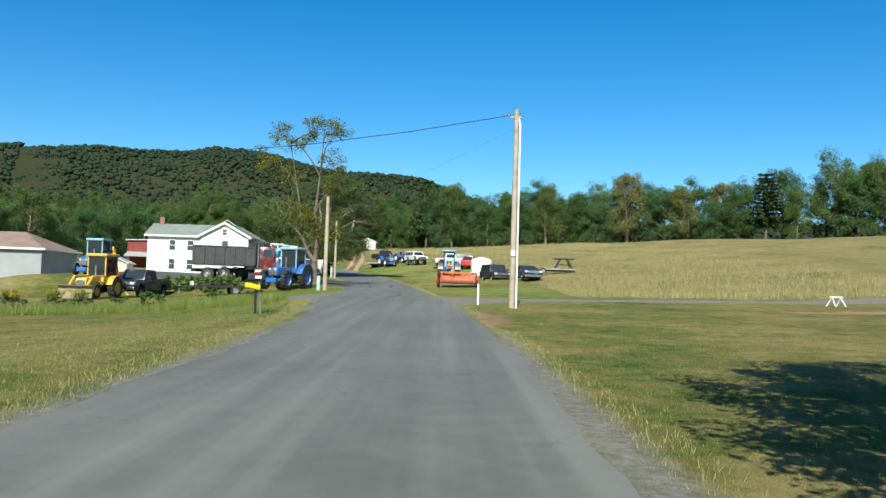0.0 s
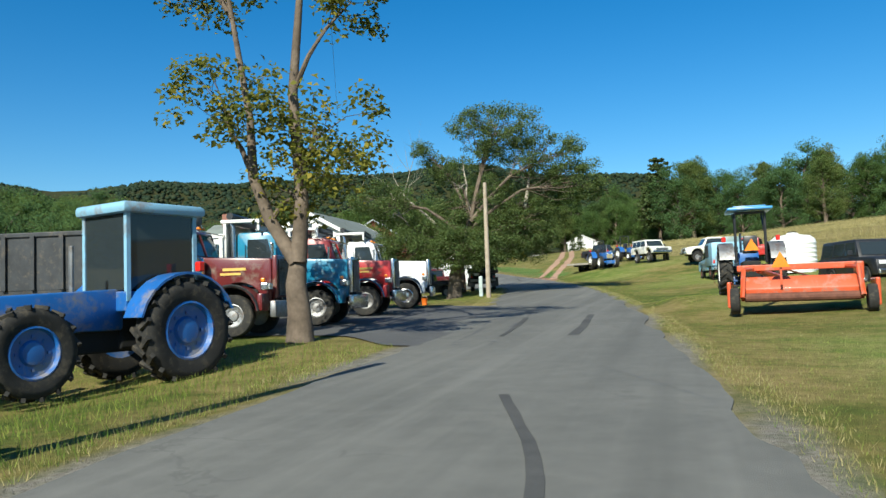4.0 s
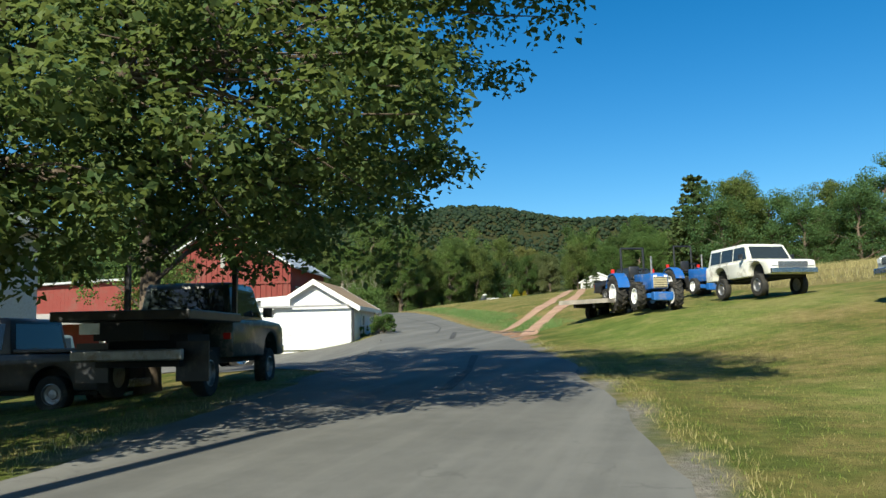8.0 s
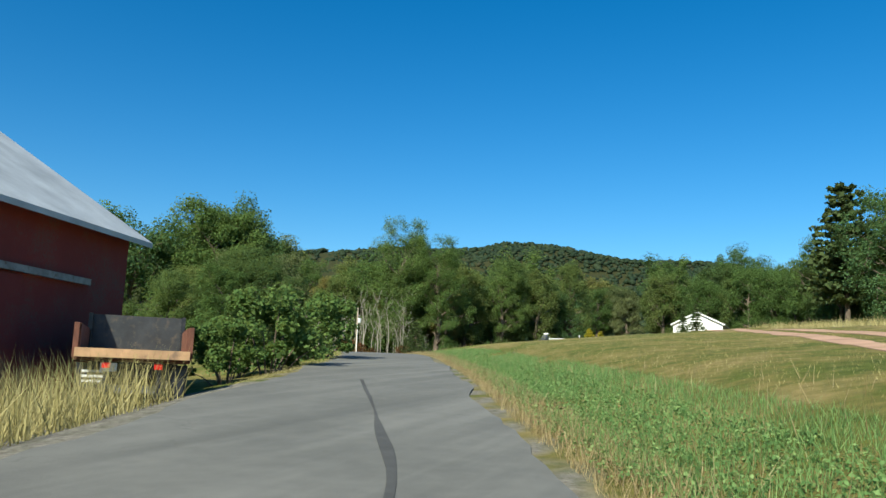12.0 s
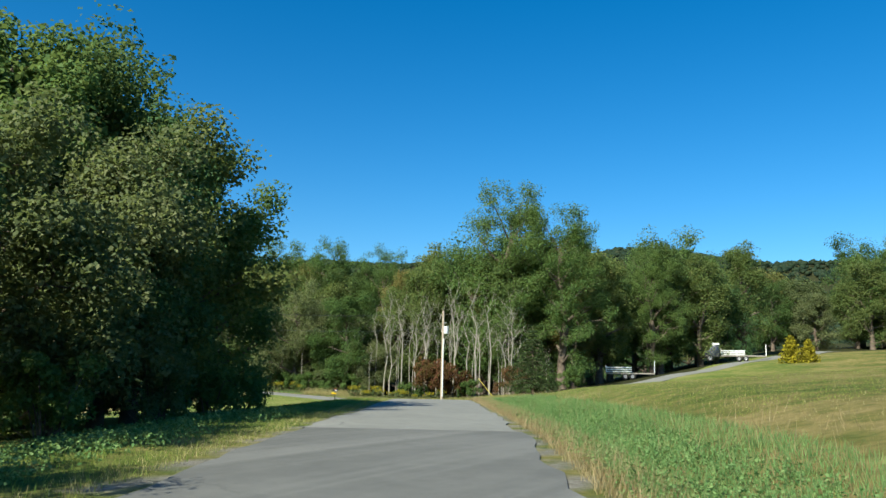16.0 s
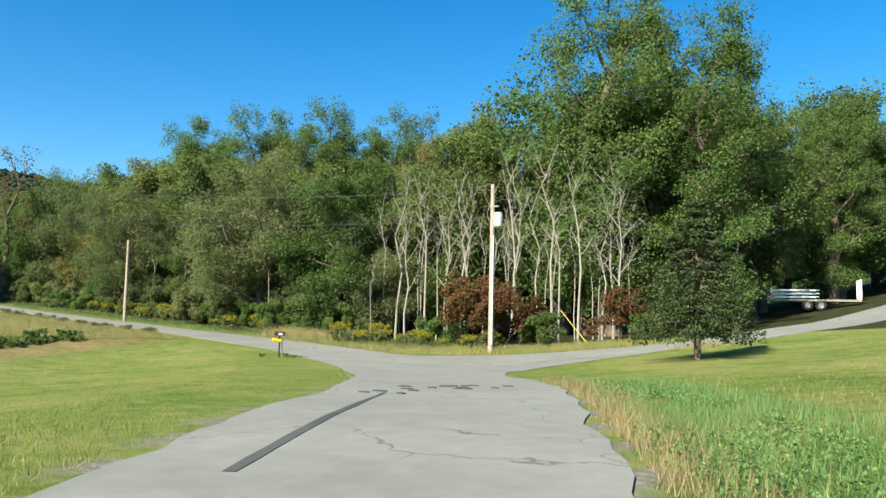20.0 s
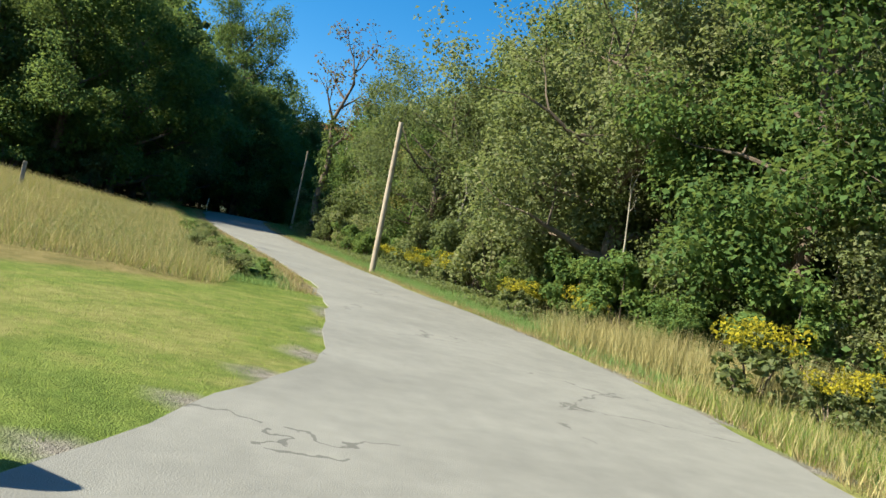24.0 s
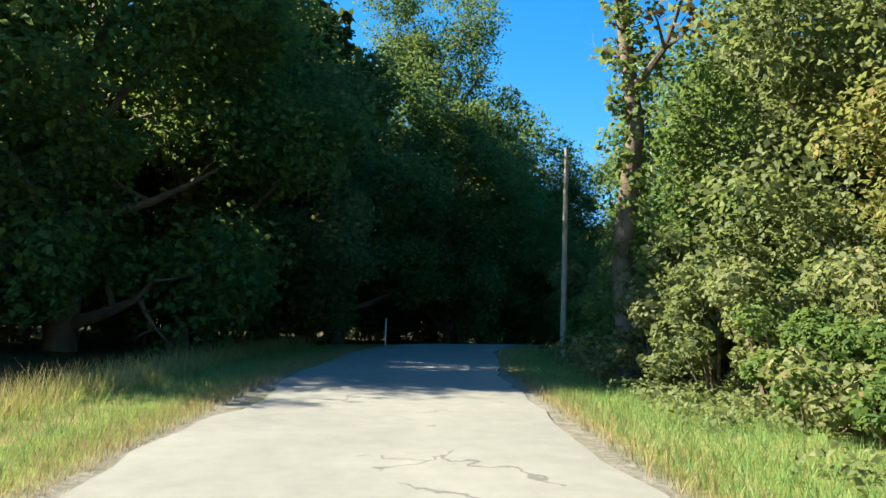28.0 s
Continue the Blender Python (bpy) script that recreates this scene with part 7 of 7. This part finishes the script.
flat_wagon(at(-9.3, 132.0, 62, -0.38))
light_truck("black pickup truck half hidden in the tall grass", at(-10.0, 148.4, -46, -0.2), BLACK, "pickup", 0.12, 5.3, grille=CHROME)

# ---- under the maple and by the barn ----
light_truck("dark green flatbed truck parked in deep shade", at(-15.5, 107.9, 103), DARK_GREEN, "flat", 0.22, 5.6, 1.9, 0.40, "flatbed truck")
light_truck("black pickup nosed in beneath the maple", at(-19.8, 107.9, 188), BLACK, "pickup", 0.05, 5.2)
light_truck("dark red pickup beside the white garage", at(-22.1, 117.25, 225), MAROON, "pickup", 0.2, 5.3, r=0.42, rim=CHROME)
light_truck("faded green wagon parked before the barn", at(-33.0, 123.0, -110), GREY_GREEN, "pickup", 0.05, 5.0)


def small_dump(m):
    t = light_truck("small black dump truck with a rusty tan dump bed", m, BLACK, "flat", -0.08, 5.6, 1.95, 0.38, "dump truck", name="dump_truck", bed_mat=RUSTY)
    TAN = plain("tan_dump_lining", (0.42, 0.25, 0.13), 0.7, 0.0, 0.35, 2, 20, dirt=(0.14, 0.09, 0.06))
    part("dump_floor", Kit().box(-1.95, 0, 1.17, 2.7, 2.0, 0.08), TAN, t)
    for s in (-1, 1):
        part("dump_side", Kit().box(-1.95, s * 1.05, 1.42, 2.7, 0.07, 0.55), RUSTY, t)
        part("corner_post", Kit().box(-3.28, s * 1.1, 1.36, 0.1, 0.1, 0.7), RUSTY, t)
        part("rear_flap", Kit().box(-3.1, s * 0.75, 0.52, 0.03, 0.55, 0.6), BLACK, t)
        part("rear_lamp", Kit().box(-3.3, s * 0.5, 0.88, 0.04, 0.16, 0.12), RED_LAMP, t)
        wheel(t, -1.65, s * 0.62, 0.38, 0.40, 0.26, s)
    part("headboard", Kit().box(-0.62, 0, 1.6, 0.07, 2.1, 0.9), DUMP_BLACK, t)
    part("tail_lip", Kit().box(-3.35, 0, 1.12, 0.14, 2.2, 0.18), TAN, t)
    part("flap_text", Kit().box(-3.12, 0.75, 0.75, 0.01, 0.4, 0.05).box(-3.12, 0.75, 0.65, 0.01, 0.42, 0.05).box(-3.12, 0.75, 0.55, 0.01, 0.36, 0.05), WHITE, t)
    return t


small_dump(at(-33.0, 152.6, 131))


# ---- yard clutter ----
def drum(m):
    t = thing("oil_drum", "rusty red-brown oil drum on the grass", "drum", m, "oil drums")
    part("shell", Kit().lathe([(0, 0), (0.285, 0), (0.295, 0.02), (0.285, 0.04), (0.285, 0.29), (0.297, 0.31), (0.285, 0.33), (0.285, 0.57), (0.297, 0.59), (0.285, 0.61), (0.285, 0.85), (0.295, 0.88), (0.27, 0.88), (0.27, 0.86), (0, 0.86)], (0, 0, 0), 'z', 24), RUSTY, t, smooth=True)
    part("bung", Kit().lathe([(0, 0.87), (0.03, 0.87), (0.03, 0.89), (0, 0.89)], (0.18, 0, 0), 'z', 8), STEEL, t)
    return t


d1 = drum(at(-13.55, 85.2))
copy_thing(d1, at(-14.1, 85.7))
t = thing("bucket", "small bright orange plastic bucket", "bucket", at(-13.0, 84.9))
part("shell", Kit().lathe([(0, 0), (0.12, 0), (0.15, 0.32), (0.16, 0.33), (0.14, 0.33), (0.11, 0.03), (0, 0.03)], (0, 0, 0), 'z', 16), plain("orange_plastic", (0.75, 0.16, 0.02), 0.45), t, smooth=True)
part("handle", Kit().tube([(0.15 * math.cos(q), 0, 0.31 + 0.12 * math.sin(q)) for q in [math.pi * j / 8 for j in range(9)]], 0.006, 5), STEEL, t)


def swing(m):
    t = thing("porch_swing", "orange-stained wooden swing on an A-frame", "swing", m)
    for x in (-1.0, 1.0):
        for s in (-1, 1):
            part("leg", Kit().rod((x, s * 0.75, 0), (x, s * 0.1, 1.85), 0.05, 6), PLANK, t)
    part("top_beam", Kit().box(0, 0, 1.88, 2.3, 0.1, 0.12), PLANK, t)
    for j in range(4):
        part("seat_slat", Kit().box(0, -0.2 + j * 0.12, 0.5, 1.5, 0.1, 0.03), ORANGE_WOOD, t)
    for j in range(5):
        part("back_slat", Kit().box(0, 0.3 + j * 0.03, 0.62 + j * 0.12, 1.5, 0.03, 0.1), ORANGE_WOOD, t)
    for x in (-0.7, 0.7):
        part("arm_rest", Kit().box(x, 0, 0.78, 0.08, 0.55, 0.04), ORANGE_WOOD, t)
        part("chain", Kit().rod((x, 0.2, 0.78), (x, 0, 1.85), 0.012, 5), STEEL, t)
    return t


swing(at(-21.4, 103.6, 8))


def porch_chair(m):
    t = thing("porch_chair", "dark wooden rocking chair by the house wall", "chair", m, "chairs by the house")
    part("seat", Kit().box(0, 0, 0.42, 0.5, 0.5, 0.05, ch=0.02), PLANK, t)
    for j in range(4):
        part("back_slat", Kit().box(-0.24, -0.18 + j * 0.12, 0.75, 0.03, 0.07, 0.65, ry=-10), PLANK, t)
    for x in (-0.22, 0.22):
        for y in (-0.22, 0.22):
            part("leg", Kit().box(x, y, 0.2, 0.05, 0.05, 0.42), PLANK, t)
    for s in (-1, 1):
        part("arm_rest", Kit().box(0.02, s * 0.25, 0.62, 0.5, 0.07, 0.03), PLANK, t)
        part("rocker", Kit().tube([(-0.4, s * 0.22, 0.1), (0, s * 0.22, 0.02), (0.4, s * 0.22, 0.1)], 0.025, 5), PLANK, t)
    return t


c1 = porch_chair(at(-23.3, 104.6, -20))
copy_thing(c1, at(-23.1, 105.8, 15))


def mailbox(m, label, tube):
    t = thing("mailbox", label, "mailbox", m, "roadside mailboxes")
    part("post", Kit().box(0, 0, 0.5, 0.07, 0.07, 1.25), DARK, t)
    part("post", Kit().rod((0.18, 0.0, -0.1), (0.1, 0, 1.0), 0.03, 6), STEEL, t)
    k = Kit()
    prof = [(-0.1, 0), (0.1, 0), (0.1, 0.12)] + [(0.1 * math.cos(q), 0.12 + 0.1 * math.sin(q)) for q in [math.pi * j / 8 for j in range(1, 8)]] + [(-0.1, 0.12)]
    k.prism(prof, -0.26, 0.26, 0.008)
    part("box", k, BLACK, t).matrix_local = pose(0, 0, 1.1, 0, 4, 90)
    part("box_door", Kit().prism([(p[0] * 0.95, p[1] * 0.97) for p in prof], -0.275, -0.262), DARK, t).matrix_local = pose(0, 0, 1.1, 0, 4, 90)
    part("flag", Kit().box(0.0, -0.115, 1.3, 0.16, 0.012, 0.05), RED_LAMP, t)
    part("number_label", Kit().box(0.05, -0.106, 1.18, 0.2, 0.008, 0.09), WHITE, t, "white label with plain bars")
    part("newspaper_tube", Kit().box(-0.12, -0.12, 0.88, 0.48, 0.16, 0.16, rz=15, ry=10, ch=0.03), tube, t, "yellow newspaper tube")
    return t


YELLOW = plain("yellow_plastic", (0.85, 0.55, 0.01), 0.4, var=0.06)
mailbox(at(-5.9, 26.3, 20), "black mailbox over a yellow newspaper tube", YELLOW)
mailbox(at(-85.3, 243.9, 40), "black mailbox over a yellow tube in weeds", YELLOW)
t = thing("marker_post", "white plastic marker post beside the drive", "post", at(1.9, 38.4))
part("shaft", Kit().tube([(0, 0, -0.2), (0, 0, 0.95), (0, 0, 1.0)], [0.045, 0.045, 0.02], 10), WHITE, t, smooth=True)
t = thing("marker_post", "thin pale marker stake at the bend", "post", at(-154.4, 251.9))
part("shaft", Kit().tube([(0, 0, -0.2), (-0.12, 0, 1.15)], 0.03, 8), WHITE, t, smooth=True)
t = thing("fence_post", "short grey wooden fence post in the grass", "post", at(-119.5, 241.2))
part("shaft", Kit().box(0, 0, 0.5, 0.16, 0.16, 1.3, ch=0.02), PLANK, t)
t = thing("trestle", "white bent pipe trestle on the dug strip", "trestle", at(21.5, 43.5, 30))
for x in (-0.6, 0.6):
    for s in (-1, 1):
        part("leg", Kit().rod((x * 0.75, s * 0.28, 0), (x * 0.6, 0, 0.5), 0.03, 6), WHITE, t)
part("rail", Kit().rod((-0.5, 0, 0.5), (0.55, 0, 0.5), 0.05, 8), WHITE, t)


def stake_trailer(m, label, name="stake_trailer"):
    t = thing(name, label, "trailer", m)
    part("deck", Kit().box(0, 0, 0.75, 6.0, 2.2, 0.14), PLANK, t)
    for x, h in ((-3.0, 0.9), (3.0, 1.5)):
        for j in range(7):
            part("stake", Kit().box(x, -1.0 + j * 0.333, 0.8 + h / 2, 0.06, 0.06, h), WHITE, t)
        for j in range(3):
            part("slat", Kit().box(x, 0, 0.95 + j * h * 0.33, 0.04, 2.15, 0.08), WHITE, t)
    for s in (-1, 1):
        for j in range(3):
            part("slat", Kit().box(-1.4, s * 1.08, 1.0 + j * 0.25, 3.2, 0.04, 0.07), WHITE, t)
        for x in (-0.6, 0.3):
            wheel(t, x, s * 0.98, 0.38, 0.39, 0.24, s)
    return t


stake_trailer(at(-65.0, 279.2, 14), "flat trailer with white stake racks")
tt = stake_trailer(at(-54.0, 298.5, 8), "blue-cabbed truck with white stake racks", "stake_truck")
part("cab", Kit().prism([(-5.2, 0.6), (-3.2, 0.6), (-3.2, 2.3), (-4.3, 2.3), (-4.6, 1.5), (-5.2, 1.4)], -0.95, 0.95, 0.05), NAVY, tt, smooth=True)
part("roof_deflector", Kit().box(-3.7, 0, 2.45, 1.0, 1.8, 0.25, ch=0.05), WHITE, tt)
for s in (-1, 1):
    wheel(tt, -4.5, s * 0.85, 0.44, 0.45, 0.26, s)

# ---- grass, weeds and flowers ----
def open_ground(x, y):
    """Points on neither pavement, gravel, lane nor under buildings."""
    z, off, near = land(x, y)
    q = (off > HI[near] + 0.02) | (off < LO[near] - 0.02)
    q &= ~inside(x, y, YARD) & ~inside(x, y, APRON) & ~inside(x, y, FLARE) & (to_line(x, y, BRANCH)[0] > 2.2)
    d = zones(x, y, off, near)
    track = (np.abs(to_line(x, y, LANE)[0] - 0.78) < 0.40) & (y < 300)
    return q & (d[1] < 0.62) & (d[2] < 0.45) & ~track


def sward(name, label, n, rows, lo, hi, h, w, mat, seed, power=1.0, lean=0.35, test=None):
    x, y = beside(n, (row_at(*rows[0]), row_at(*rows[1])), lo, hi, seed, power)
    q = open_ground(x, y)
    if test is not None:
        q &= test(x, y)
    blades(name, label, x[q], y[q], h, w, mat, seed + 100, lean=lean)


START, FARM, BEND, JOIN, CLIMB = (0, 3), (-12, 122), (-15, 130), (-66, 233), (-150, 253)
sward("lawn_grass", "short mown grass beside the road", 90000, (START, FARM), ROAD_R, 11, 0.065, 0.006, GRASS, 61, 1.6)
sward("dry_lawn", "bleached tufts in the mown lawn", 26000, (START, FARM), ROAD_R, 10, 0.06, 0.006, STRAW, 62, 1.4)
sward("lawn_grass", "short mown grass on the lawn", 50000, (START, (0, 40)), ROAD_L - 9, ROAD_L, 0.065, 0.006, GRASS, 63, 0.6)
sward("dry_lawn", "bleached tufts in the mown lawn", 22000, (START, (0, 40)), ROAD_L - 8, ROAD_L, 0.07, 0.006, STRAW, 64, 0.6)
sward("lawn_grass", "uneven grass round the walnut", 14000, ((-2, 47), (-3, 66)), ROAD_L - 7, ROAD_L, 0.14, 0.006, GRASS, 66, 0.8)
sward("lawn_grass", "thin worn grass before the farmhouse", 26000, ((-5, 88), (-10, 112)), ROAD_L - 10, ROAD_L, 0.07, 0.006, GRASS, 65, 0.8)
sward("verge_straw", "dry yellow grass along the asphalt edge", 26000, (START, (-45, 190)), ROAD_R, ROAD_R + 0.8, 0.10, 0.005, STRAW, 67)
sward("verge_straw", "dry yellow grass along the asphalt edge", 34000, (START, (-60, 220)), ROAD_L - 1.0, ROAD_L, 0.11, 0.005, STRAW, 69)
mixed_verge = lambda x, y: waves(x * 7, y * 7, 1.0) > -0.9
sward("tall_grass", "tall green verge grass", 110000, (BEND, JOIN), ROAD_R + 0.7, ROAD_R + 3.5, 0.19, 0.006, LUSH, 71, 1.2, test=mixed_verge)
sward("tall_grass", "brown seeding verge grass", 36000, (BEND, JOIN), ROAD_R, ROAD_R + 1.1, 0.25, 0.005, BROWN_STRAW, 73, 1.2)
sward("tall_grass", "brown seed stalks through the verge grass", 2200, (BEND, JOIN), ROAD_R + 1.2, ROAD_R + 4.6, 0.36, 0.005, BROWN_STRAW, 74)
sward("dry_lawn", "bleached thatch in the mown lawn", 30000, (BEND, JOIN), ROAD_R + 4, ROAD_R + 16, 0.07, 0.008, STRAW, 76, 1.2)
sward("lawn_grass", "mown lawn between the verge and the side road", 40000, ((-45, 190), JOIN), ROAD_R + 4, ROAD_R + 15, 0.07, 0.008, GRASS, 91, 1.2)
sward("lawn_grass", "shaded green verge below the trees", 30000, ((-31, 166), (-62, 222)), ROAD_L - 6, ROAD_L, 0.11, 0.007, GRASS, 75, 0.8)
sward("lawn_grass", "mown lawn in the bend by the mailbox", 70000, ((-62, 222), (-106, 253)), ROAD_L - 14, ROAD_L, 0.06, 0.006, GRASS, 92, 0.55)
sward("tall_grass", "green and yellow verge grass", 44000, ((-86, 249), CLIMB), ROAD_R + 0.5, ROAD_R + 3.2, 0.2, 0.007, LUSH, 77, 1.0)
sward("verge_straw", "straw-coloured grass along the road", 22000, ((-84, 248), CLIMB), ROAD_R, ROAD_R + 1.0, 0.16, 0.005, BROWN_STRAW, 79, 1.2)
hilly = lambda x, y: zones(x, y, land(x, y)[1])[0] > 0.4
sward("field_grass", "tall straw-coloured grass of the hillside field", 125000, ((-97, 252), CLIMB), ROAD_L - 26, ROAD_L - 2.2, 0.5, 0.006, STRAW, 81, 0.6, 0.42, hilly)
sward("field_grass", "green stems among the field grass", 34000, ((-97, 252), CLIMB), ROAD_L - 26, ROAD_L - 2.0, 0.42, 0.007, GRASS, 82, 0.6, 0.4, hilly)
sward("tall_grass", "green verge below the field", 26000, ((-99, 252), CLIMB), ROAD_L - 2.6, ROAD_L - 0.7, 0.16, 0.006, LUSH, 83, 0.9)
sward("verge_straw", "brown dry grass along the road below the field", 24000, ((-99, 252), CLIMB), ROAD_L - 1.1, ROAD_L, 0.15, 0.005, BROWN_STRAW, 84, 0.8)
g = np.random.RandomState(85)
x, y = g.uniform(-26, 40, 150000), 52 + 210 * g.rand(150000) ** 1.5
q = (zones(x, y, land(x, y)[1])[0] > 0.55) & open_ground(x, y)
blades("field_grass", "tall dry hayfield grass", x[q], y[q], 0.5, 0.012, STRAW, 86, lean=0.28)
x, y = g.uniform(-92, -66, 40000), g.uniform(252.5, 259.5, 40000)
q = open_ground(x, y)
blades("tall_grass", "rank grass before the woods", x[q], y[q], 0.34, 0.007, STRAW, 87)
x, y = g.uniform(-92, -66, 30000), g.uniform(253, 260.5, 30000)
q = open_ground(x, y)
blades("tall_grass", "green rank grass before the woods", x[q], y[q], 0.3, 0.008, GRASS, 90)
x, y = g.uniform(-40, -7, 40000), g.uniform(33.5, 40, 40000)
q = open_ground(x, y)
blades("tall_grass", "rough weeds along the gravel drive", x[q], y[q], 0.42, 0.009, GRASS, 88)
blades("tall_grass", "dead brown stalks along the gravel drive", x[q][::4], y[q][::4], 0.5, 0.006, STRAW, 93)
x, y = g.uniform(-34, -23.5, 16000), g.uniform(133, 150, 16000)
q = land(x, y)[1] < ROAD_L - 0.6
blades("dry_weeds", "tall brown dry weeds beside the barn", x[q], y[q], 0.95, 0.010, STRAW, 89)

def leaf_strip(label, n, rows, lo, hi, h, size, mat, seed, power=1.0):
    """Low broad-leaved weeds along the road's edge."""
    x, y = beside(n, (row_at(*rows[0]), row_at(*rows[1])), lo, hi, seed, power)
    q = open_ground(x, y) & (waves(x * 5, y * 5, 2.0) > -0.95)
    x, y = x[q], y[q]
    z = land(x, y)[0]
    v, f = leaves(np.random.RandomState(seed), np.stack([x, y, z + h * 0.45], 1), np.full(len(x), h * 0.75), 9, size, squash=0.7)
    tagged(new("verge_weeds", raw_mesh("verge_weeds", v, f, 4, mat)), label, "weeds", kind="stuff")


leaf_strip("low broad-leaved green weeds on the verge", 9000, (BEND, JOIN), ROAD_R + 0.5, ROAD_R + 2.6, 0.16, 0.045, LUSH, 94, 1.1)
leaf_strip("broad-leaved weeds under the roadside trees", 2200, ((-31, 166), (-50, 198)), ROAD_L - 5, ROAD_L - 1.3, 0.26, 0.06, LUSH, 95, 0.8)
leaf_strip("broad-leaved weeds at the foot of the bushes", 5200, ((-86, 249), CLIMB), ROAD_R + 1.6, ROAD_R + 5.0, 0.38, 0.10, OLIVE, 96, 0.7)
leaf_strip("grey-green weeds in front of the hillside field", 2600, ((-100, 252), (-128, 254)), ROAD_L - 7, ROAD_L - 2.8, 0.35, 0.07, OLIVE, 97, 1.0)
g = np.random.RandomState(98)
x, y = g.uniform(-99, -90.5, 5200), g.uniform(255.6, 258.6, 5200)
q = open_ground(x, y)
blades("tall_grass", "tall bleached grass between the verge and the bushes", x[q], y[q], 0.85, 0.007, STRAW, 99, lean=0.3)
WEED = shrub("weed_clump", "clump of green weeds", 0.75, 0.55, 44, GREEN, 14, 40, 0.12, "weeds", "weed clumps")
ROD = shrub("goldenrod", "yellow flowering goldenrod clump", 1.15, 0.75, 45, OLIVE, 18, 46, 0.12, "weeds", "goldenrod clumps")
v, f = leaves(np.random.RandomState(46), [(0.6 * math.cos(j * 2.4) * math.sqrt(j / 26), 0.6 * math.sin(j * 2.4) * math.sqrt(j / 26), 1.05 + 0.12 * math.sin(j * 1.7)) for j in range(26)], [0.14] * 26, 26, 0.06)
tagged(part("bloom", raw_mesh("bloom", v, f, 4, GOLD), GOLD, ROD), "yellow flower heads", kind="stuff")
for x, y, s in [(-86.5 + 1.1 * j, 256.2 + 0.5 * math.sin(j * 2.1), 0.8 + 0.25 * math.sin(j * 1.3)) for j in range(7)] + [(-88 - 0.8 * j, 256.3 + 0.9 * math.sin(j * 2.7) + 0.06 * j, 1.0 + 0.3 * math.sin(j * 1.9)) for j in range(5)] + [(-101.5 - 1.5 * j, 258.9 + 0.9 * math.sin(j * 2.3), 0.95 + 0.25 * math.sin(j * 1.3)) for j in range(5)] + [(-113.2 - 1.3 * j + 0.5 * math.sin(j * 3.1), 259.0 + 0.7 * math.sin(j * 2.3), 1.1 + 0.25 * math.sin(j * 1.7)) for j in range(5)] + [(-120 - 2.1 * j, 259.2, 1.0) for j in range(3)] + [(-16.5 - 1.5 * j, 37.5 + 0.6 * math.sin(j * 1.7), 0.9) for j in range(9)]:
    put(ROD, x, y, s)
for x, y, s in [(-8.5 - 2.1 * j, 37.2 + 1.2 * math.sin(j * 2.3), 0.9 + 0.4 * math.sin(j)) for j in range(15)] + [(-20.5 + 0.8 * j, 62.5 + 0.7 * math.sin(j * 3), 1.6) for j in range(7)] + [(-23.0 - 0.5 * j, 133.2 + 1.6 * j, 1.1) for j in range(3)] + [(-85.9, 243.3, 0.4), (-84.8, 244.5, 0.35), (-85.5, 244.6, 0.4)] + [(-122 - 2 * j, 232 + 2.1 * math.sin(j), 1.1) for j in range(8)]:
    put(WEED, x, y, s)
for k in range(40):
    put(WEED, -91.2 - 0.225 * k + 0.5 * math.sin(k * 2.2), 224.2 + 0.46 * k + 0.3 * math.sin(k * 1.3), 1.0 + 0.35 * math.sin(k * 1.7), 0.8 + 0.3 * math.sin(k * 2.9))
for k in range(26):
    x = -101.6 - 0.8 * k + 0.3 * math.sin(k * 2.9)
    put((BUSH_O, WEED, BUSH)[k % 3], x, 248.4 + 0.5 * math.sin(k * 1.9) + 0.012 * k, (0.38, 1.0, 0.34)[k % 3] * (1 + 0.25 * math.sin(k * 1.4)), (0.24, 0.8, 0.2)[k % 3])
put(BUSH, -21.3, 132.6, 0.5)
put(BUSH, -21.9, 134.2, 0.45)
